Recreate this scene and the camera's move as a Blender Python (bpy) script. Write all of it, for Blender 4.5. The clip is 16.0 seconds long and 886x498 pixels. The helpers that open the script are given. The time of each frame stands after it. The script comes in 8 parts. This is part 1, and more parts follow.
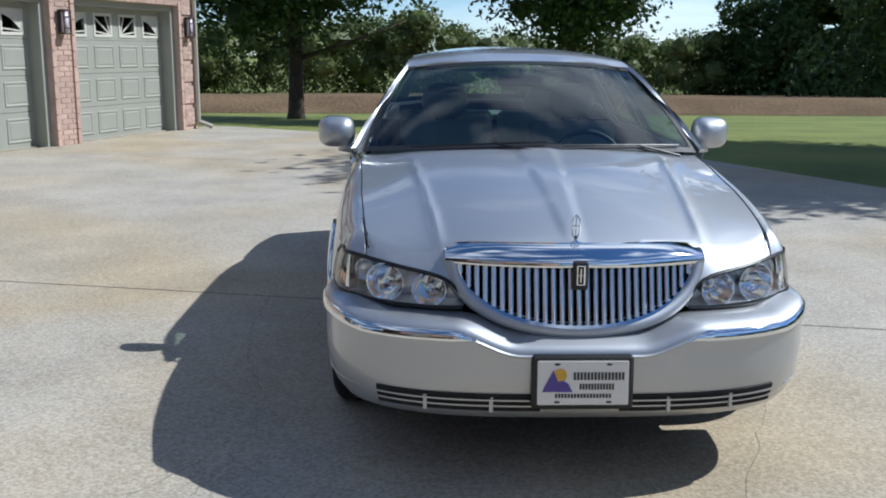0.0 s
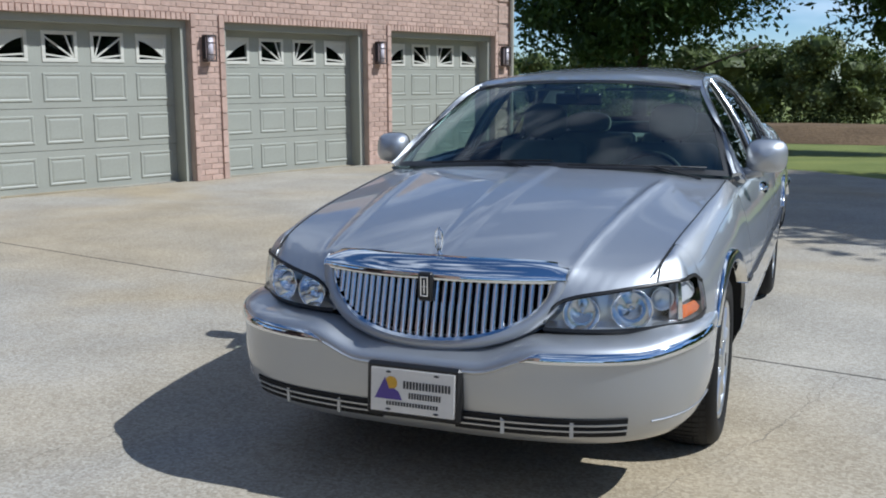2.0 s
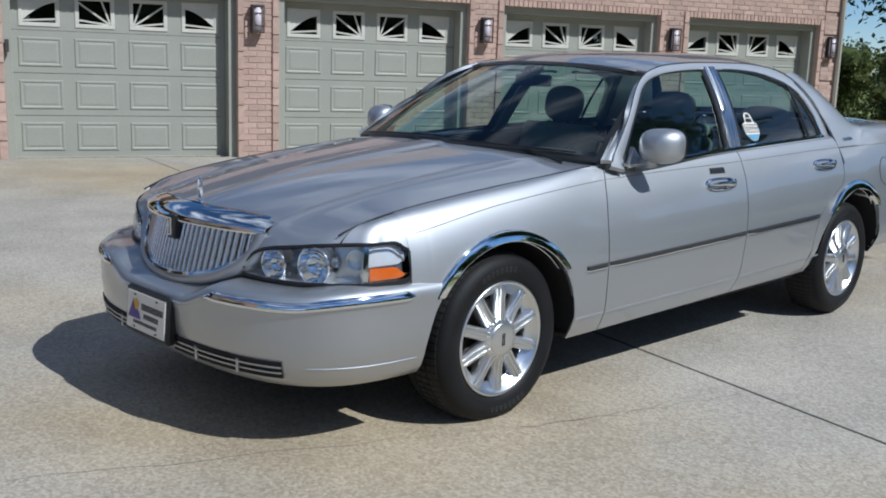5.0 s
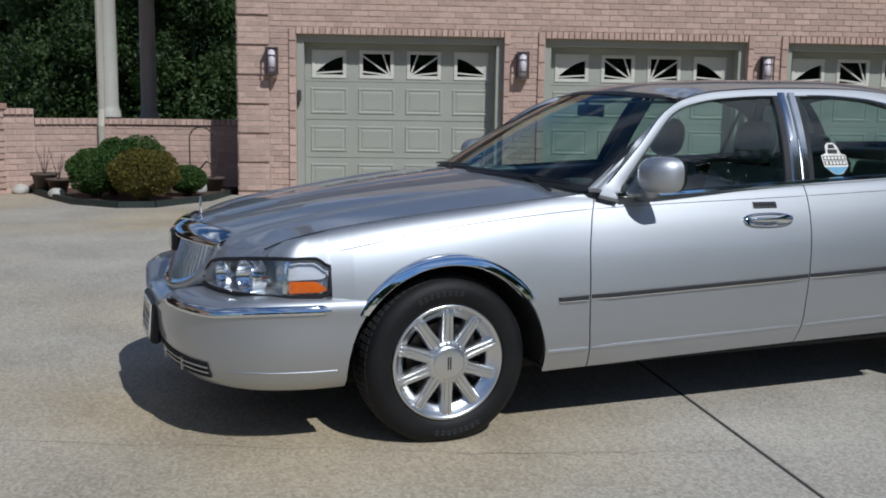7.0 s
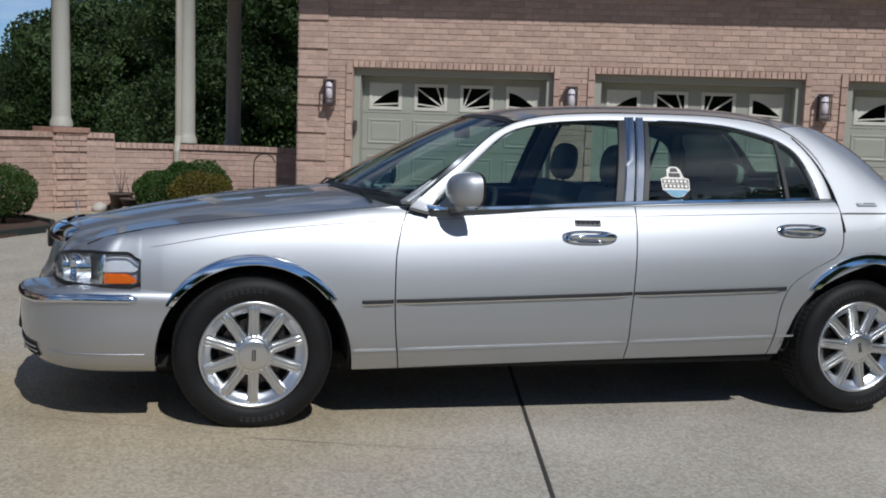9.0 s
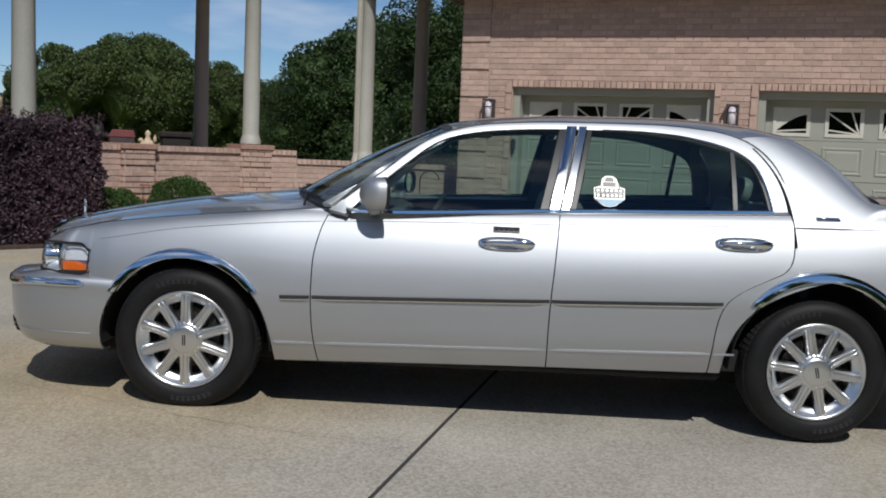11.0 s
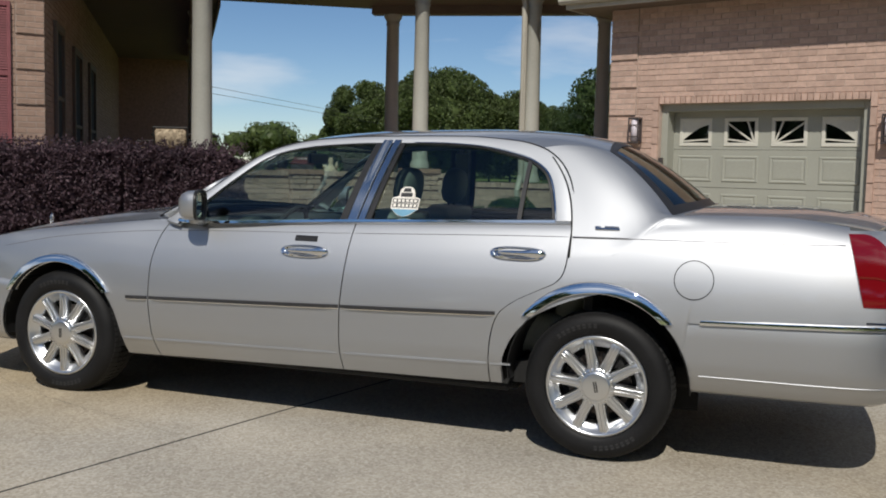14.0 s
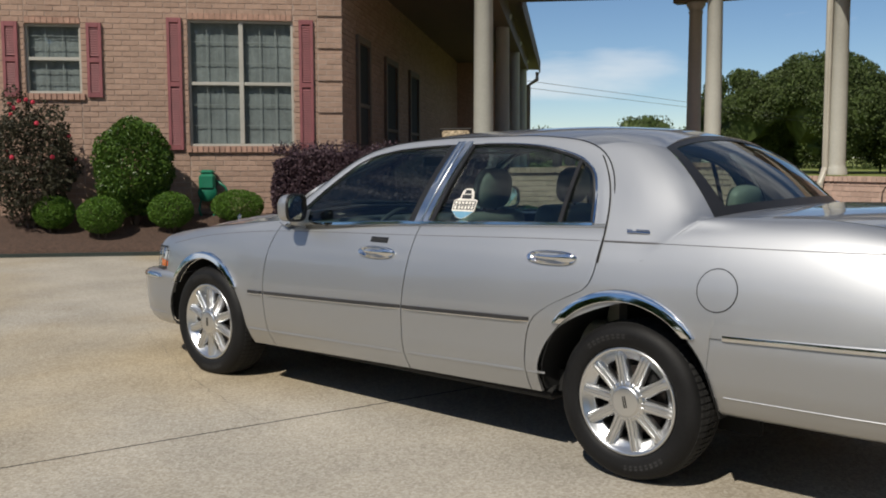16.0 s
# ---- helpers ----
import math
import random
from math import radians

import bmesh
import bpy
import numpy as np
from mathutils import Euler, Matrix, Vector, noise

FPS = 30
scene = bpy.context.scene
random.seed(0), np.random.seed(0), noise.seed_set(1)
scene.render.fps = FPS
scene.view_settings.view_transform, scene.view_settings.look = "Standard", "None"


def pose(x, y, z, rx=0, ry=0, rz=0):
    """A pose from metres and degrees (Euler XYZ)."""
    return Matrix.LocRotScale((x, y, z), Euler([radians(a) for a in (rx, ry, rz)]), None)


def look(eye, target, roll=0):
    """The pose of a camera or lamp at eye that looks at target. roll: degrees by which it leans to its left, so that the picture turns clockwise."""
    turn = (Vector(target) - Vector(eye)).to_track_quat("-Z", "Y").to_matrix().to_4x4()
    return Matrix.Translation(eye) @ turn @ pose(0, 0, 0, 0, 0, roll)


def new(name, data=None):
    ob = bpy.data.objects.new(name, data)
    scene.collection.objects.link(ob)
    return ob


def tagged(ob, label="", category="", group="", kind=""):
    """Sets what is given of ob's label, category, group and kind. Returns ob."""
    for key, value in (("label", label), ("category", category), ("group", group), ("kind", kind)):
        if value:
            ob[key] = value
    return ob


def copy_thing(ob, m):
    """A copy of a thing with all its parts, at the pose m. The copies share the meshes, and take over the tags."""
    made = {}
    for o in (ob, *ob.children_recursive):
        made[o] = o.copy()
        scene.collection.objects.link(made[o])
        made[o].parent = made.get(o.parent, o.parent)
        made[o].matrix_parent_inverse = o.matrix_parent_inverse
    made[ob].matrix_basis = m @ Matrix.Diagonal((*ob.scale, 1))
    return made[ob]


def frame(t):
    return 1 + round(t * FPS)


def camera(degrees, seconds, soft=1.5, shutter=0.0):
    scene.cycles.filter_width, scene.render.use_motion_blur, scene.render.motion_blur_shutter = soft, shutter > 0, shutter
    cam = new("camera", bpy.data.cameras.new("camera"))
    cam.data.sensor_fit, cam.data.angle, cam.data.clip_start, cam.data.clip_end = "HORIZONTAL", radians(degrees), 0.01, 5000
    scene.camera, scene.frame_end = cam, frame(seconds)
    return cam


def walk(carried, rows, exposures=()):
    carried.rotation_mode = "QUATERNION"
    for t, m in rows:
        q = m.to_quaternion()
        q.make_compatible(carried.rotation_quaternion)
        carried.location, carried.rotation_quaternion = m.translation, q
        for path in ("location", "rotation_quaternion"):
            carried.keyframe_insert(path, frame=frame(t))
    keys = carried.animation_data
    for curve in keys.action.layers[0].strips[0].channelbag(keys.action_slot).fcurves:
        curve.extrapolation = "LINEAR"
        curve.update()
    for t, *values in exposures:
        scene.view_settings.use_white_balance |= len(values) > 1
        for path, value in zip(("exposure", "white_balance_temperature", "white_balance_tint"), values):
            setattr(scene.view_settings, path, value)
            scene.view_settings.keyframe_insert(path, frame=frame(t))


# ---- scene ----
cam = camera(48.6, 16.0, soft=1.9)
PATH = [
    (0, (-0.495, -5.638, 1.489), (-0.472, -3.677, 1.095), 0.3),
    (0.5, (-0.054, -5.685, 1.502), (-0.227, -3.739, 1.074), -0.9),
    (1, (0.397, -5.62, 1.483), (0.154, -3.672, 1.097), -0.3),
    (1.5, (0.865, -5.597, 1.468), (0.384, -3.688, 1.113), -0.1),
    (2, (1.272, -5.415, 1.441), (0.524, -3.591, 1.103), -0.2),
    (2.5, (1.679, -5.261, 1.431), (0.772, -3.519, 1.055), -0.6),
    (3, (2.126, -5.184, 1.423), (1.099, -3.514, 1.029), -0.6),
    (3.2, (2.27, -5.128, 1.428), (1.224, -3.475, 1.014), -1.2),
    (5.3, (3.618, -4.114, 1.423), (2.077, -2.895, 1.049), 1.5),
    (5.5, (3.731, -4.006, 1.423), (2.111, -2.9, 1.031), 0.5),
    (6, (3.939, -3.686, 1.399), (2.221, -2.7, 1.121), 0.7),
    (6.5, (4.146, -3.26, 1.39), (2.379, -2.377, 1.078), -2.3),
    (7, (4.393, -2.924, 1.372), (2.552, -2.199, 1.077), 0.9),
    (7.5, (4.59, -2.594, 1.325), (2.715, -1.935, 1.102), 1.4),
    (8, (4.799, -2.273, 1.348), (2.931, -1.597, 1.111), -0.0),
    (8.5, (5.03, -1.987, 1.335), (3.121, -1.451, 1.067), 0.8),
    (9, (5.124, -1.664, 1.315), (3.188, -1.215, 1.089), 2.0),
    (9.2, (5.141, -1.515, 1.315), (3.204, -1.079, 1.075), 1.6),
    (11.3, (5.474, 0.116, 1.298), (3.488, -0.036, 1.111), 1.5),
    (11.5, (5.477, 0.268, 1.313), (3.495, 0.071, 1.13), 0.7),
    (12, (5.404, 0.696, 1.32), (3.441, 0.35, 1.148), 1.1),
    (12.5, (5.387, 1.101, 1.333), (3.437, 0.675, 1.208), 0.1),
    (13, (5.355, 1.529, 1.313), (3.438, 1.004, 1.096), -0.3),
    (13.5, (5.221, 1.948, 1.315), (3.344, 1.289, 1.099), 0.4),
    (14, (5.212, 2.335, 1.314), (3.341, 1.65, 1.147), 1.3),
    (14.5, (5.126, 2.657, 1.325), (3.303, 1.858, 1.125), -0.4),
    (15, (4.823, 3.001, 1.338), (3.111, 2.001, 1.08), -1.0),
    (15.5, (4.628, 3.347, 1.342), (3.04, 2.156, 1.1), -1.5),
    (16, (4.391, 3.637, 1.365), (2.911, 2.305, 1.179), -0.1),
]
walk(cam, [(t, look(eye, target, roll)) for t, eye, target, roll in PATH],
     [(0.0, 0.30, 5700, 8), (3.0, 0.06, 5620, 8), (5.5, -0.08, 5700, 8), (7.0, -0.30, 5780, 9), (9.0, -0.38, 6000, 10), (11.5, -0.38, 6250, 10), (13.0, -0.28, 6450, 10), (14.5, -0.19, 6700, 10), (16.0, -0.10, 6900, 10)])

# ---- light ----
SUN_AZ, SUN_EL = 77.0, 47.3          # compass turn from +y towards +x, height, degrees
world = bpy.data.worlds.new("sky")
scene.world = world
world.use_nodes = True
wn, wl = world.node_tree.nodes, world.node_tree.links
wn.clear()
w_out = wn.new("ShaderNodeOutputWorld")
w_bg = wn.new("ShaderNodeBackground")
w_sky = wn.new("ShaderNodeTexSky")
w_sky.sky_type = "NISHITA"
w_sky.sun_disc = False
w_sky.sun_elevation, w_sky.sun_rotation = radians(SUN_EL), radians(SUN_AZ)
w_sky.altitude, w_sky.air_density, w_sky.dust_density, w_sky.ozone_density = 2500, 1.0, 0.0, 3.0
w_tc = wn.new("ShaderNodeTexCoord")
w_map = wn.new("ShaderNodeMapping")
w_map.inputs["Scale"].default_value = (1.0, 1.0, 4.5)
w_map.inputs["Location"].default_value = (0.35, 0.1, 0.0)
w_noise = wn.new("ShaderNodeTexNoise")
w_noise.inputs["Scale"].default_value = 2.1
w_noise.inputs["Detail"].default_value = 6.0
w_noise.inputs["Roughness"].default_value = 0.52
w_ramp = wn.new("ShaderNodeValToRGB")
w_ramp.color_ramp.elements[0].position, w_ramp.color_ramp.elements[0].color = 0.50, (0, 0, 0, 1)
w_ramp.color_ramp.elements[1].position, w_ramp.color_ramp.elements[1].color = 0.71, (0.9, 0.9, 0.9, 1)
w_mix = wn.new("ShaderNodeMixRGB")
w_mix.inputs["Color2"].default_value = (10.5, 10.8, 11.2, 1)
wl.new(w_tc.outputs["Generated"], w_map.inputs["Vector"])
wl.new(w_map.outputs["Vector"], w_noise.inputs["Vector"])
wl.new(w_noise.outputs["Fac"], w_ramp.inputs["Fac"])
wl.new(w_ramp.outputs["Color"], w_mix.inputs["Fac"])
w_hue = wn.new("ShaderNodeHueSaturation")
w_hue.inputs["Saturation"].default_value = 1.10
wl.new(w_sky.outputs["Color"], w_hue.inputs["Color"])
wl.new(w_hue.outputs["Color"], w_mix.inputs["Color1"])
wl.new(w_mix.outputs["Color"], w_bg.inputs["Color"])
w_bg.inputs["Strength"].default_value = 0.091
wl.new(w_bg.outputs["Background"], w_out.inputs["Surface"])

sun_data = bpy.data.lights.new("sun", "SUN")
sun_data.energy, sun_data.angle, sun_data.color = 4.3, radians(0.55), (1.0, 0.965, 0.90)
sun = new("sun", sun_data)
_e, _a = radians(SUN_EL), radians(SUN_AZ)
sun_way = Vector((math.cos(_e) * math.sin(_a), math.cos(_e) * math.cos(_a), math.sin(_e)))
sun.matrix_world = look(sun_way * 60, (0, 0, 0))


# ---- materials ----
def material(name, base, rough=0.6, metal=0.0, scale=8.0, vary=0.25, fine=60.0, bump=0.15, spots=None, stain=None, island=(0.86, 1.12),
             coat=0.0, spec=0.5, per="", stretch=(1, 1, 1), space="Object", depth=0.004, tint2=None):
    """A surface with broad stains, fine grain and relief. per: 'object' or 'island' varies pieces."""
    m = bpy.data.materials.new(name)
    m.use_nodes = True
    n, l = m.node_tree.nodes, m.node_tree.links
    b = n["Principled BSDF"]
    b.inputs["Roughness"].default_value = rough
    b.inputs["Metallic"].default_value = metal
    b.inputs["Specular IOR Level"].default_value = spec
    b.inputs["Coat Weight"].default_value = coat
    b.inputs["Coat Roughness"].default_value = 0.03
    tc = n.new("ShaderNodeTexCoord")
    mp = n.new("ShaderNodeMapping")
    mp.inputs["Scale"].default_value = stretch
    l.new(tc.outputs[space], mp.inputs["Vector"])
    big = n.new("ShaderNodeTexNoise")
    big.inputs["Scale"].default_value, big.inputs["Detail"].default_value = scale, 5.0
    small = n.new("ShaderNodeTexNoise")
    small.inputs["Scale"].default_value, small.inputs["Detail"].default_value = fine, 4.0
    for t in (big, small):
        l.new(mp.outputs["Vector"], t.inputs["Vector"])
    c2 = tint2 or tuple(min(1, c * (1 - vary)) for c in base)
    mix = n.new("ShaderNodeMixRGB")
    mix.inputs["Color1"].default_value = (*c2, 1)
    mix.inputs["Color2"].default_value = (*[min(1, c * (1 + vary * 0.6)) for c in base], 1)
    sharp = n.new("ShaderNodeMapRange")
    sharp.inputs["From Min"].default_value, sharp.inputs["From Max"].default_value = 0.3, 0.7
    l.new(big.outputs["Fac"], sharp.inputs["Value"])
    l.new(sharp.outputs["Result"], mix.inputs["Fac"])
    grain = n.new("ShaderNodeMixRGB")
    grain.blend_type = "MULTIPLY"
    grain.inputs["Fac"].default_value = 1.0
    gr = n.new("ShaderNodeMapRange")
    gr.inputs["From Min"].default_value, gr.inputs["From Max"].default_value = 0.25, 0.75
    gr.inputs["To Min"].default_value, gr.inputs["To Max"].default_value = 1 - vary * 0.8, 1 + vary * 0.5
    l.new(small.outputs["Fac"], gr.inputs["Value"])
    l.new(mix.outputs["Color"], grain.inputs["Color1"])
    l.new(gr.outputs["Result"], grain.inputs["Color2"])
    last = grain.outputs["Color"]
    if spots:
        vo = n.new("ShaderNodeTexVoronoi")
        vo.inputs["Scale"].default_value = spots[0]
        l.new(mp.outputs["Vector"], vo.inputs["Vector"])
        sm = n.new("ShaderNodeMixRGB")
        sm.inputs["Fac"].default_value = spots[1]
        l.new(last, sm.inputs["Color1"])
        hue = n.new("ShaderNodeMixRGB")
        hue.inputs["Color1"].default_value = (*spots[2], 1)
        hue.inputs["Color2"].default_value = (*spots[3], 1)
        sep = n.new("ShaderNodeSeparateColor")
        l.new(vo.outputs["Color"], sep.inputs["Color"])
        l.new(sep.outputs["Red"], hue.inputs["Fac"])
        l.new(hue.outputs["Color"], sm.inputs["Color2"])
        last = sm.outputs["Color"]
    if stain:                        # a second, wide colour in soft patches
        sn = n.new("ShaderNodeTexNoise")
        sn.inputs["Scale"].default_value, sn.inputs["Detail"].default_value = stain[0], 6.0
        sn.inputs["Distortion"].default_value = 0.6
        l.new(mp.outputs["Vector"], sn.inputs["Vector"])
        sr = n.new("ShaderNodeMapRange")
        sr.inputs["From Min"].default_value, sr.inputs["From Max"].default_value = 0.42, 0.66
        sr.inputs["To Max"].default_value = stain[1]
        l.new(sn.outputs["Fac"], sr.inputs["Value"])
        sx = n.new("ShaderNodeMixRGB")
        sx.blend_type = "MULTIPLY"
        sx.inputs["Color2"].default_value = (*stain[2], 1)
        l.new(sr.outputs["Result"], sx.inputs["Fac"])
        l.new(last, sx.inputs["Color1"])
        last = sx.outputs["Color"]
    if per:
        hsv = n.new("ShaderNodeHueSaturation")
        pr = n.new("ShaderNodeMapRange")
        pr.inputs["To Min"].default_value, pr.inputs["To Max"].default_value = island
        if per == "object":
            src = n.new("ShaderNodeObjectInfo").outputs["Random"]
        else:
            src = n.new("ShaderNodeNewGeometry").outputs["Random Per Island"]
        l.new(src, pr.inputs["Value"])
        l.new(pr.outputs["Result"], hsv.inputs["Value"])
        l.new(last, hsv.inputs["Color"])
        last = hsv.outputs["Color"]
    l.new(last, b.inputs["Base Color"])
    rr = n.new("ShaderNodeMapRange")
    rr.inputs["To Min"].default_value, rr.inputs["To Max"].default_value = max(0.02, rough - 0.08), min(1, rough + 0.08)
    l.new(big.outputs["Fac"], rr.inputs["Value"])
    l.new(rr.outputs["Result"], b.inputs["Roughness"])
    if bump:
        bu = n.new("ShaderNodeBump")
        bu.inputs["Strength"].default_value, bu.inputs["Distance"].default_value = bump, depth
        l.new(small.outputs["Fac"], bu.inputs["Height"])
        l.new(bu.outputs["Normal"], b.inputs["Normal"])
    return m


def leaf_material(name, dark, light, rough=0.5, tint=0.35):
    m = bpy.data.materials.new(name)
    m.use_nodes = True
    n, l = m.node_tree.nodes, m.node_tree.links
    b = n["Principled BSDF"]
    b.inputs["Roughness"].default_value = rough
    b.inputs["Specular IOR Level"].default_value = 0.25
    geo = n.new("ShaderNodeNewGeometry")
    mix = n.new("ShaderNodeMixRGB")
    mix.inputs["Color1"].default_value, mix.inputs["Color2"].default_value = (*dark, 1), (*light, 1)
    l.new(geo.outputs["Random Per Island"], mix.inputs["Fac"])
    tc = n.new("ShaderNodeTexCoord")
    no = n.new("ShaderNodeTexNoise")
    no.inputs["Scale"].default_value = 0.6
    l.new(tc.outputs["Object"], no.inputs["Vector"])
    hs = n.new("ShaderNodeHueSaturation")
    r = n.new("ShaderNodeMapRange")
    r.inputs["From Min"].default_value, r.inputs["From Max"].default_value = 0.3, 0.7
    r.inputs["To Min"].default_value, r.inputs["To Max"].default_value = 1 - tint, 1 + tint
    l.new(no.outputs["Fac"], r.inputs["Value"])
    l.new(r.outputs["Result"], hs.inputs["Value"])
    l.new(mix.outputs["Color"], hs.inputs["Color"])
    l.new(hs.outputs["Color"], b.inputs["Base Color"])
    tr = n.new("ShaderNodeBsdfTranslucent")
    l.new(hs.outputs["Color"], tr.inputs["Color"])
    ms = n.new("ShaderNodeMixShader")
    ms.inputs["Fac"].default_value = 0.25
    l.new(b.outputs["BSDF"], ms.inputs[1])
    l.new(tr.outputs["BSDF"], ms.inputs[2])
    l.new(ms.outputs["Shader"], n["Material Output"].inputs["Surface"])
    return m


def pane_material(name, tint, rough=0.0, ior=1.5):
    """Glass: clear tinted pane with Fresnel gloss."""
    m = bpy.data.materials.new(name)
    m.use_nodes = True
    n, l = m.node_tree.nodes, m.node_tree.links
    n.remove(n["Principled BSDF"])
    t = n.new("ShaderNodeBsdfTransparent")
    t.inputs["Color"].default_value = (*tint, 1)
    g = n.new("ShaderNodeBsdfGlossy")
    g.inputs["Roughness"].default_value = rough
    lw = n.new("ShaderNodeLayerWeight")
    lw.inputs["Blend"].default_value = 0.5
    pw_ = n.new("ShaderNodeMath")
    pw_.operation = "POWER"
    pw_.inputs[1].default_value = 4.6
    l.new(lw.outputs["Facing"], pw_.inputs[0])
    f = n.new("ShaderNodeMapRange")
    f.inputs["To Min"].default_value = 2.1 * ((ior - 1) / (ior + 1)) ** 2
    l.new(pw_.outputs[0], f.inputs["Value"])
    ms = n.new("ShaderNodeMixShader")
    l.new(f.outputs["Result"], ms.inputs["Fac"])
    l.new(t.outputs["BSDF"], ms.inputs[1])
    l.new(g.outputs["BSDF"], ms.inputs[2])
    l.new(ms.outputs["Shader"], n["Material Output"].inputs["Surface"])
    return m


M_CONC = material("concrete", (0.425, 0.380, 0.308), 0.85, scale=1.3, vary=0.24, fine=75, bump=0.7, depth=0.006,
                  spots=(85, 0.36, (0.16, 0.14, 0.115), (0.56, 0.54, 0.49)), stain=(0.33, 0.8, (0.99, 0.865, 0.65)), spec=0.3)
M_JOINT = material("joint_filler", (0.035, 0.032, 0.028), 0.95, scale=3)
M_CRACK = material("crack_dirt", (0.17, 0.15, 0.12), 0.95, scale=9)
M_BRICK = material("brick", (0.52, 0.365, 0.295), 0.9, scale=14, vary=0.14, fine=120, bump=0.4, per="island", spec=0.25)
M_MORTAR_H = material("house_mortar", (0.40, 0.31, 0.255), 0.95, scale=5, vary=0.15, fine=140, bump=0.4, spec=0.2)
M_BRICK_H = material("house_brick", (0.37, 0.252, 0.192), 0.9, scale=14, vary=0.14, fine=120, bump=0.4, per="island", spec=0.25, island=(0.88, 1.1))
M_BRICK1 = material("brick_single", (0.52, 0.365, 0.295), 0.9, scale=14, vary=0.14, fine=120, bump=0.4, per="object", spec=0.25)
M_BRICK_E = material("brick_edging", (0.40, 0.245, 0.185), 0.9, scale=14, vary=0.2, fine=120, bump=0.4, per="island", spec=0.25)
M_MORTAR = material("mortar", (0.50, 0.39, 0.325), 0.95, scale=5, vary=0.15, fine=140, bump=0.4, spec=0.2)
M_SAGE = material("sage_paint", (0.345, 0.347, 0.295), 0.5, scale=2, vary=0.07, fine=40, bump=0.05)
M_CREAM = material("cream_paint", (0.62, 0.60, 0.52), 0.5, scale=3, vary=0.08, fine=40, bump=0.05)
M_COLUMN = material("column_paint", (0.43, 0.42, 0.365), 0.55, scale=2, vary=0.08, fine=30, bump=0.05)
# the soffits' brown; also painted shade on garden-side fascia, downspout and porch frames
M_SOFFIT = material("soffit_brown_and_shade", (0.16, 0.12, 0.09), 0.7, scale=2, vary=0.12, fine=30, bump=0.1)
M_GUTTER = material("gutter_paint", (0.45, 0.42, 0.35), 0.45, scale=2, vary=0.08, fine=30, bump=0.03)
M_SHINGLE = material("shingle", (0.36, 0.26, 0.18), 0.95, scale=9, vary=0.3, fine=150, bump=0.5, per="island", spec=0.2)
# near-black colour that stands in for unlit rooms behind glass
M_ROOMSHADE = material("painted_room_shade", (0.015, 0.015, 0.015), 0.8, scale=2, vary=0.1)
M_BRONZE = material("bronze_metal", (0.085, 0.070, 0.068), 0.5, metal=0.3, scale=8, vary=0.2)
M_FROST = material("frosted_glass", (0.66, 0.60, 0.64), 0.25, scale=8, vary=0.06, bump=0.0)
M_SHUTTER = material("shutter_paint", (0.25, 0.082, 0.088), 0.6, scale=4, vary=0.15, fine=50)
M_MULCH = material("mulch", (0.085, 0.05, 0.035), 0.95, scale=20, vary=0.4, fine=90, bump=0.9, depth=0.02, spots=(60, 0.3, (0.04, 0.025, 0.02), (0.16, 0.10, 0.07)))
M_BARK = material("bark", (0.085, 0.065, 0.05), 0.95, scale=6, vary=0.35, fine=25, bump=0.8, depth=0.03, stretch=(1, 1, 0.3))
M_LEAF = leaf_material("tree_leaf", (0.034, 0.064, 0.016), (0.095, 0.145, 0.036))
M_LEAF_D = leaf_material("dark_leaf", (0.036, 0.068, 0.019), (0.078, 0.128, 0.034))
M_LEAF_F = leaf_material("wood_leaf", (0.085, 0.112, 0.030), (0.160, 0.188, 0.052), tint=0.45)
M_LEAF_M = leaf_material("round_tree_leaf", (0.050, 0.074, 0.020), (0.100, 0.132, 0.045), tint=0.45)
M_LEAF_W = leaf_material("evergreen_leaf", (0.022, 0.042, 0.013), (0.056, 0.086, 0.027), tint=0.55)
M_BOX = leaf_material("boxwood_leaf", (0.025, 0.06, 0.012), (0.075, 0.14, 0.03), tint=0.2)
M_HOLLY = leaf_material("holly_leaf", (0.03, 0.075, 0.012), (0.11, 0.19, 0.035), rough=0.35, tint=0.2)
M_BALL = leaf_material("clipped_leaf", (0.04, 0.10, 0.012), (0.13, 0.24, 0.035), tint=0.15)
M_GOLD = leaf_material("golden_leaf", (0.06, 0.075, 0.014), (0.20, 0.15, 0.03), tint=0.4)
M_PURPLE = leaf_material("purple_leaf", (0.034, 0.021, 0.028), (0.116, 0.074, 0.088), tint=0.3)
M_ROSELEAF = leaf_material("rose_leaf", (0.022, 0.024, 0.014), (0.078, 0.072, 0.046), tint=0.3)
M_ROSE = material("rose_petal", (0.5, 0.03, 0.06), 0.6, vary=0.2)
M_GREENPLASTIC = material("green_plastic", (0.01, 0.16, 0.09), 0.4, vary=0.1, scale=5)
M_TERRA = material("weathered_pot", (0.10, 0.075, 0.06), 0.8, vary=0.3)
M_IRON = material("wrought_iron", (0.03, 0.028, 0.026), 0.6, metal=0.4, vary=0.3)
M_HGLASS = pane_material("house_glass", (0.86, 0.90, 0.89), ior=1.5)
M_MUNTIN = material("window_bars", (0.27, 0.285, 0.28), 0.6, scale=4, vary=0.1)
M_WINFRAME = material("window_frame_paint", (0.40, 0.385, 0.34), 0.55, scale=3, vary=0.1, fine=40, bump=0.05)
M_CURTAIN = material("curtain", (0.235, 0.255, 0.255), 0.9, scale=3, vary=0.2, fine=30)


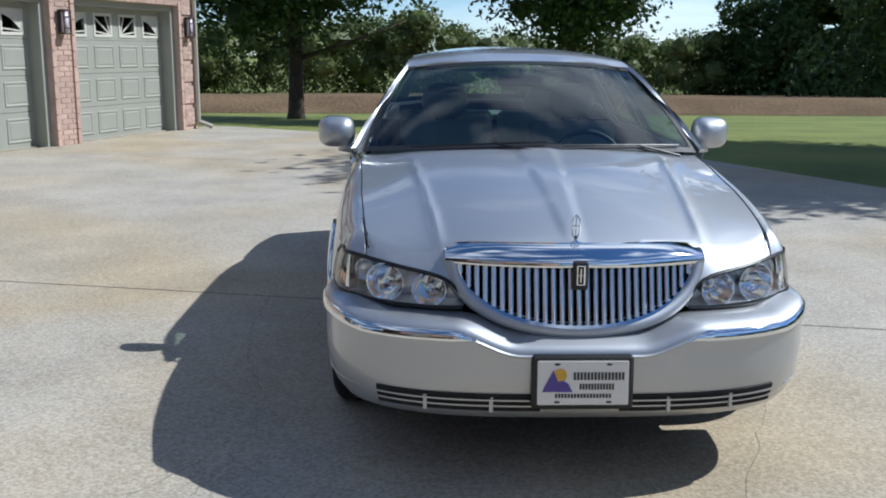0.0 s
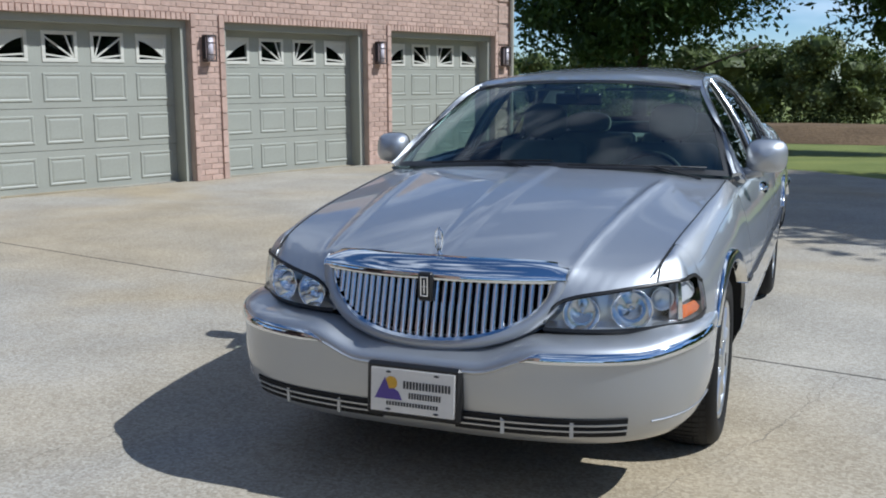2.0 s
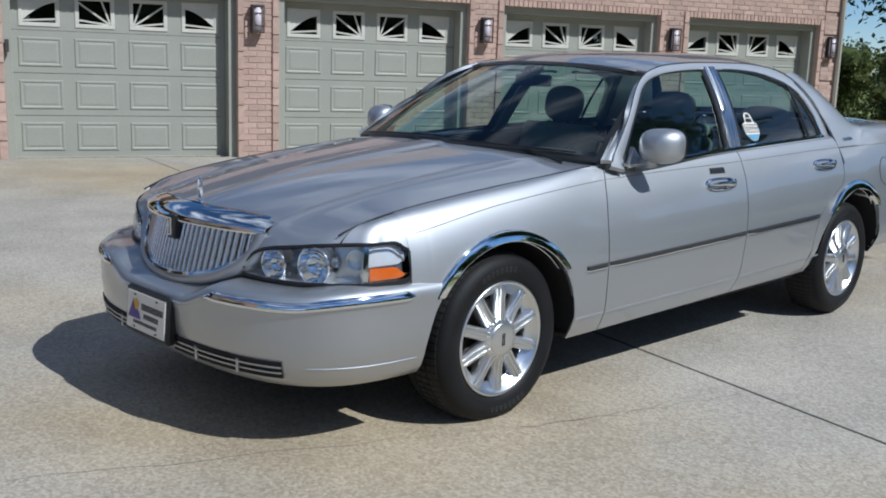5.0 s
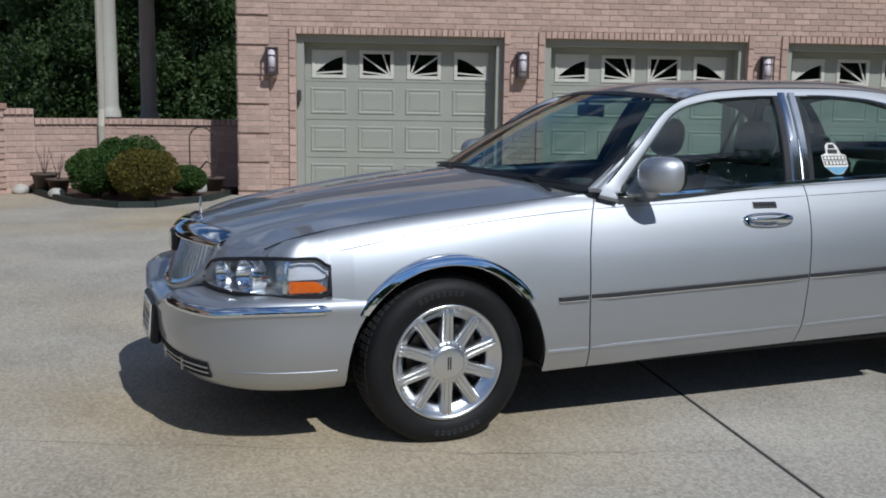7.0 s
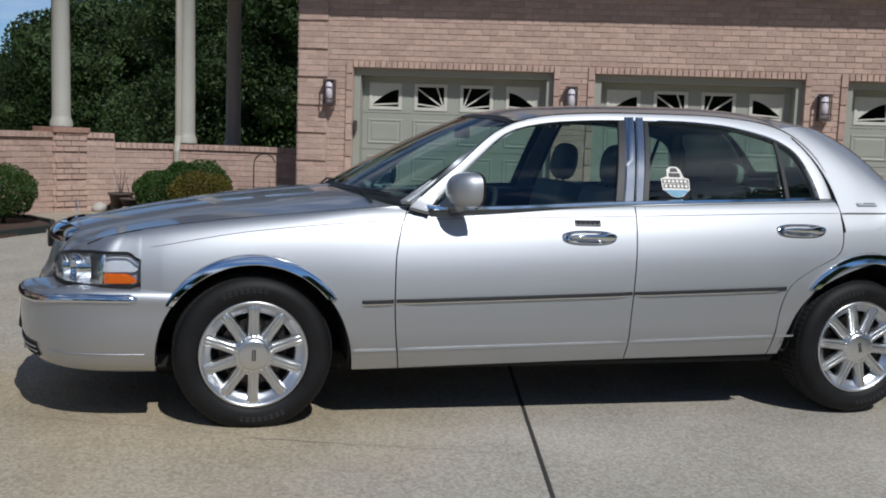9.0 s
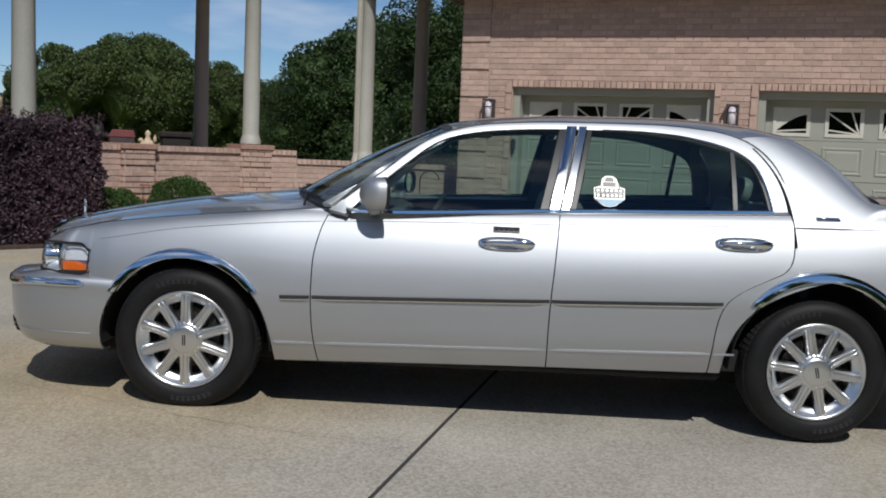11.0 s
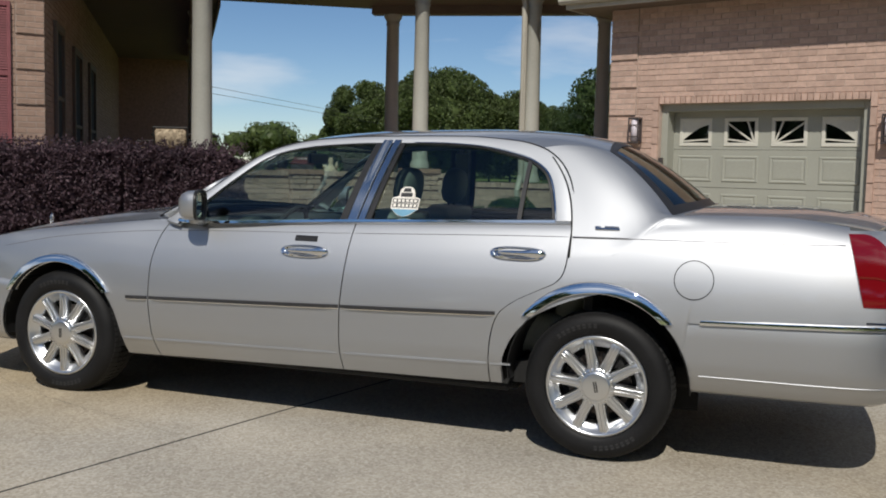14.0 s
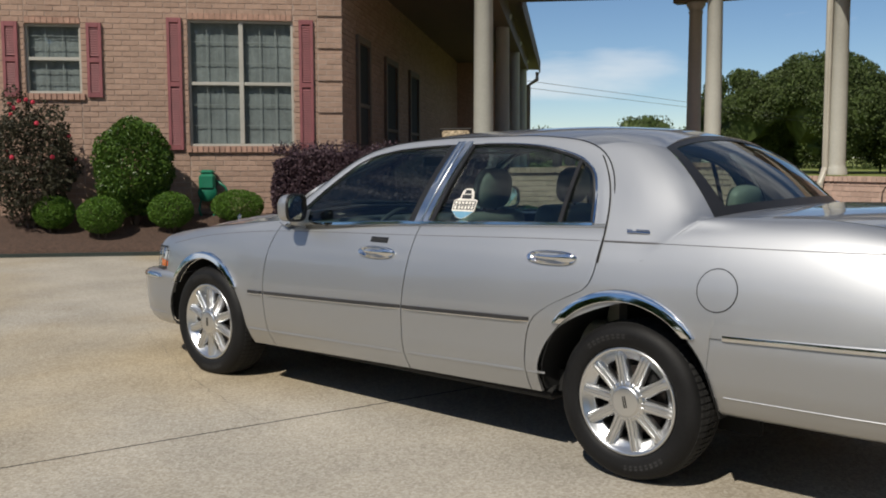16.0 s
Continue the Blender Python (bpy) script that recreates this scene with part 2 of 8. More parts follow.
# ---- mesh helpers ----
def part(name, bm, mat, parent=None, label="", smooth=False, kind=""):
    me = bpy.data.meshes.new(name)
    bmesh.ops.recalc_face_normals(bm, faces=bm.faces)
    bm.to_mesh(me)
    bm.free()
    for m in (mat if isinstance(mat, (list, tuple)) else [mat]):
        me.materials.append(m)
    if smooth:
        me.polygons.foreach_set("use_smooth", [True] * len(me.polygons))
    ob = new(name, me)
    if parent:
        ob.parent = parent
    return tagged(ob, label, kind=kind)


def raw(name, verts, faces, mat, parent=None, label="", smooth=False, kind=""):
    me = bpy.data.meshes.new(name)
    me.from_pydata(verts, [], faces)
    me.materials.append(mat)
    if smooth:
        me.polygons.foreach_set("use_smooth", [True] * len(me.polygons))
    me.update()
    ob = new(name, me)
    if parent:
        ob.parent = parent
    return tagged(ob, label, kind=kind)


def thing(name, m, label, category, group="", kind=""):
    ob = new(name)
    ob.empty_display_size = 0.2
    ob.matrix_world = m
    return tagged(ob, label, category, group, kind)


def box(bm, x0, x1, y0, y1, z0, z1, bevel=0.0, seg=1):
    r = bmesh.ops.create_cube(bm, size=1.0, matrix=Matrix.Translation(((x0 + x1) / 2, (y0 + y1) / 2, (z0 + z1) / 2)) @ Matrix.Diagonal((x1 - x0, y1 - y0, z1 - z0, 1)))
    if bevel:
        es = list({e for v in r["verts"] for e in v.link_edges})
        bmesh.ops.bevel(bm, geom=es, offset=bevel, segments=seg, affect="EDGES", profile=0.6)
    return bm


def boxes(*specs, bevel=0.0):
    bm = bmesh.new()
    for s in specs:
        box(bm, *s, bevel=bevel)
    return bm


def lathe(bm, prof, n=24, m=Matrix.Identity(4), close=False):
    """Turn a profile of (radius, height) about z."""
    rings = []
    for r, z in prof:
        rings.append([bm.verts.new(m @ Vector((r * math.cos(2 * math.pi * k / n), r * math.sin(2 * math.pi * k / n), z))) for k in range(n)])
    for a, b in zip(rings, rings[1:]):
        for k in range(n):
            bm.faces.new((a[k], a[(k + 1) % n], b[(k + 1) % n], b[k]))
    if close:
        bm.faces.new(rings[0][::-1])
        bm.faces.new(rings[-1])
    return bm


def tube(bm, pts, r, n=8, caps=True):
    """A round bar along points; r may be a list."""
    pts = [Vector(p) for p in pts]
    rs = r if isinstance(r, (list, tuple)) else [r] * len(pts)
    rings = []
    ref = Vector((0.13, 0.21, 0.97))
    for i, p in enumerate(pts):
        d = (pts[min(i + 1, len(pts) - 1)] - pts[max(i - 1, 0)]).normalized()
        a = d.cross(ref)
        if a.length < 0.1:
            a = d.cross(Vector((1, 0, 0)))
        a.normalize()
        b = d.cross(a)
        rings.append([bm.verts.new(p + rs[i] * (math.cos(2 * math.pi * k / n) * a + math.sin(2 * math.pi * k / n) * b)) for k in range(n)])
    for a, b in zip(rings, rings[1:]):
        for k in range(n):
            bm.faces.new((a[k], a[(k + 1) % n], b[(k + 1) % n], b[k]))
    if caps:
        bm.faces.new(rings[0][::-1])
        bm.faces.new(rings[-1])
    return bm


def prism(bm, poly, z0, z1):
    """A flat plate with a polygon outline in x, y."""
    lo = [bm.verts.new((x, y, z0)) for x, y in poly]
    hi = [bm.verts.new((x, y, z1)) for x, y in poly]
    bm.faces.new(hi)
    bm.faces.new(lo[::-1])
    for i in range(len(poly)):
        j = (i + 1) % len(poly)
        bm.faces.new((lo[i], lo[j], hi[j], hi[i]))
    return bm


BL, BH, BJ = 0.245, 0.0825, 0.011     # brick length and course with its joint, joint width


def brick_rects(rects, x_from=None, x_to=None):
    """Running bond over wall rectangles (u0, u1, z0, z1, forward): boxes (u0, u1, z0, z1, forward)."""
    out = []
    for u0, u1, z0, z1, f in rects:
        k = round(z0 / BH)
        while k * BH < z1 - 0.02:
            za, zb = max(z0, k * BH) + BJ / 2, min(z1, (k + 1) * BH) - BJ / 2
            i = math.floor(u0 / BL) - 1
            while True:
                a, b = (i + 0.5 * (k % 2)) * BL, (i + 1 + 0.5 * (k % 2)) * BL
                if a >= u1:
                    break
                a, b = max(a, u0), min(b, u1)
                if b - a > 0.03:
                    out.append((a + BJ / 2, b - BJ / 2, za, zb, f + random.uniform(-0.002, 0.002)))
                i += 1
            k += 1
    return out


def brick_mesh(name, bricks, mat, parent, y_back=0.008, label=""):
    """Bricks as one mesh: each has a front and four sides, standing proud of the mortar at y = y_back."""
    vs, fs = [], []
    for a, b, c, d, f in bricks:
        o = len(vs)
        e = 0.003
        vs += [(a, y_back, c), (b, y_back, c), (b, y_back, d), (a, y_back, d),
               (a + e, -f, c + e), (b - e, -f, c + e), (b - e, -f, d - e), (a + e, -f, d - e)]
        fs += [(o + 4, o + 5, o + 6, o + 7), (o, o + 1, o + 5, o + 4), (o + 1, o + 2, o + 6, o + 5), (o + 2, o + 3, o + 7, o + 6), (o + 3, o, o + 4, o + 7)]
    return raw(name, vs, fs, mat, parent, label, kind="stuff")


# ---- ground ----
def ground_z(x, y):
    fall = max(0.0, y - 12.0) * 0.040
    fall = min(fall, 5.0)
    west = max(0.0, -x - 16.0) * 0.02
    return -0.055 - fall - min(west, 1.2)


def axis_steps(lo, hi, near, step):
    a = list(np.arange(-near, near + 1e-6, step))
    v, s = near, step
    while v < hi:
        s *= 1.35
        v += s
        a.append(v)
    v, s = -near, step
    while v > lo:
        s *= 1.35
        v -= s
        a.insert(0, v)
    return a


gx, gy = axis_steps(-1500, 1500, 40, 2.0), axis_steps(-1500, 1500, 60, 2.0)
g_v = [(x, y, ground_z(x, y)) for y in gy for x in gx]
g_f = [(j * len(gx) + i, j * len(gx) + i + 1, (j + 1) * len(gx) + i + 1, (j + 1) * len(gx) + i) for j in range(len(gy) - 1) for i in range(len(gx) - 1)]
M_GRASS = material("grass_ground", (0.20, 0.215, 0.062), 0.9, scale=0.5, vary=0.3, fine=30, bump=0.8, depth=0.03, spec=0.2, tint2=(0.13, 0.165, 0.045))
ground = raw("ground", g_v, g_f, M_GRASS, label="mown green lawn falling away from the drive", smooth=True, kind="structure")

M_FIELD = material("dry_field", (0.17, 0.115, 0.065), 0.95, scale=0.25, vary=0.35, fine=6, bump=0.8, depth=0.1, spec=0.1)
f_v, f_f = [], []
fx, fy = np.linspace(-240, 260, 60), np.linspace(33, 130, 34)
for y in fy:
    for x in fx:
        f_v.append((x, y, ground_z(x, y) + (0.65 + 0.12 * noise.noise(Vector((x * 0.2, y * 0.3, 0)))) * (0.02 if y < 33.1 else 1)))
n_x = len(fx)
f_f = [(j * n_x + i, j * n_x + i + 1, (j + 1) * n_x + i + 1, (j + 1) * n_x + i) for j in range(len(fy) - 1) for i in range(n_x - 1)]
field = raw("field", f_v, f_f, M_FIELD, label="brown dry crop field beyond the lawn", smooth=True, kind="structure")

# the drive: concrete slabs with recessed joints
DRIVE = [(-9.9, -0.6), (-5.0, 14.4), (-4.4, 14.3), (-2.0, 12.9), (0.9, 11.5), (3.3, 9.0), (4.7, 5.6), (6.6, 3.4), (10, 2.0), (26, 1.0), (26, -34), (5, -34),
         (1.5, -18), (-1.8, -12.4), (-4.0, -9.7), (-2.9, -8.3), (-3.2, -7.2), (-6.3, -4.3), (-7.6, -3.62), (-8.3, -3.74), (-8.98, -4.15), (-9.3, -5.0), (-9.9, -4.62), (-10.55, -4.1), (-10.86, -3.3), (-9.95, -3.06), (-9.05, -2.76), (-8.47, -2.24), (-8.42, -1.80), (-9.1, -1.02)]
A_DIR, B_DIR = Vector((0.335, 0.942)), Vector((0.977, -0.213))
KNOT = Vector((1.345, -0.345))


def clip(poly, p, nrm):
    out = []
    for i in range(len(poly)):
        a, b = Vector(poly[i]), Vector(poly[(i + 1) % len(poly)])
        da, db = (a - p) @ nrm, (b - p) @ nrm
        if da <= 0:
            out.append(tuple(a))
        if (da < 0 < db) or (db < 0 < da):
            out.append(tuple(a + (b - a) * (da / (da - db))))
    return out


def drive_fall(bm):
    """The drive falls a little from the car's nose to its tail."""
    for no_, spots in ((Vector((0, 1, 0)), np.arange(-6, 6.1, 0.75)), (Vector((1, 0, 0)), (-6.0, -5.2, -4.5, -3.8, -3.0))):
        for c in spots:
            bmesh.ops.bisect_plane(bm, geom=bm.verts[:] + bm.edges[:] + bm.faces[:], plane_co=no_ * float(c), plane_no=no_)
    for v in bm.verts:
        v.co.z += fall_z(v.co.x, v.co.y)


def fall_z(x, y):
    g = min(1.0, max(0.0, (x + 6.0) / 3.0))
    return -0.030 * math.tanh(y / 2.5) * g * g * (3 - 2 * g)


drive = thing("drive", Matrix.Translation((0, 0, 0.005)), "pale pebbled concrete driveway slabs with dark joints", "driveway", kind="structure")
bm = bmesh.new()
base_poly = [bm.verts.new((x, y, -0.0022)) for x, y in DRIVE]
bm.faces.new(base_poly)
bmesh.ops.triangulate(bm, faces=bm.faces[:])
drive_fall(bm)
part("joint_filler", bm, M_JOINT, drive)
perp_a, perp_b = Vector((A_DIR.y, -A_DIR.x)), Vector((-B_DIR.y, B_DIR.x))
a_lines = [-3 * 6.85, -2 * 6.85, -6.85, 2 * 6.85, 3 * 6.85, 4 * 6.85]
b_lines = [-44.0, -36.5, -29.5, -22.0, -14.8, -7.4, 0.0, 7.4, 14.8, 22.0]
for a0, a1 in zip(a_lines, a_lines[1:]):
    for b0, b1 in zip(b_lines, b_lines[1:]):
        ga, gb = 0.0022, 0.0075 if abs(b1) < 0.1 or abs(b0) < 0.1 else 0.004
        poly = DRIVE
        for p, nr in ((KNOT + perp_a * (a1 - ga), perp_a), (KNOT + perp_a * (a0 + ga), -perp_a), (KNOT + perp_b * (b1 - gb), perp_b), (KNOT + perp_b * (b0 + gb), -perp_b)):
            poly = clip(poly, p, nr) if len(poly) > 2 else []
        area = 0.5 * abs(sum(poly[i][0] * poly[(i + 1) % len(poly)][1] - poly[(i + 1) % len(poly)][0] * poly[i][1] for i in range(len(poly)))) if len(poly) > 2 else 0
        if area < 0.05:
            continue
        bm = bmesh.new()
        prism(bm, poly, -0.12, 0.0)
        top = [f for f in bm.faces if all(abs(v.co.z) < 1e-6 for v in f.verts)]
        bmesh.ops.bevel(bm, geom=[e for f in top for e in f.edges], offset=0.004, segments=1, affect="EDGES")
        drive_fall(bm)
        part("slab", bm, M_CONC, drive)


# hairline cracks that run over the slabs
for pts in ([(-1.51, 0.28), (-1.47, -0.42), (-1.40, -1.03), (-1.22, -1.59), (-1.19, -2.04), (-1.24, -2.35), (-1.31, -2.60)], [(-1.62, -3.0), (-1.50, -2.56), (-1.36, -2.34), (-1.26, -2.04)],
            [(0.30, -3.23), (0.72, -2.2), (1.06, -1.39), (1.29, -0.54), (1.345, -0.36)], [(1.19, -0.62), (1.16, -1.07), (0.99, -1.56)]):
    rc = random.Random(int(abs(pts[0][0]) * 100))
    fine_pts = []
    for (x0, y0), (x1, y1) in zip(pts, pts[1:]):
        for k in range(9):
            fine_pts.append((x0 + (x1 - x0) * k / 9 + rc.uniform(-0.016, 0.016), y0 + (y1 - y0) * k / 9 + rc.uniform(-0.016, 0.016)))
    c_v, c_f = [], []
    for k, (x, y) in enumerate(fine_pts):
        x2, y2 = fine_pts[min(k + 1, len(fine_pts) - 1)]
        x1, y1 = fine_pts[max(k - 1, 0)]
        d = Vector((x2 - x1, y2 - y1)).normalized() * rc.uniform(0.0004, 0.0016)
        z = fall_z(x, y) + 0.0011
        c_v += [(x - d.y, y + d.x, z), (x + d.y, y - d.x, z)]
        if k:
            c_f.append((2 * k - 2, 2 * k - 1, 2 * k + 1, 2 * k))
    raw("crack", c_v, c_f, M_CRACK, drive)

# ---- garage ----
G_M = pose(-9.78, -0.50, 0, 0, 0, 71.65)
garage = thing("garage", G_M, "pink brick garage with four sage panel doors", "garage")
G_LEN, G_TOP, OP_W, OP_H = 14.95, 3.72, 2.95, 2.30
OPEN = [0.82 + 3.545 * k for k in range(4)]
edges = [0.0] + [v for o in OPEN for v in (o, o + OP_W)] + [G_LEN]
wall = part("wall", boxes((0.0, G_LEN, 0.008, 0.24, OP_H, G_TOP)), M_MORTAR, garage)
for a, b in zip(edges[0::2], edges[1::2]):
    part("pier", boxes((a, b, 0.008, 0.24, 0.0, OP_H)), M_MORTAR, garage)
for spec_ in ((0.0, 0.2, 0.24, 7.2, 0, G_TOP), (G_LEN - 0.2, G_LEN, 0.24, 7.2, 0, G_TOP), (0.2, G_LEN - 0.2, 7.0, 7.2, 0, G_TOP)):
    part("wall", boxes(spec_), M_MORTAR, garage)
part("floor", boxes((0.2, G_LEN - 0.2, 0.24, 7.0, -0.05, 0.01)), M_CONC, garage)
rects = [(0.44, G_LEN - 0.44, OP_H + 0.10, G_TOP, 0.0), (0.0, 0.44, 0, G_TOP, 0.0)]
for k, (a, b) in enumerate(zip(edges[0::2], edges[1::2])):
    rects.append((max(a, 0.44), min(b, G_LEN - 0.44) if b < G_LEN else G_LEN - 0.44, 0.0, OP_H + 0.10, 0.0))
rects.append((G_LEN - 0.44, G_LEN, 0, G_TOP, 0.0))
allb = []
for a, b, c, d, f in brick_rects(rects):
    k = round((c + d) / 2 / BH - 0.5)
    if (a < 0.43 or b > G_LEN - 0.43):
        f += 0.022 if k % 5 else -0.004
    allb.append((a, b, c, d, f))
single = [q for q in allb if q[1] < 0.83 and q[2] < OP_H and abs(q[1] - q[0] - BL + BJ) < 0.012][:150]
single += [q for q in allb if 3.7 < q[0] < 4.5 and q[2] < OP_H and abs(q[1] - q[0] - BL + BJ) < 0.012][:140]
chosen = set(single)
brick_mesh("brickwork", [q for q in allb if q not in chosen], M_BRICK, wall)
brick_wall = wall
# mortar behind the raised corner blocks
k = 0
while k * BH < G_TOP:
    for u0, u1 in ((0.0, 0.438), (G_LEN - 0.438, G_LEN)):
        part("mortar_bed", boxes((u0, u1, -0.017, 0.006, (k + 1) * BH, min((k + 5) * BH, G_TOP))), M_MORTAR, wall)
    k += 5
# raised brick edging up both sides of the openings and a standing course over them
edging = []
for o in OPEN:
    for u0, u1 in ((o - 0.10, o - 0.005), (o + OP_W + 0.005, o + OP_W + 0.09)):
        z = 0.0
        while z < OP_H + 0.08:
            edging.append((u0, u1, z + 0.005, min(z + BL, OP_H + 0.10) - 0.005, 0.026))
            z += BL
    u = o
    while u < o + OP_W - 0.01:
        edging.append((u + 0.005, min(u + BH, o + OP_W) - 0.005, OP_H + 0.004, OP_H + 0.10, 0.016))
        u += BH
brick_mesh("brick_edging", edging, M_BRICK, wall)

# the side wall towards the garden
side = brick_mesh("side_brickwork", [(a, b, c, d, 0.02) for a, b, c, d, f in brick_rects([(-7.2, 0, 0, G_TOP, 0)])], M_BRICK, wall)
side.matrix_basis = pose(0, 0, 0, 0, 0, -90)


def garage_door(parent, u):
    """A sectional door of four rows by four panels, the top row glazed behind sunburst inserts."""
    w, h = OP_W - 0.20, OP_H - 0.10
    d = new("garage_door")
    d.parent = parent
    d.matrix_basis = pose(u + OP_W / 2, 0.31, 0)
    tagged(d, "closed sage panel garage door with glazed top row")
    for nm, spec_ in (("jamb", (-OP_W / 2, -w / 2, -0.22, 0.10, 0, OP_H)), ("jamb", (w / 2, OP_W / 2, -0.22, 0.10, 0, OP_H)), ("head", (-w / 2, w / 2, -0.22, 0.10, h, OP_H))):
        part(nm, boxes(spec_, bevel=0.004), M_SAGE, d)
    rows, cols, ph, pw = 4, 4, h / 4, w / 4
    wz0 = 3 * ph
    mesh_panel = None
    for r in range(rows):
        bm = bmesh.new()
        if r < 3:
            box(bm, -w / 2, w / 2, 0.0, 0.045, r * ph + 0.003, (r + 1) * ph - 0.003, bevel=0.003)
        else:
            z0, z1 = wz0 + 0.10, wz0 + ph - 0.145
            box(bm, -w / 2, w / 2, 0.0, 0.045, wz0 + 0.003, z0)
            box(bm, -w / 2, w / 2, 0.0, 0.045, z1, h - 0.003)
            x = -w / 2
            for c in range(cols + 1):
                xe = -w / 2 + c * pw + (0.145 if c < cols else 0)
                xs_ = -w / 2 + c * pw - (0.145 if c > 0 else 0)
                box(bm, xs_, xe, 0.0, 0.045, z0, z1)
        part("section", bm, M_SAGE, d)
        for c in range(cols):
            cx, cz = -w / 2 + (c + 0.5) * pw, (r + 0.5) * ph
            if r < 3:
                if mesh_panel is None:
                    bm = bmesh.new()
                    hw, hh = pw / 2 - 0.075, ph / 2 - 0.085
                    loops = []
                    for s, y in ((0.0, 0.002), (0.012, -0.012), (0.030, -0.012), (0.045, -0.003), (0.075, -0.010)):
                        loops.append([bm.verts.new((sx * (hw - s), y, sz * (hh - s))) for sx, sz in ((-1, -1), (1, -1), (1, 1), (-1, 1))])
                    for a, b in zip(loops, loops[1:]):
                        for k in range(4):
                            bm.faces.new((a[k], a[(k + 1) % 4], b[(k + 1) % 4], b[k]))
                    bm.faces.new(loops[-1])
                    ob = part("panel", bm, M_SAGE, d)
                    mesh_panel = ob.data
                else:
                    ob = new("panel", mesh_panel)
                    ob.parent = d
                ob.location = (cx, 0, cz)
            else:
                z0, z1 = wz0 + 0.10, wz0 + ph - 0.145
                hw = pw / 2 - 0.145
                part("pane", boxes((cx - hw, cx + hw, 0.020, 0.026, z0, z1)), M_HGLASS, d)
                bm = boxes((cx - hw - 0.05, cx + hw + 0.05, -0.012, 0.004, z0 - 0.05, z0), (cx - hw - 0.05, cx + hw + 0.05, -0.012, 0.004, z1, z1 + 0.05),
                           (cx - hw - 0.05, cx - hw, -0.012, 0.004, z0, z1), (cx + hw, cx + hw + 0.05, -0.012, 0.004, z0, z1), bevel=0.004)
                # the fan of the sunburst, whose centre lies at the middle of the door
                ox, oz = 0.0, z0 - 0.01
                def in_pane(px, pz):
                    return (min(max(px, cx - hw), cx + hw), min(max(pz, z0), z1))
                left = cx - hw
                right = cx + hw
                side_ = -1 if cx < 0 else 1
                inner = right if side_ < 0 else left
                outer = left if side_ < 0 else right
                th = 0.022
                def ray_bar(p, q, t=th):
                    p, q = Vector((p[0], 0, p[1])), Vector((q[0], 0, q[1]))
                    dd = (q - p).normalized()
                    nn = Vector((-dd.z, 0, dd.x)) * t / 2
                    vv = [p + nn, p - nn, q - nn, q + nn]
                    f = [bm.verts.new(v + Vector((0, -0.004, 0))) for v in vv]
                    k_ = [bm.verts.new(v + Vector((0, 0.008, 0))) for v in vv]
                    bm.faces.new(f)
                    for i_ in range(4):
                        bm.faces.new((f[i_], f[(i_ + 1) % 4], k_[(i_ + 1) % 4], k_[i_]))
                if abs(cx) < pw:      # inner panes: three rays from the low inner corner
                    for q in ((outer, z0 + 0.05), (outer, z1 - 0.03), (inner + side_ * 0.11, z1)):
                        ray_bar((inner, z0), q)
                else:                 # outer panes: a blind top over a shallow arc, one low ray
                    a = [Vector((inner + (outer - inner) * s, 0, z1 - (z1 - z0) * 0.16 - (z1 - z0) * 0.75 * s ** 1.6)) for s in np.linspace(0, 1, 9)]
                    tp = [Vector((p.x, 0, z1)) for p in a]
                    fa = [bm.verts.new(p + Vector((0, -0.003, 0))) for p in a]
                    fb = [bm.verts.new(p + Vector((0, -0.003, 0))) for p in tp]
                    for i_ in range(8):
                        bm.faces.new((fa[i_], fa[i_ + 1], fb[i_ + 1], fb[i_]))
                    ray_bar((inner, z0 + 0.05), (outer, z0 + 0.02))
                part("sunburst", bm, M_CREAM, d, "cream sunburst window insert")
    # added black sheet in place of the garage's inner shade
    part("inner_dark", boxes((-w / 2, w / 2, 0.30, 0.32, 0, h)), M_ROOMSHADE, d)
    return d


for o in OPEN:
    garage_door(garage, o)
part("opener_box", boxes((0.835, 0.885, -0.015, 0.06, 1.36, 1.52), bevel=0.006), M_BRONZE, garage, "small dark keypad box on the jamb")

# roof: eave, gutter, hip and shingle courses
eave, g_z = 0.50, G_TOP
bm = boxes((-eave, G_LEN + eave, -eave, 7.2 + eave, g_z, g_z + 0.03))
part("soffit", bm, M_SOFFIT, garage)
bm = boxes((-eave - 0.02, G_LEN + eave + 0.02, -eave - 0.02, -eave, g_z - 0.02, g_z + 0.17), (-eave - 0.02, -eave, -eave, 7.2 + eave, g_z - 0.02, g_z + 0.17), bevel=0.004)
part("fascia", bm, M_GUTTER, garage)
bm = bmesh.new()
gp = [(-0.02, 0.17), (-0.10, 0.17), (-0.12, 0.15), (-0.12, 0.09), (-0.09, 0.05), (-0.02, 0.05)]
ra = [bm.verts.new((-eave - 0.1, -eave + y, g_z + z)) for y, z in gp]
rb = [bm.verts.new((G_LEN + eave + 0.1, -eave + y, g_z + z)) for y, z in gp]
for i in range(len(gp) - 1):
    bm.faces.new((ra[i], ra[i + 1], rb[i + 1], rb[i]))
bm.faces.new(ra)
bm.faces.new(rb)
part("gutter", bm, M_GUTTER, garage)
bm = bmesh.new()
run, rise = 4.1, 2.6
c = [(-eave - 0.05, -eave - 0.05), (G_LEN + eave + 0.05, -eave - 0.05), (G_LEN + eave + 0.05, 7.7), (-eave - 0.05, 7.7)]
lo = [bm.verts.new((x, y, g_z + 0.16)) for x, y in c]
r0 = bm.verts.new((-eave + run, 3.6, g_z + 0.16 + rise))
r1 = bm.verts.new((G_LEN + eave - run, 3.6, g_z + 0.16 + rise))
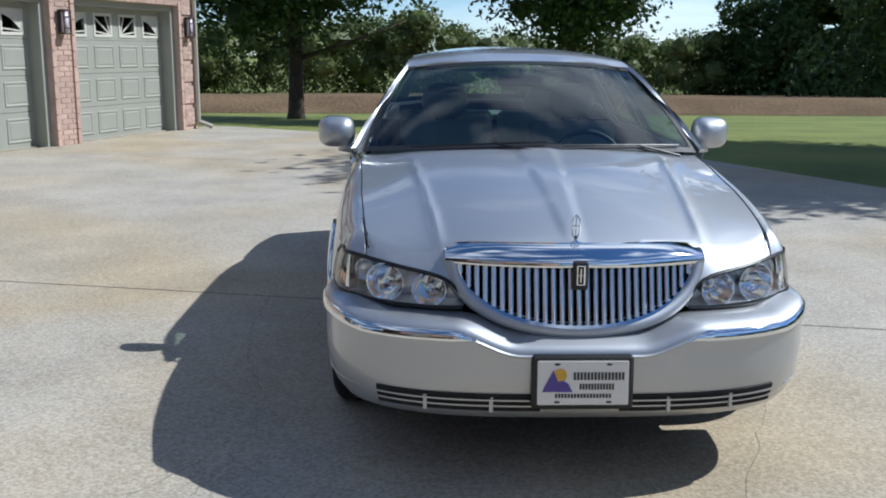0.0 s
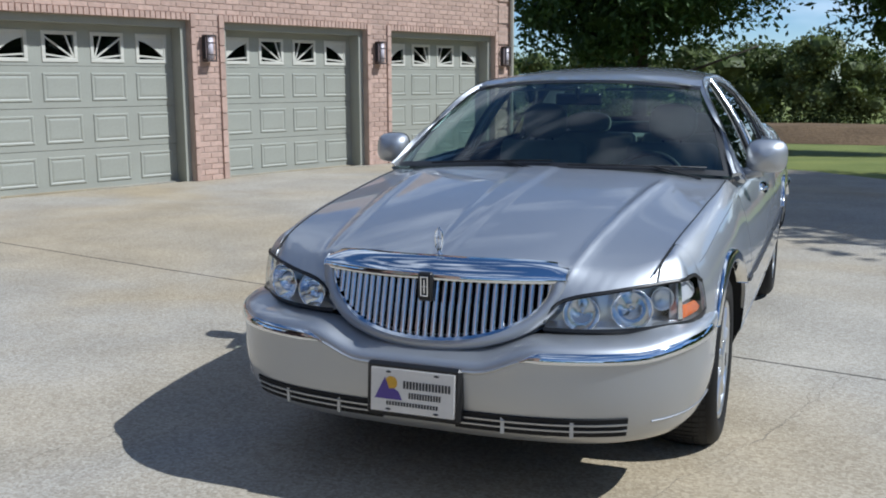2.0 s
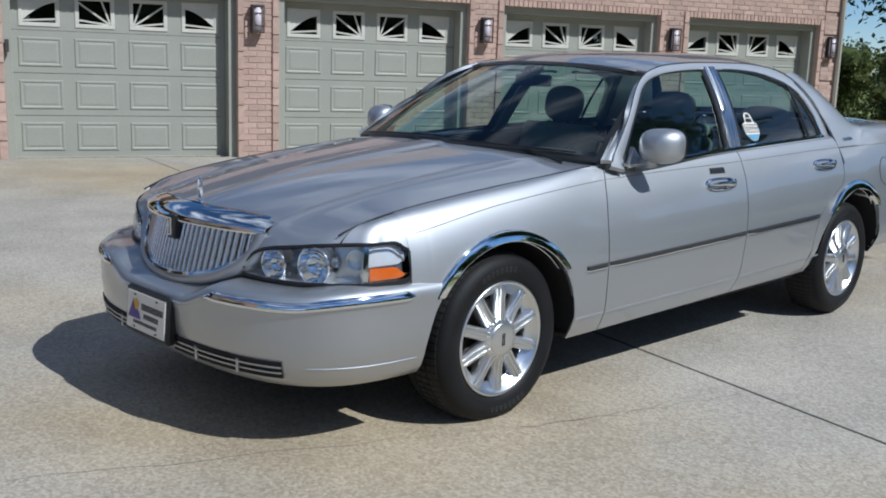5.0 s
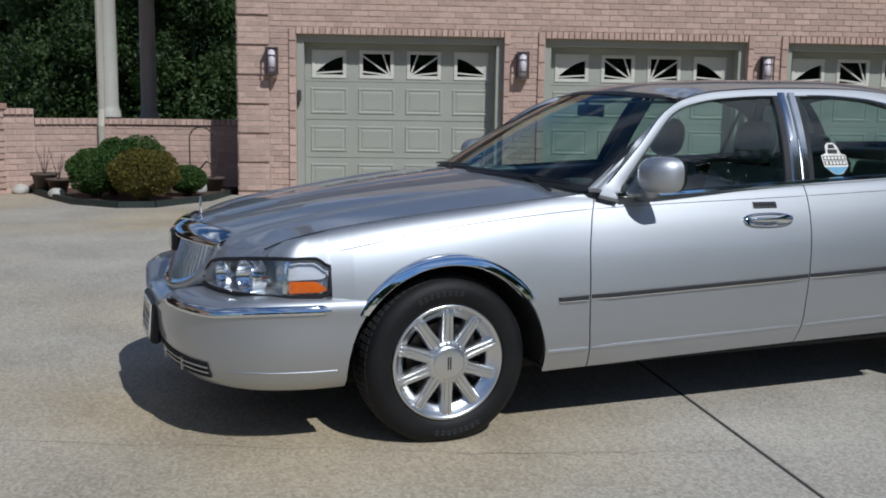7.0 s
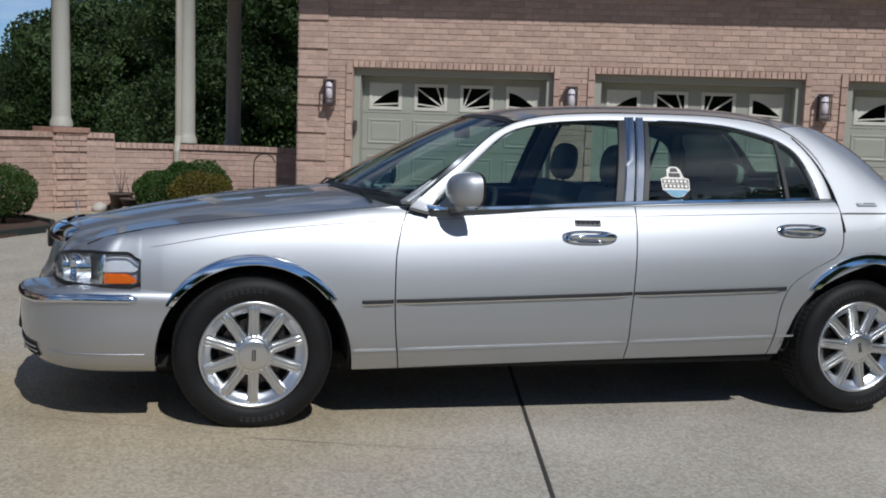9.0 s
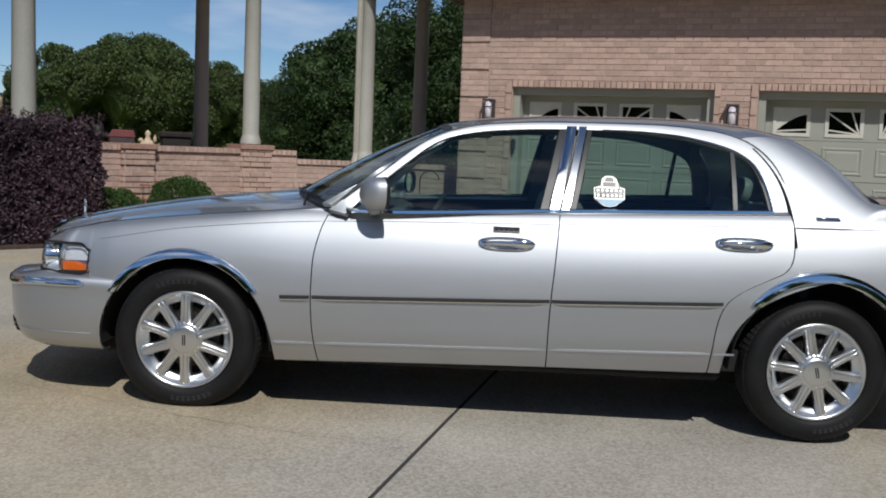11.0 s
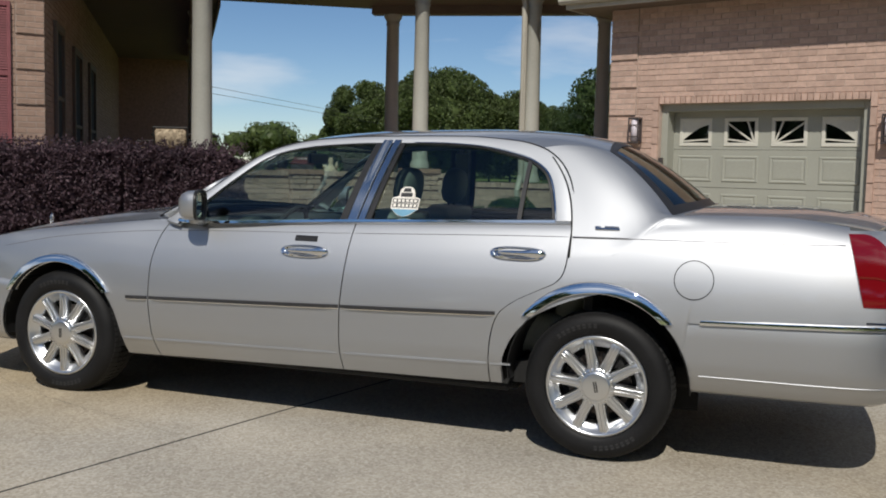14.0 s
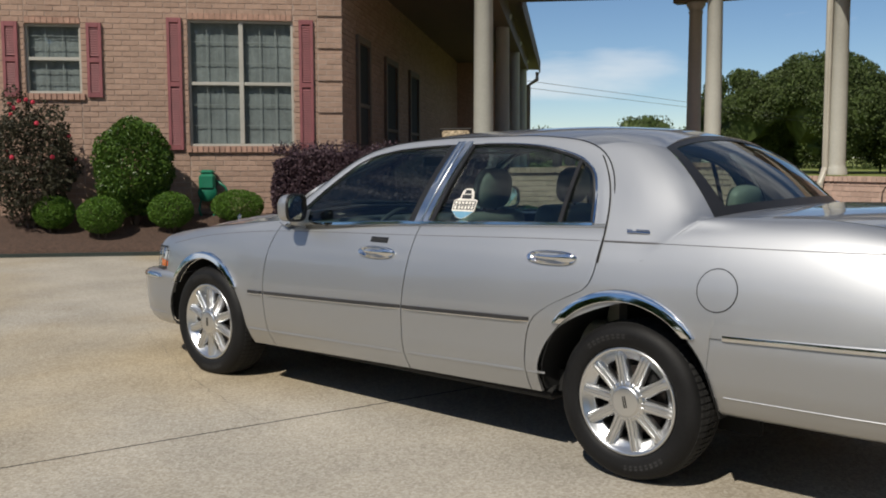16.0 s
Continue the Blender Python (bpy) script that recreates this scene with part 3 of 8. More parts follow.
for f in ((lo[0], lo[1], r1, r0), (lo[1], lo[2], r1), (lo[2], lo[3], r0, r1), (lo[3], lo[0], r0)):
    bm.faces.new(f)
roof = part("roof", bm, M_SHINGLE, garage)
vs, fs = [], []
for k in range(24):                  # front slope tabs
    s0, s1 = k / 24, (k + 1.2) / 24
    za, zb = g_z + 0.17 + rise * s0, g_z + 0.17 + rise * min(s1, 1)
    ya, yb = -eave - 0.06 + (3.6 + eave) * s0, -eave - 0.06 + (3.6 + eave) * min(s1, 1)
    x0, x1 = -eave - 0.05 + run * s0, G_LEN + eave + 0.05 - run * s0
    x = x0
    while x < x1 - 0.1:
        xe = min(x + random.choice((0.16, 0.22, 0.30)), x1)
        o = len(vs)
        dz = random.uniform(0.010, 0.018)
        sh = run * 1.2 / 24
        xa, xb_ = max(x, x0 + (sh if x == x0 else 0)), xe
        vs += [(x, ya, za + dz), (xe, ya, za + dz), (min(xe, x1 - sh), yb, zb + 0.004), (max(x, x0 + sh), yb, zb + 0.004), (x, ya, za - 0.005), (xe, ya, za - 0.005)]
        fs += [(o, o + 1, o + 2, o + 3), (o + 4, o + 5, o + 1, o)]
        x = xe
for k in range(24):                  # hip slope tabs
    s0, s1 = k / 24, (k + 1.2) / 24
    za, zb = g_z + 0.17 + rise * s0, g_z + 0.17 + rise * min(s1, 1)
    xa, xb_ = -eave - 0.06 + run * s0, -eave - 0.06 + run * min(s1, 1)
    y0, y1 = -eave - 0.05 + 4.1 * s0, 7.7 - 4.1 * s0
    y = y0
    while y < y1 - 0.1:
        ye = min(y + random.choice((0.16, 0.22, 0.30)), y1)
        o = len(vs)
        sh = 4.1 * 1.2 / 24
        vs += [(xa, ye, za + 0.014), (xa, y, za + 0.014), (xb_, max(y, y0 + sh), zb + 0.004), (xb_, min(ye, y1 - sh), zb + 0.004), (xa, ye, za - 0.005), (xa, y, za - 0.005)]
        fs += [(o, o + 1, o + 2, o + 3), (o + 4, o + 5, o + 1, o)]
        y = ye
raw("shingles", vs, fs, M_SHINGLE, roof, kind="stuff")
bm = bmesh.new()
tube(bm, [(G_LEN - 0.06, -0.06, 0.12), (G_LEN - 0.06, -0.06, g_z - 0.35), (G_LEN - 0.06, -eave, g_z + 0.05)], 0.045, 8)
tube(bm, [(G_LEN - 0.06, -0.06, 0.14), (G_LEN + 0.05, -0.30, 0.04)], 0.045, 8)
part("downspout", bm, M_GUTTER, garage)


def wall_lamp(m):
    ob = thing("wall_lamp", m, "bronze wall lantern with a frosted glass tube", "wall lamp", "lamps between garage doors")
    part("back_plate", boxes((-0.055, 0.055, -0.03, 0.0, -0.15, 0.17), bevel=0.005), M_BRONZE, ob)
    for nm, spec_ in (("top_cap", (-0.085, 0.085, -0.15, -0.02, 0.165, 0.19)), ("bottom_cap", (-0.085, 0.085, -0.15, -0.02, -0.19, -0.165)),
                      ("post", (-0.085, -0.068, -0.15, -0.13, -0.165, 0.165)), ("post", (0.068, 0.085, -0.15, -0.13, -0.165, 0.165)),
                      ("post", (-0.085, -0.07, -0.04, -0.02, -0.165, 0.165)), ("post", (0.07, 0.085, -0.04, -0.02, -0.165, 0.165)),
                      ("cross_bar", (-0.068, 0.068, -0.148, -0.140, 0.07, 0.085)), ("cross_bar", (-0.068, 0.068, -0.148, -0.140, -0.10, -0.085))):
        part(nm, boxes(spec_, bevel=0.003), M_BRONZE, ob)
    bm = bmesh.new()
    lathe(bm, [(0.001, -0.155), (0.056, -0.155), (0.056, 0.155), (0.001, 0.155)], 16, Matrix.Translation((0, -0.085, 0)))
    part("glass_tube", bm, M_FROST, ob, smooth=True)
    return ob


lamp = wall_lamp(G_M @ pose(0.49, -0.026, 1.915))
for k in range(1, 5):
    copy_thing(lamp, G_M @ pose(0.49 + 3.545 * k, -0.001, 1.915))


# ---- house, porch and garden wall ----
H_M = pose(-6.10, -7.92, 0, 0, 0, 140.4)
house = thing("house", H_M, "pink brick house with burgundy shutters and a deep porch", "house")
H_TOP = 4.62
WIN = [(-2.34, -0.755, 1.545, 3.46, 0.22), (-4.71, -3.91, 2.335, 3.365, 0.22)]
h_specs = [(-7.4, WIN[1][0], 0.008, 0.22, 0, H_TOP), (WIN[1][1], WIN[0][0], 0.008, 0.22, 0, H_TOP), (WIN[0][1], 0.0, 0.008, 0.22, 0, H_TOP)]
for a, b, c, d, s in WIN:
    h_specs += [(a, b, 0.008, 0.22, 0, c), (a, b, 0.008, 0.22, d, H_TOP)]
h_specs += [(-7.4, -2, 9.0, 9.2, 0, H_TOP), (-7.4, -7.2, 0.22, 9.0, 0, H_TOP)]
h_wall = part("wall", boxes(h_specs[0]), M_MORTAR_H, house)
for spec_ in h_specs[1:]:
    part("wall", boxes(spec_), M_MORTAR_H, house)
h_rects = [(-7.4, WIN[1][0], 0, H_TOP, 0), (WIN[1][1], WIN[0][0], 0, H_TOP, 0), (WIN[0][1], -0.38, 0, H_TOP, 0), (-0.38, 0, 0, H_TOP, 0.0)]
for a, b, c, d, s in WIN:
    h_rects += [(a, b, 0, c - 0.10, 0), (a, b, d + 0.02, H_TOP, 0)]
hb = []
for a, b, c, d, f in brick_rects(h_rects):
    k = round((c + d) / 2 / BH - 0.5)
    if a >= -0.39:
        f += 0.024 if k % 6 else -0.004
    hb.append((a, b, c, d, f))
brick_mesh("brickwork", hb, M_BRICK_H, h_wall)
k = 0
while k * BH < H_TOP:
    part("mortar_bed", boxes((-0.378, -0.002, -0.019, 0.006, (k + 1) * BH, min((k + 6) * BH, H_TOP))), M_MORTAR_H, h_wall)
    k += 6
# the porch wall runs back from the corner at its own turn
PW = pose(0, 0, 0, 0, 0, 74.6)
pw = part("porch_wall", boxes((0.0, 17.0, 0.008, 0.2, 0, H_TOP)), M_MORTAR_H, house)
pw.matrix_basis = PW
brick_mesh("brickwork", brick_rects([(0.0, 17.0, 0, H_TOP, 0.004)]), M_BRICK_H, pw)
part("porch_end", boxes((16.8, 17.0, -2.15, 0.0, 0, H_TOP)), M_BRICK_E, pw)



def house_window(a, b, c, d, s):
    w = new("window")
    w.parent = house
    tagged(w, "beige framed sash window with grilles and burgundy shutters")
    mid = (a + b) / 2
    wide = b - a > 1.2
    t = 0.034
    fr = [(a, a + t, 0.05, 0.13, c, d), (b - t, b, 0.05, 0.13, c, d), (a + t, b - t, 0.05, 0.13, c, c + t), (a + t, b - t, 0.05, 0.13, d - t, d)]
    if wide:
        fr.append((mid - 0.034, mid + 0.034, 0.045, 0.13, c + t, d - t))
    fr.append((a + t, b - t, 0.058, 0.12, (c + d) / 2 - 0.025, (c + d) / 2 + 0.025))
    part("window_frame", boxes(*fr, bevel=0.004), M_WINFRAME, w)
    bm = bmesh.new()
    bm.faces.new([bm.verts.new(p) for p in ((a + t, 0.09, c + t), (b - t, 0.09, c + t), (b - t, 0.09, d - t), (a + t, 0.09, d - t))])
    part("pane", bm, M_HGLASS, w)
    g = []
    halves = [(a + t, mid - 0.045), (mid + 0.045, b - t)] if wide else [(a + t, b - t)]
    for h0, h1 in halves:
        for k in (1, 2):
            x = h0 + (h1 - h0) * k / 3
            g.append((x - 0.006, x + 0.006, 0.096, 0.102, c + t, d - t))
        for k in (1, 2, 4, 5):
            z = c + (d - c) * k / 6
            g.append((h0, h1, 0.103, 0.108, z - 0.006, z + 0.006))
    part("grille", boxes(*g), M_MUNTIN, w)
    bm = bmesh.new()
    n_c = int((b - a) / 0.02)
    grid_v = [[bm.verts.new((a + (b - a) * k / n_c, 0.150 + 0.003 * math.sin(k * 1.1) + 0.002 * math.sin(k * 0.43), z)) for z in (c, d)] for k in range(n_c + 1)]
    for r0, r1 in zip(grid_v, grid_v[1:]):
        bm.faces.new((r0[0], r1[0], r1[1], r0[1]))
    part("curtain", bm, M_CURTAIN, w, "pale sheer curtain", smooth=True)
    # added black sheet that paints the room's darkness behind the curtain
    part("room_dark", boxes((a - 0.1, b + 0.1, 0.24, 0.25, c - 0.1, d + 0.1)), M_ROOMSHADE, w)
    q = []
    u = a - 0.05
    while u < b + 0.04:
        q.append((u + 0.004, min(u + BH, b + 0.05) - 0.004, c - 0.10, c - 0.004, 0.045))
        u += BH
    brick_mesh("window_sill", q, M_BRICK_E, w, y_back=0.09)
    q = []
    u = a
    while u < b - 0.01:
        q.append((u + 0.004, min(u + BH, b) - 0.004, d + 0.004, d + 0.10, 0.006))
        u += BH
    brick_mesh("lintel", q, M_BRICK_E, w, y_back=0.03)
    for x0, x1 in ((a - 0.09 - s, a - 0.09), (b + 0.09, b + 0.09 + s)):
        sh = new("shutter")
        sh.parent = house
        tagged(sh, "burgundy louvred shutter")
        z0, z1 = c - 0.06, d + 0.02
        zm = (z0 + z1) / 2
        part("shutter_frame", boxes((x0, x0 + 0.045, -0.045, -0.004, z0, z1), (x1 - 0.045, x1, -0.045, -0.004, z0, z1), (x0 + 0.045, x1 - 0.045, -0.045, -0.004, z0, z0 + 0.07),
                                    (x0 + 0.045, x1 - 0.045, -0.045, -0.004, z1 - 0.07, z1), (x0 + 0.045, x1 - 0.045, -0.045, -0.004, zm - 0.035, zm + 0.035), bevel=0.003), M_SHUTTER, sh)
        bm = bmesh.new()
        z = z0 + 0.08
        while z < z1 - 0.09:
            if abs(z + 0.015 - zm) > 0.055:
                vv = [bm.verts.new(p) for p in ((x0 + 0.045, -0.034, z), (x1 - 0.045, -0.034, z), (x1 - 0.045, -0.014, z + 0.034), (x0 + 0.045, -0.014, z + 0.034))]
                bm.faces.new(vv)
            z += 0.036
        part("louvres", bm, M_SHUTTER, sh, kind="stuff")
        part("shutter_back", boxes((x0 + 0.02, x1 - 0.02, -0.012, -0.005, z0 + 0.02, z1 - 0.02)), M_SHUTTER, sh)


for q in WIN:
    house_window(*q)
part("vent", boxes((-0.55, -0.25, -0.012, 0.0, 0.62, 0.86), *[(-0.53, -0.27, -0.018, -0.012, 0.645 + 0.04 * k, 0.66 + 0.04 * k) for k in range(5)]), M_BRONZE, house, "dark metal foundation vent")
# porch windows and door: shade put into brown frames and near-black panes
for x0, x1, z0, z1 in ((1.0, 2.1, 1.1, 3.4), (3.6, 5.0, 0.5, 3.3), (6.6, 8.0, 0.5, 3.3)):
    part("porch_window", boxes((x0, x0 + 0.12, -0.06, -0.006, z0, z1), (x1 - 0.12, x1, -0.06, -0.006, z0, z1), (x0 + 0.12, x1 - 0.12, -0.06, -0.006, z1 - 0.12, z1), (x0 + 0.12, x1 - 0.12, -0.06, -0.006, z0, z0 + 0.08),
                               (x0 + 0.12, x1 - 0.12, -0.05, -0.006, (z0 + z1) / 2 - 0.03, (z0 + z1) / 2 + 0.03), bevel=0.004), M_SOFFIT, pw)
    part("porch_pane", boxes((x0 + 0.12, x1 - 0.12, -0.014, -0.008, z0 + 0.08, z1 - 0.12)), M_ROOMSHADE, pw)
part("house_soffit", boxes((-7.9, 0.3, -0.5, 9.6, H_TOP, H_TOP + 0.04)), M_SOFFIT, house)
part("house_fascia", boxes((-7.9, 0.2, -0.55, -0.5, H_TOP - 0.02, H_TOP + 0.2), bevel=0.004), M_GUTTER, house)
bm = bmesh.new()
lo = [bm.verts.new(p) for p in ((-8.0, -0.6, H_TOP + 0.2), (0.6, -0.6, H_TOP + 0.2), (0.6, 9.8, H_TOP + 0.2), (-8.0, 9.8, H_TOP + 0.2))]
ri = [bm.verts.new(p) for p in ((-5.0, 4.6, H_TOP + 3.0), (-3.4, 4.6, H_TOP + 3.0))]
for f in ((lo[0], lo[1], ri[1], ri[0]), (lo[1], lo[2], ri[1]), (lo[2], lo[3], ri[0], ri[1]), (lo[3], lo[0], ri[0])):
    bm.faces.new(f)
part("roof", bm, M_SHINGLE, house)

# covered walkway: columns C on the garden wall, D behind, with one flat soffit
C1, C2, C3 = Vector((-7.63, -6.32)), Vector((-10.72, -3.97)), Vector((-11.36, -2.16))
D2, D3 = Vector((-12.80, -5.41)), Vector((-13.63, -1.39))
g_dir, g_nor = Vector((0.315, 0.949)), Vector((0.949, -0.315))
W_Z = 4.42
walkway = thing("covered_walkway", Matrix.Identity(4), "covered walkway with round columns and a brown soffit", "walkway")
row_dir = Vector((math.cos(radians(215.0)), math.sin(radians(215.0))))
row_out = Vector((-row_dir.y, row_dir.x)) * -1
HC = Vector((-6.10, -7.92))
outer = [Vector((-9.55, -0.95)), C3 + Vector((0.50, -0.10)), C2 + Vector((0.45, 0.16)), C1 + Vector((0.22, 0.34)), C1 + Vector((0.55, -0.05)), HC + Vector((0.25, 0.15))]
inner = [HC + row_dir * 19.5, C1 + row_dir * 19.5 + row_out * 0.38, C1 + row_dir * 4.3 + row_out * 0.38, D2 + Vector((-0.35, -0.25)), D3 + Vector((-0.45, -0.15)), Vector((-13.6, 0.78)), Vector((-9.9, -0.45))]
bm = bmesh.new()
prism(bm, [tuple(p) for p in outer + inner], W_Z, W_Z + 0.05)
part("soffit", bm, M_SOFFIT, walkway)
bm = bmesh.new()
cen = Vector((-11.5, -6.0))
for a, b in zip(outer, outer[1:]):
    d = (b - a).normalized()
    nrm = Vector((d.y, -d.x)) * 0.04
    if nrm @ (a - cen) < 0:
        nrm = -nrm
    vv = [a, b, b + nrm, a + nrm]
    prism(bm, [tuple(v) for v in vv], W_Z - 0.02, W_Z + 0.30)
part("fascia", bm, M_GUTTER, walkway)
bm = bmesh.new()
for a, b in zip(outer, outer[1:]):
    d = (b - a).normalized()
    nrm = Vector((d.y, -d.x))
    if nrm @ (a - cen) < 0:
        nrm = -nrm
    vv = [a + nrm * 0.042, b + nrm * 0.042, b + nrm * 0.15, a + nrm * 0.15]
    prism(bm, [tuple(v) for v in vv], W_Z + 0.17, W_Z + 0.30)
part("gutter", bm, M_GUTTER, walkway)
bm = bmesh.new()
prism(bm, [tuple(p) for p in outer + inner], W_Z + 0.30, W_Z + 0.34)
part("roof", bm, M_SHINGLE, walkway)
bm = bmesh.new()                     # porch fascia down the garden side, its shade painted in with soffit brown
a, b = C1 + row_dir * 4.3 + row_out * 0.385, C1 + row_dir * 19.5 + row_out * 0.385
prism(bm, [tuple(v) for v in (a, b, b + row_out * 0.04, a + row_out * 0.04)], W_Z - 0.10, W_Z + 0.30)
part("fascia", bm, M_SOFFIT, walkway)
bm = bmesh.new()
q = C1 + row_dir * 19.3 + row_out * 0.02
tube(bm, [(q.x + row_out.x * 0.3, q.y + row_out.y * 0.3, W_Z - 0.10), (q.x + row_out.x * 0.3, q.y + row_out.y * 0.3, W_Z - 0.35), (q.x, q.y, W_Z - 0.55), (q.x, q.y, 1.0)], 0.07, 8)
# dark brown in place of gutter paint: shade put into the colour
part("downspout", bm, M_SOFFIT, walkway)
for a, b in ((C1, C2), (C2, C3)):
    bm = bmesh.new()
    d = (b - a).normalized()
    nn = Vector((d.y, -d.x)) * 0.14
    prism(bm, [tuple(v) for v in (a + nn, b + nn, b - nn, a - nn)], W_Z - 0.16, W_Z)
    part("beam", bm, M_SOFFIT, walkway)


def column(p, z0, r=0.135):
    bm = bmesh.new()
    h = W_Z - 0.16
    lathe(bm, [(r * 1.24, z0), (r * 1.24, z0 + 0.05), (r * 1.18, z0 + 0.065), (r * 1.19, z0 + 0.09), (r * 1.06, z0 + 0.12), (r, z0 + 0.17), (r, z0 + 1.0), (r * 0.9, h - 0.22),
               (r * 1.0, h - 0.20), (r * 1.0, h - 0.17), (r * 0.9, h - 0.15), (r * 1.2, h - 0.07), (r * 1.3, h - 0.06), (r * 1.3, h)], 28)
    ob = part("column", bm, M_COLUMN, walkway, smooth=True)
    ob.location = (p.x, p.y, 0)
    return ob


column(C1, 0.0, 0.16)
column(C2, 1.28)
column(C3, 1.08)
column(D2, 1.0)
column(D3, 1.0)
for k in (1, 2, 3):
    column(C1 + row_dir * 4.8 * k, 1.0, 0.15)
bm = bmesh.new()
prism(bm, [tuple(v) for v in (HC + row_dir * 0.3, HC + row_dir * 17, C1 + row_dir * 17 + row_out * 0.3, C1 + row_dir * 0.6 + row_out * 0.3)], -0.05, 1.0)
part("porch_floor", bm, M_BRICK_E, walkway)
bm = bmesh.new()
nn = row_out * 0.15
e_ = C1 + row_dir * 15
prism(bm, [tuple(v) for v in (C1 + nn, e_ + nn, e_ - nn, C1 - nn)], W_Z - 0.42, W_Z)
part("beam", bm, M_SOFFIT, walkway)
bm = bmesh.new()
a_, b_ = D2 + (D2 - D3).normalized() * 0.4, D3 + (D3 - D2).normalized() * 2.0
nn = Vector(((b_ - a_).y, -(b_ - a_).x)).normalized() * 0.14
prism(bm, [tuple(v) for v in (a_ + nn, b_ + nn, b_ - nn, a_ - nn)], W_Z - 0.16, W_Z)
part("beam", bm, M_SOFFIT, walkway)
bm = bmesh.new()
prism(bm, [tuple(v) for v in (C3 + Vector((-0.2, 0.0)), C2 + Vector((-0.2, -0.1)), C1 + Vector((-0.35, -0.1)), C1 + row_dir * 2.9, D2 + Vector((-0.3, -0.3)), D3 + Vector((-0.4, -0.1)), Vector((-13.6, 0.70)), Vector((-11.0, -0.18)))], -0.05, 1.0)
part("walkway_floor", bm, M_BRICK_E, walkway)
bm = bmesh.new()
q = C3 + Vector((0.13, -0.12))
tube(bm, [(q.x + 0.3, q.y - 0.05, W_Z + 0.15), (q.x + 0.22, q.y - 0.05, W_Z + 0.0), (q.x + 0.04, q.y, W_Z - 0.3), (q.x + 0.02, q.y, 1.2), (q.x + 0.16, q.y - 0.02, 0.95), (q.x + 0.16, q.y - 0.02, 0.1)], 0.05, 8)
part("downspout", bm, M_GUTTER, walkway)

garden_wall = thing("garden_wall", Matrix.Identity(4), "low pink brick garden wall with piers and brick coping", "brick wall")


def wall_run(p, q, h, t=0.30):
    d = (q - p).normalized()
    length = (q - p).length
    run_ob = new("wall_run")
    run_ob.parent = garden_wall
    # seen from the drive: p at the left, q at the right
    run_ob.matrix_basis = pose(p.x, p.y, 0, 0, 0, math.degrees(math.atan2(d.y, d.x)))
    part("core", boxes((0, length, -t / 2 + 0.008, t / 2, 0, h - 0.085)), M_MORTAR, run_ob)
    ob = brick_mesh("brickwork", brick_rects([(0, length, 0, h - 0.085, t / 2)]), M_BRICK, run_ob, y_back=-t / 2 + 0.01)
    cop = []
    bmc = bmesh.new()
    u = 0.0
    while u < length - 0.01:
        box(bmc, u + 0.004, min(u + BH, length) - 0.004, -t / 2 - 0.03, t / 2 + 0.03, h - 0.08, h)
        u += BH
    part("coping", bmc, M_BRICK, run_ob, kind="stuff")


def pier(p, h, w, turn):
    run_ob = new("pier")
    run_ob.parent = garden_wall
    run_ob.matrix_basis = pose(p.x, p.y, 0, 0, 0, turn)
    part("core", boxes((-w / 2 + 0.008, w / 2 - 0.008, -w / 2 + 0.008, w / 2 - 0.008, 0, h - 0.085)), M_MORTAR, run_ob)
    for k in range(4):
        ob = brick_mesh("brickwork", [(a, b, c, d, (w / 2) + (0.02 if round((c + d) / 2 / BH - 0.5) % 5 else -0.004)) for a, b, c, d, f in brick_rects([(-w / 2, w / 2, 0, h - 0.085, 0)])], M_BRICK, run_ob, y_back=-w / 2 + 0.01)
        ob.matrix_basis = pose(0, 0, 0, 0, 0, 90 * k)
    part("cap", boxes((-w / 2 - 0.04, w / 2 + 0.04, -w / 2 - 0.04, w / 2 + 0.04, h - 0.08, h), bevel=0.006), M_BRICK_E, run_ob)


end = Vector((-10.82, -0.16))
mid23 = C2 + (C3 - C2).normalized() * 0.75
wall_run(C1 + Vector((-0.1, 0.1)), C2, 1.20)
wall_run(C2, mid23, 1.20)
wall_run(mid23, C3, 1.06)
wall_run(C3, end, 1.06)
pier(C2, 1.27, 0.52, 128)
pier(C1 + (C2 - C1) * 0.42, 1.22, 0.5, 142.7)


# ---- planting ----
def leaves(bm_v, bm_f, centre, size, rng, up=0.3):
    d = Vector((rng.gauss(0, 1), rng.gauss(0, 1), rng.gauss(0, 1) + up)).normalized()
    a = d.orthogonal().normalized()
    a.rotate(Matrix.Rotation(rng.uniform(0, 6.28), 3, d))
    b = d.cross(a)
    o = len(bm_v)
    s, w = size * rng.uniform(0.7, 1.3), size * rng.uniform(0.35, 0.6)
    bm_v += [centre - a * s, centre + b * w + d * s * 0.12, centre + a * s, centre - b * w + d * s * 0.12]
    bm_f += [(o, o + 1, o + 2, o + 3)]


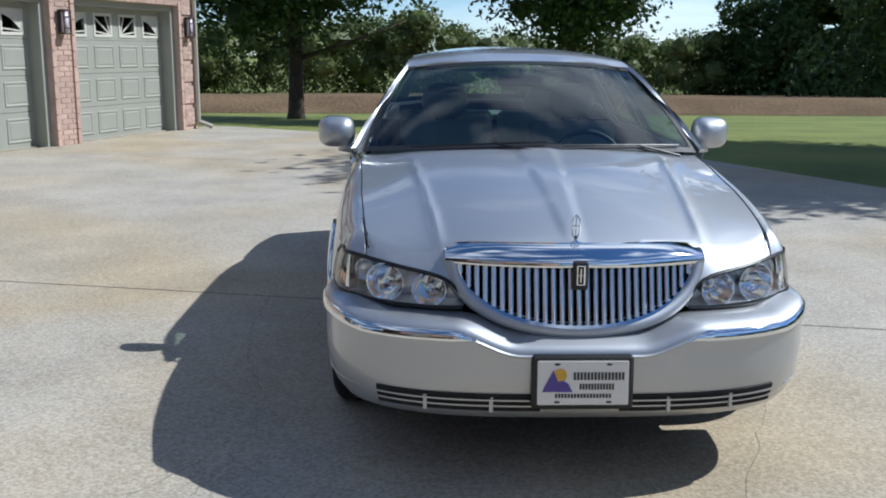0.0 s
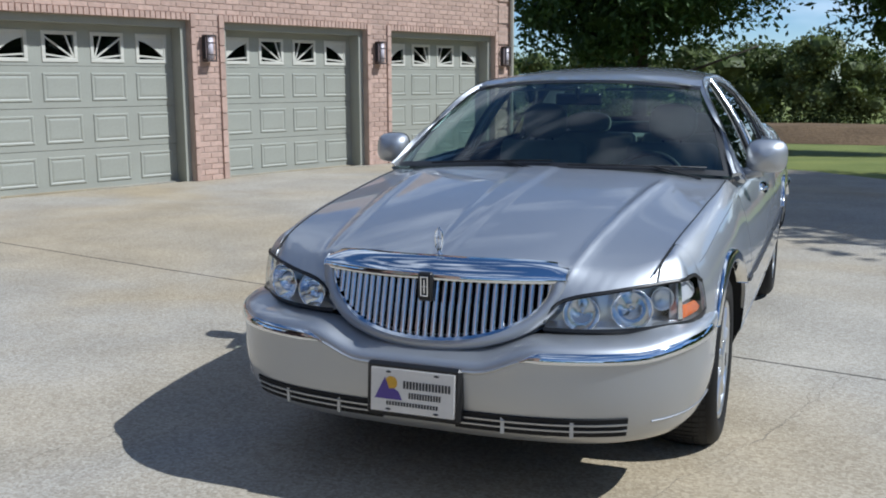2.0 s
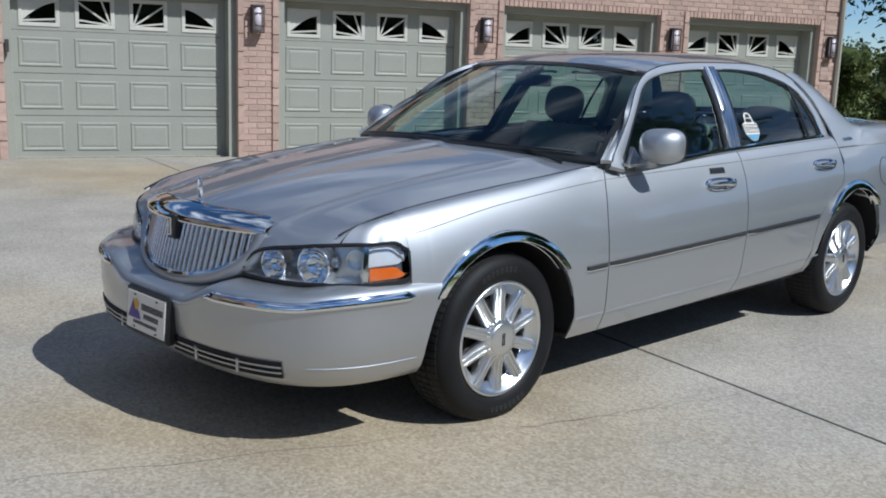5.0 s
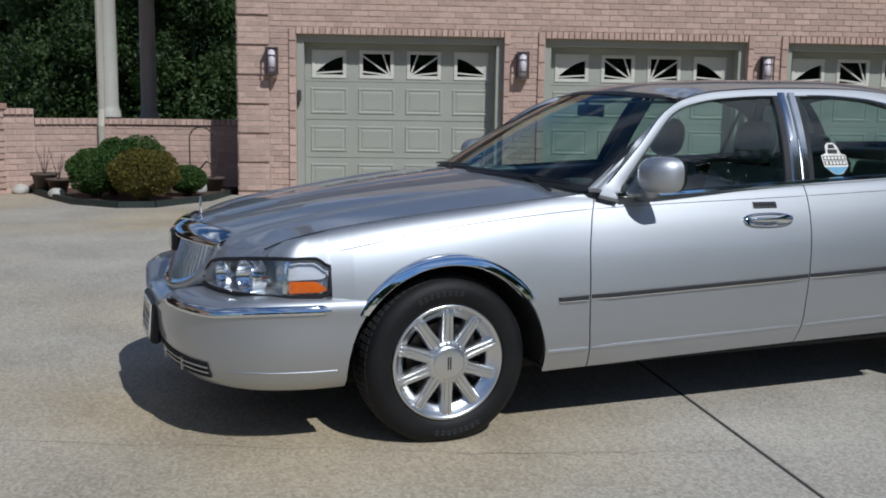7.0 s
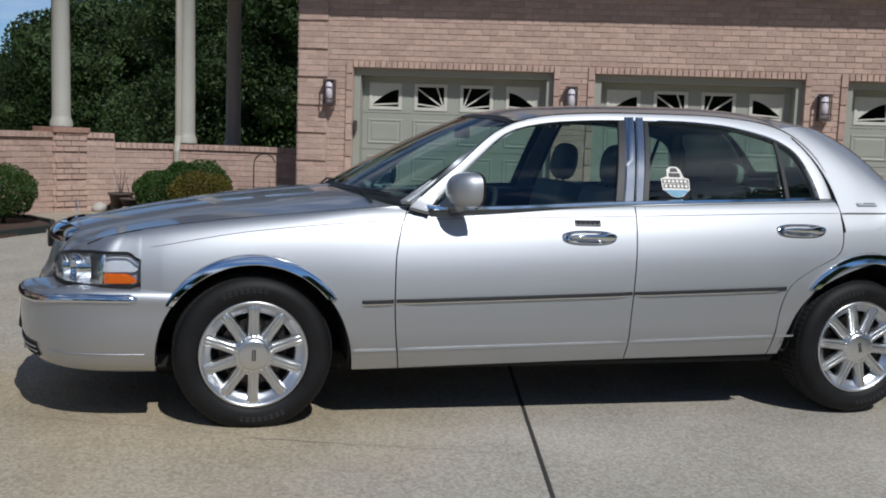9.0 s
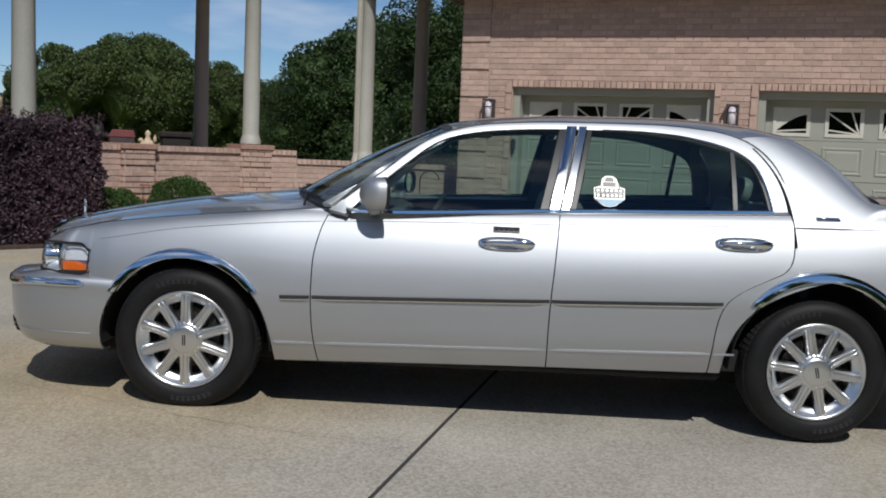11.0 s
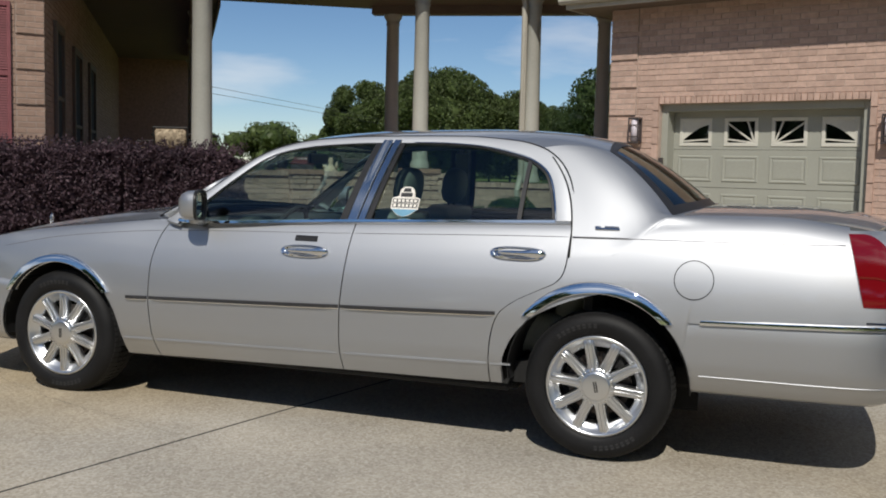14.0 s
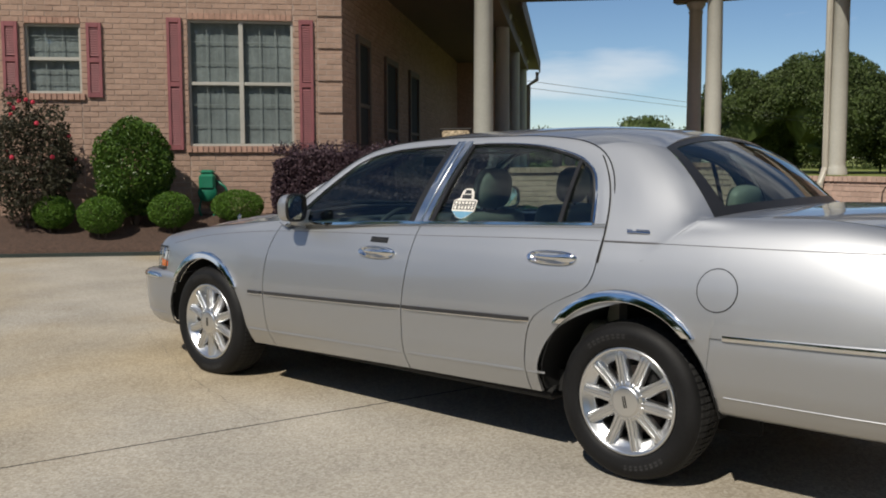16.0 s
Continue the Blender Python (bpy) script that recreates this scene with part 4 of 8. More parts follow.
def shrub(name, m, label, mat, r, h, n, leaf, seed, flat=0.9, stem=True, lump=0.12, category="shrub", group="", blooms=0):
    """A clipped or loose bush: a dense shell of leaves over a few stems."""
    rng = random.Random(seed)
    ob = thing(name, m, label, category, group)
    bm = bmesh.new()
    for k in range(6):
        a = rng.uniform(0, 6.28)
        tube(bm, [(0.04 * math.cos(a), 0.04 * math.sin(a), -0.05), (0.4 * r * math.cos(a), 0.4 * r * math.sin(a), h * 0.45), (0.7 * r * math.cos(a), 0.7 * r * math.sin(a), h * 0.75)], [0.02, 0.014, 0.006], 5)
    part("stem", bm, M_BARK, ob, kind="stuff")
    v, f = [], []
    off = Vector((seed * 3.1, seed * 1.7, 0))
    for _ in range(n):
        d = Vector((rng.gauss(0, 1), rng.gauss(0, 1), rng.gauss(0, 1))).normalized()
        rad = (1 + lump * 2.2 * noise.noise(d * 2.2 + off) + lump * noise.noise(d * 6 + off)) * (1 - 0.42 * rng.random() ** 2.2)
        p = Vector((d.x * r * rad, d.y * r * rad, h * 0.5 + d.z * h * 0.5 * rad * flat + 0.02))
        if p.z < 0.0:
            p.z = rng.uniform(0, 0.05)
        leaves(v, f, p, leaf, rng)
    raw("foliage", v, f, mat, ob)
    for _ in range(blooms):
        d = Vector((rng.gauss(0, 1), rng.gauss(0, 1), abs(rng.gauss(0, 1)))).normalized()
        bm = bmesh.new()
        bmesh.ops.create_icosphere(bm, subdivisions=1, radius=0.035)
        b_ = part("bloom", bm, M_ROSE, ob)
        b_.location = (d.x * r * 1.02, d.y * r * 1.02, h * 0.5 + d.z * h * 0.5)
    return ob


def hedge(p, q, depth, h, n, leaf, mat, label, seed):
    rng = random.Random(seed)
    d = (q - p).normalized()
    length = (q - p).length
    ob = thing("hedge", pose(p.x, p.y, 0, 0, 0, math.degrees(math.atan2(d.y, d.x))), label, "hedge")
    bm = bmesh.new()
    for k in range(14):
        x, y = rng.uniform(0.2, length - 0.2), rng.uniform(0.25, depth - 0.2)
        tube(bm, [(x, y, -0.05), (x + rng.uniform(-.1, .1), y + rng.uniform(-.1, .1), h * 0.5), (x + rng.uniform(-.25, .25), y + rng.uniform(-.2, .2), h * 0.9)], [0.025, 0.016, 0.006], 5)
    part("stem", bm, M_BARK, ob, kind="stuff")
    bm = bmesh.new()
    box(bm, 0.20, length - 0.20, 0.20, depth - 0.20, 0.0, h - 0.20)
    bmesh.ops.subdivide_edges(bm, edges=bm.edges[:], cuts=7, use_grid_fill=True)
    for q in bm.verts:
        q.co += Vector((rng.uniform(-.05, .05), rng.uniform(-.05, .05), rng.uniform(-.05, .05)))
    part("inner_foliage", bm, mat, ob)
    v, f = [], []
    for _ in range(n):
        face = rng.random()
        x, y, z = rng.uniform(0, length), rng.uniform(0, depth), rng.uniform(0.03, h)
        inn = 0.26 * rng.random() ** 1.8
        if face < 0.42:
            y = inn
        elif face < 0.70:
            z = h - inn
        elif face < 0.80:
            x = inn
        elif face < 0.90:
            x = length - inn
        else:
            y = depth - inn
        b = 0.10 * noise.noise(Vector((x * 1.7, y * 1.7, z * 2.0 + seed))) + 0.06 * noise.noise(Vector((x * 5, y * 5, z * 5)))
        cx, cz = abs(x / length - 0.5) * 2, z / h
        p_ = Vector((x + (b if x > length / 2 else -b), y - b, z + b * 0.8 - 0.10 * max(0, cx - 0.85) / 0.15 * cz))
        if p_.z < 0.02:
            p_.z = 0.02
        leaves(v, f, p_, leaf, rng)
    for _ in range(420):             # loose shoots over the top
        x, y = rng.uniform(0, length), rng.uniform(0.0, depth)
        hh = rng.uniform(0.04, 0.20)
        for k in range(7):
            leaves(v, f, Vector((x + rng.gauss(0, .012) + k * 0.006, y + rng.gauss(0, .012), h + hh * k / 7)), leaf * 0.8, rng)
    raw("foliage", v, f, mat, ob)
    return ob


HB = Vector((-3.80, -6.80))
HA = Vector((-6.14, -4.595))
hedge(HB, HA, 1.30, 1.43, 60000, 0.030, M_PURPLE, "dense dark purple clipped hedge beside the drive", 5)


ico = bmesh.new()
bmesh.ops.create_icosphere(ico, subdivisions=2, radius=1.0)
ICO_V = [v.co.copy() for v in ico.verts]
ICO_F = [tuple(v.index for v in q.verts) for q in ico.faces]
ico.free()


def core(v, f, centre, size, rng):
    """The dense inside of a leaf clump, uneven."""
    o = len(v)
    v += [centre + Vector((c.x, c.y, c.z * 0.85)) * size * rng.uniform(0.75, 1.1) for c in ICO_V]
    f += [tuple(o + i for i in q) for q in ICO_F]


def tree(name, m, label, h, r, base, mat, n, leaf, seed, trunk=0.22, clumps=90, vase=0.0, category="tree", inner=0.5):
    """A tapered trunk with limbs, and a crown of many leaf clumps with gaps."""
    rng = random.Random(seed)
    ob = thing(name, m, label, category)
    bm = bmesh.new()
    top = h * 0.82
    tube(bm, [(0, 0, -0.3), (0.02, 0, 0.25), (0.05, 0.03, base), (0.0, 0.12, h * 0.55), (0.1, 0.05, top)], [trunk * 1.45, trunk, trunk * 0.85, trunk * 0.5, 0.03], 10)
    tips = []
    for k in range(16):
        z0 = base * 0.95 + (top - base) * (k / 16) ** 1.1
        a = k * 2.4 + rng.uniform(-0.4, 0.4)
        ln = r * (0.74 - 0.42 * (k / 16)) * rng.uniform(0.8, 1.05)
        rise = ln * (0.35 + vase)
        p1 = Vector((math.cos(a) * ln * 0.5, math.sin(a) * ln * 0.5, z0 + rise * 0.45))
        p2 = Vector((math.cos(a + 0.2) * ln, math.sin(a + 0.2) * ln, z0 + rise))
        tube(bm, [(0, 0, z0), p1, p2], [trunk * 0.38, trunk * 0.2, 0.02], 6)
        tips += [p1, p2]
    part("trunk", bm, M_BARK, ob, smooth=True)
    v, f = [], []
    off = Vector((seed * 2.3, seed * 0.7, seed))
    cl = []
    for _ in range(clumps * 4):
        if len(cl) >= clumps:
            break
        d = Vector((rng.gauss(0, 1), rng.gauss(0, 1), rng.gauss(0, 1))).normalized()
        rad = (rng.random() ** 0.45) * (0.85 + 0.35 * noise.noise(d * 1.8 + off))
        p = Vector((d.x * r * rad, d.y * r * rad, base + (h - base) * (0.5 + 0.5 * d.z * rad)))
        t = (p.z - base) / (h - base)
        lim = r * (0.45 + 1.2 * t) if t < 0.4 else r * 1.05 * math.sqrt(max(0.02, 1 - ((t - 0.4) / 0.62) ** 2))
        if math.hypot(p.x, p.y) <= lim:
            cl.append(p)
    per_ = max(1, n // max(1, len(cl)))
    for p in cl:
        s = r * rng.uniform(0.14, 0.24)
        core(v, f, p, s * inner, rng)
        for _ in range(per_):
            q = p + Vector((rng.gauss(0, s), rng.gauss(0, s), rng.gauss(0, s * 0.6)))
            leaves(v, f, q, leaf, rng)
    raw("crown", v, f, mat, ob)
    return ob


def woods(name, spots, mat, label, seed, leaf=0.45, dense=420, inner=0.0, dome=False):
    """Far trees as one sheet of leaf clumps over bare trunks."""
    rng = random.Random(seed)
    v, f = [], []
    for x, y, h, r in spots:
        z = ground_z(x, y)
        for k in range(7):
            a, b = k * 0.8976, (k + 1) * 0.8976
            o = len(v)
            v += [Vector((x + 0.2 * math.cos(a), y + 0.2 * math.sin(a), z - 0.2)), Vector((x + 0.2 * math.cos(b), y + 0.2 * math.sin(b), z - 0.2)), Vector((x, y, z + h * 0.8))]
            f.append((o, o + 1, o + 2))
        off = Vector((x, y, 0))
        lobes = [(Vector((rng.uniform(-.6, .6) * r, rng.uniform(-.6, .6) * r, h * rng.uniform(0.25, 0.85))), r * rng.uniform(0.35, 0.6)) for _ in range(9)] + [(Vector((rng.uniform(-.5, .5) * r, rng.uniform(-.5, .5) * r, h * 0.14)), r * 0.75) for _ in range(3)]
        if dome:                     # many small lobes over a round crown
            lobes = []
            for _ in range(46):
                d = Vector((rng.gauss(0, 1), rng.gauss(0, 1), rng.gauss(0, 1) + 0.25)).normalized()
                q = r * rng.uniform(0.20, 0.34)
                lobes.append((Vector((d.x * (r - q), d.y * (r - q), h * 0.52 + d.z * (h * 0.48 - q))), q))
            core(v, f, Vector((x, y, z + h * 0.5)), r * 0.70, rng)
        for c, s in (lobes if dome else lobes[:9]) if inner else ():
            core(v, f, Vector((x, y, z)) + c, s * inner, rng)
        for _ in range(dense):
            c, s = lobes[rng.randrange(len(lobes))]
            d = Vector((rng.gauss(0, 1), rng.gauss(0, 1), rng.gauss(0, 1))).normalized()
            p = c + d * s * (1 - 0.55 * rng.random() ** 2)
            p.z = min(max(p.z, 0.2), h * 1.02)
            leaves(v, f, Vector((x, y, z)) + p, leaf * h / 9, rng)
    return tagged(raw(name, v, f, mat, None, label, kind="stuff"), category="woods")


def gz(x, y):
    return pose(x, y, ground_z(x, y))


tree("tree", gz(-4.74, 25.2), "broad shade tree with a dark trunk on the lawn", 12.0, 5.0, 1.9, M_LEAF_D, 120000, 0.115, 11, trunk=0.25, clumps=420)
tree("tree", gz(3.4, 22.6), "young vase-shaped shade tree on the lawn", 9.5, 2.9, 1.9, M_LEAF_D, 60000, 0.105, 12, trunk=0.17, clumps=240, vase=0.35)
tree("tree", gz(9.0, 9.6), "tall shade tree beside the drive", 9.6, 3.7, 3.1, M_LEAF_D, 60000, 0.15, 13, trunk=0.24, clumps=260, inner=0.95)
rw_ = random.Random(4)
north = [(x + rw_.uniform(-3, 3), 134 + rw_.uniform(-5, 14), rw_.uniform(7.7, 9.4) + (3.0 if x < 0.5 else 1.5 * max(0.0, (x - 42) / 20) if x > 42 else 0), rw_.uniform(4, 6.0)) for x in np.arange(-110, 150, 2.6)]
north += [(27, 100, 7.8, 4.2)]
woods("woods_north", north, M_LEAF_F, "mixed autumn woodland edge beyond the field", 21, dense=2500, leaf=0.25, inner=0.7)
right_ = [(x, y, rw_.uniform(8.2, 10.2), rw_.uniform(4, 6)) for x, y in ((29, 58), (35, 66), (41, 60), (48, 55), (55, 66))] + [(32.5, 101, 12.2, 4.2), (36, 97, 15.0, 4.6), (40, 100, 16.5, 5.0), (44, 94, 17.0, 5.0)]
woods("trees_east_of_field", right_, M_LEAF, "full green trees at the end of the field", 22, dense=8000, leaf=0.24)
west = [(-46 + rw_.uniform(-4, 4), y, rw_.uniform(9.5, 12.5), rw_.uniform(3, 4.2)) for y in np.arange(-3.0, 11, 1.9)] + [(-39, -1.6, 9.5, 2.8), (-38, 2.5, 10.5, 3), (-108, -23.0, 10.5, 4.5)]
woods("woods_west", west, M_LEAF_W, "tall dark evergreen trees behind the garden wall", 23, dense=19000, leaf=0.10, inner=0.45)
tall_w = [(-112, -20.0, 18.8, 4.6), (-110, -16.6, 19.5, 6.4), (-113, -8, 20.5, 6.5), (-112, 1, 20, 6.5), (-116, -12.5, 19, 6.5), (-118, -3.5, 19, 6.5), (-117, -17.5, 15, 5.5)]
woods("trees_far_behind_wall", tall_w, M_LEAF_W, "tall dark trees far behind the garden wall", 28, dense=22000, leaf=0.14, inner=0.85)
mid_w = [(-147, -54.5, 19.2, 10.5), (-142, -65.8, 16.4, 7.6), (-152, -60.0, 17.8, 8.8), (-152, -43.7, 15.6, 7.4), (-158, -37.0, 13.4, 6.6), (-161, -50.2, 15.8, 8.4), (-166, -69.4, 14.4, 8.0), (-176, -33.4, 12.6, 7.0)]
woods("trees_beyond_wall", mid_w, M_LEAF_M, "round green trees beyond the garden wall", 24, dense=46000, leaf=0.125, inner=0.58, dome=True)
far_w = [(-215 + rw_.uniform(-10, 10), y, rw_.uniform(9.5, 13), 6) for y in np.arange(-200, 80, 6)]
woods("woods_far_west", far_w, M_LEAF_M, "distant low line of trees", 25, dense=2200, leaf=0.3, inner=0.8)
east = [(52 + rw_.uniform(-6, 10), y, rw_.uniform(12, 16), 6) for y in np.arange(-70, 60, 5)]
woods("woods_east", east, M_LEAF_D, "trees across the lawn to the east", 26, dense=700, inner=0.9)
south = [(x, -62 + rw_.uniform(-6, 6), rw_.uniform(8, 12), 5) for x in np.arange(-30, 60, 6)]
woods("woods_south", south, M_LEAF_D, "trees across the lawn to the south", 27, dense=420)

# beds
bm = bmesh.new()
prism(bm, [(-9.90, -0.64), (-9.1, -1.02), (-8.42, -1.80), (-8.47, -2.24), (-9.05, -2.76), (-9.95, -3.06), (-10.86, -3.3), (-11.2, -2.1), (-10.72, -0.35)], -0.05, 0.05)
tagged(part("planting_bed", bm, M_MULCH, None, "dark mulch bed before the garden wall", kind="structure"), category="planting bed")
bm = bmesh.new()
prism(bm, [(-3.15, -7.18), (-2.92, -8.3), (-4.2, -9.6), (-6.3, -8.0), (-8.5, -6.2), (-9.3, -5.0), (-8.98, -4.15), (-8.3, -3.74), (-7.6, -3.62), (-6.3, -4.28)], -0.05, 0.045)
tagged(part("planting_bed", bm, M_MULCH, None, "dark mulch bed under the purple hedge", kind="structure"), category="planting bed")
bed_v, bed_f = [], []
bed_n = 60
for k in range(bed_n + 1):
    u = -9.0 + 9.1 * k / bed_n
    for f_, z_ in ((0.0, 0.50), (0.4, 0.46), (0.8, 0.38), (1.2, 0.29), (1.5, 0.20), (1.66, 0.12), (1.74, -0.05)):
        bed_v.append(H_M @ Vector((u, -f_, z_ + 0.03 * noise.noise(Vector((u * 2.1, f_ * 3, 0))))))
bed_f = [(k * 7 + i, k * 7 + i + 1, k * 7 + i + 8, k * 7 + i + 7) for k in range(bed_n) for i in range(6)]
tagged(raw("planting_bed", bed_v, bed_f, M_MULCH, None, "dark mulch bed banked up against the brick house", smooth=True, kind="structure"), category="planting bed")

W = lambda u, f, z=0.05: H_M @ pose(u, -f, z)
shrub("shrub", W(-3.07, 0.75, 0.42), "tall round glossy green holly bush by the window", M_HOLLY, 0.56, 1.58, 16000, 0.030, 1, lump=0.07)
for k, (u, f, z, r, h) in enumerate(((-4.14, 1.05, 0.32, 0.29, 0.52), (-3.45, 1.3, 0.26, 0.32, 0.58), (-2.52, 1.12, 0.31, 0.32, 0.58), (-1.60, 0.75, 0.38, 0.39, 0.52))):
    shrub("shrub", W(u, f, z), "small clipped round green boxwood ball", M_BALL, r, h, 9000, 0.015, 30 + k, lump=0.03, group="boxwood balls by the house")
shrub("rose_bush", W(-4.50, 0.8, 0.38), "loose rose bush with red blooms", M_ROSELEAF, 0.62, 1.82, 9000, 0.032, 40, lump=0.2, category="rose bush", blooms=18)
for k, (x, y, r, h, mat) in enumerate(((-9.38, -2.47, 0.35, 0.68, M_BOX), (-9.62, -1.88, 0.40, 0.83, M_BOX), (-9.86, -2.20, 0.27, 0.80, M_BOX), (-8.86, -1.88, 0.45, 0.70, M_GOLD), (-9.42, -1.28, 0.25, 0.42, M_BOX), (-8.25, -4.35, 0.45, 0.75, M_BOX), (-7.15, -5.05, 0.5, 0.62, M_BOX))):
    shrub("shrub", pose(x, y, 0.05), "clipped round golden-green bush in the bed" if mat is M_GOLD else "clipped round dark green bush in the bed", mat, r, h, 11000, 0.018, 50 + k, lump=0.06, group="bushes before the garden wall")

# garden things
def pot(m, r, h, label):
    ob = thing("plant_pot", m, label, "plant pot", "pots before the garden wall")
    bm = bmesh.new()
    lathe(bm, [(0.001, 0.0), (r * 0.7, 0.0), (r, h * 0.86), (r * 1.12, h * 0.88), (r * 1.12, h), (r * 0.95, h), (r * 0.9, h * 0.8), (0.001, h * 0.78)], 20)
    part("bowl", bm, M_TERRA, ob, smooth=True)
    rng = random.Random(int(r * 1000))
    bm = bmesh.new()
    for k in range(5):
        a = rng.uniform(0, 6.28)
        tube(bm, [(0, 0, h * 0.7), (0.05 * math.cos(a), 0.05 * math.sin(a), h + 0.15), (0.11 * math.cos(a), 0.11 * math.sin(a), h + rng.uniform(0.2, 0.4))], [0.006, 0.005, 0.003], 5)
    part("dry_stalk", bm, M_BARK, ob)
    return ob


pot(pose(-10.52, -3.10, 0.05), 0.17, 0.26, "weathered dark pot with dry stalks")
pot(pose(-10.22, -2.92, 0.05), 0.15, 0.20, "low weathered pot with dry stalks")
pot(pose(-10.12, -0.82, 0.05), 0.15, 0.20, "grey hanging pot with dry stalks standing by the wall")


def stone(m, rx, ry, rz, seed, label):
    bm = bmesh.new()
    bmesh.ops.create_icosphere(bm, subdivisions=3, radius=1.0)
    for v in bm.verts:
        v.co *= 1 + 0.16 * noise.noise(v.co * 1.3 + Vector((seed, 0, 0)))
        v.co = Vector((v.co.x * rx, v.co.y * ry, max(v.co.z, -0.5) * rz + rz * 0.5))
    ob = part("stone", bm, M_STONE, None, label, smooth=True)
    ob.matrix_world = m
    return tagged(ob, category="stone")


M_STONE = material("pale_stone", (0.50, 0.48, 0.44), 0.85, scale=6, vary=0.2, fine=60, bump=0.5)
stone(pose(-10.72, -3.42, 0.005), 0.16, 0.12, 0.09, 1, "pale rounded stone at the bed's edge")
stone(pose(-9.78, -2.95, 0.04, 0, 0, 30), 0.16, 0.10, 0.08, 2, "pale rounded stone at the bed's edge")
stone(pose(-9.98, -1.02, 0.04), 0.10, 0.09, 0.12, 3, "small pale ornament stone by the wall")
ob = thing("trellis_hook", pose(-10.35, -1.12, 0.05, 0, 0, 70), "thin black wire hook stake in the bed", "garden stake")
bm = bmesh.new()
tube(bm, [(0, 0, 0), (0, 0, 0.75)] + [(0.17 - 0.17 * math.cos(a), 0, 0.75 + 0.17 * math.sin(a)) for a in np.linspace(0.3, 2.9, 9)], 0.010, 6)
part("hook", bm, M_IRON, ob)
bm = bmesh.new()
tube(bm, [(0.34, 0, 0), (0.36, 0, 0.35), (0.24, 0, 0.42), (0.14, 0, 0.30)], 0.012, 6)
part("stake", bm, M_IRON, ob)

# bed edging: dark low border
def edging_strip(pts, name="bed_edging"):
    bm = bmesh.new()
    for (x0, y0), (x1, y1) in zip(pts, pts[1:]):
        d = Vector((x1 - x0, y1 - y0)).normalized()
        nn = Vector((-d.y, d.x)) * 0.03
        prism(bm, [(x0 + nn.x, y0 + nn.y), (x0 - nn.x, y0 - nn.y), (x1 - nn.x, y1 - nn.y), (x1 + nn.x, y1 + nn.y)], -0.04, 0.085)
    tagged(part(name, bm, M_EDGE, None, "dark green rubber bed edging along the drive", kind="structure"), category="edging")


M_EDGE = material("edging_rubber", (0.02, 0.03, 0.025), 0.7, scale=6, vary=0.3)
edging_strip([(-9.86, -0.64), (-9.1, -1.02), (-8.42, -1.80), (-8.47, -2.24), (-9.05, -2.76), (-9.95, -3.06), (-10.8, -3.28)])
edging_strip([(-9.25, -4.9), (-8.98, -4.15), (-8.3, -3.74), (-7.6, -3.62), (-6.4, -4.3)])
e_pts = [H_M @ Vector((u, -1.78, 0)) for u in np.linspace(-9.0, 0.1, 12)]
edging_strip([(p.x, p.y) for p in e_pts])

# hose reel on the house wall
reel = thing("hose_reel", H_M @ pose(-2.08, -0.03, 0.90) @ Matrix.Scale(1.3, 4), "green plastic hose reel box hung on the brick wall", "hose reel")
bm = boxes((-0.095, 0.095, -0.20, 0.02, -0.02, 0.17), (-0.085, 0.085, -0.18, 0.02, 0.165, 0.215), bevel=0.03)
part("case", bm, M_GREENPLASTIC, reel, smooth=False)
bm = bmesh.new()
X_ = Matrix.Rotation(radians(90), 4, "X")
lathe(bm, [(0.001, 0.04), (0.105, 0.04), (0.11, 0.05), (0.07, 0.06), (0.07, 0.16), (0.11, 0.17), (0.105, 0.18), (0.001, 0.18)], 24, X_ @ Matrix.Translation((0, -0.05, 0)))
part("drum", bm, M_GREENPLASTIC, reel, smooth=True)
for loop in ([(-0.06, -0.12, -0.05), (-0.10, -0.14, -0.25), (-0.04, -0.16, -0.42), (0.06, -0.18, -0.48)], [(0.07, -0.12, -0.05), (0.08, -0.14, -0.28), (0.04, -0.15, -0.48)], [(0.09, -0.10, 0.10), (0.20, -0.12, 0.02), (0.26, -0.12, -0.12)]):
    bm = bmesh.new()
    tube(bm, loop, 0.014, 8)
    part("hose", bm, M_GREENPLASTIC, reel, smooth=True)

# patio furniture on the porch
M_FLORAL = material("floral_cloth", (0.34, 0.26, 0.17), 0.9, scale=16, vary=0.3, fine=40, spots=(26, 0.7, (0.10, 0.07, 0.04), (0.62, 0.50, 0.34)))
chair = thing("patio_chair", pose(-8.30, -7.72, 1.0, 0, 0, 40), "wrought iron patio chair with floral cushions", "chair")
bm = bmesh.new()
for x in (-0.26, 0.26):
    tube(bm, [(x, -0.25, 0), (x, -0.25, 0.62), (x, 0.22, 0.64)], 0.014, 6)
    tube(bm, [(x, 0.25, 0), (x, 0.22, 0.45), (x, 0.30, 0.82)], 0.014, 6)
tube(bm, [(-0.26, 0.30, 0.82), (0.26, 0.30, 0.82)], 0.014, 6)
part("iron_frame", bm, M_IRON, chair)
part("seat_cushion", boxes((-0.26, 0.26, -0.26, 0.24, 0.42, 0.52), bevel=0.03), M_FLORAL, chair, smooth=True)
bm = boxes((-0.24, 0.24, 0.20, 0.28, 0.50, 0.80), bevel=0.035)
bmesh.ops.rotate(bm, verts=bm.verts, cent=(0, 0.25, 0.52), matrix=Matrix.Rotation(radians(-14), 3, "X"))
part("back_cushion", bm, M_FLORAL, chair, smooth=True)
chair2 = copy_thing(chair, pose(-7.85, -6.95, 1.0, 0, 0, -70))
table = thing("patio_table", pose(-8.9, -7.5, 1.0), "round dark iron patio table", "table")
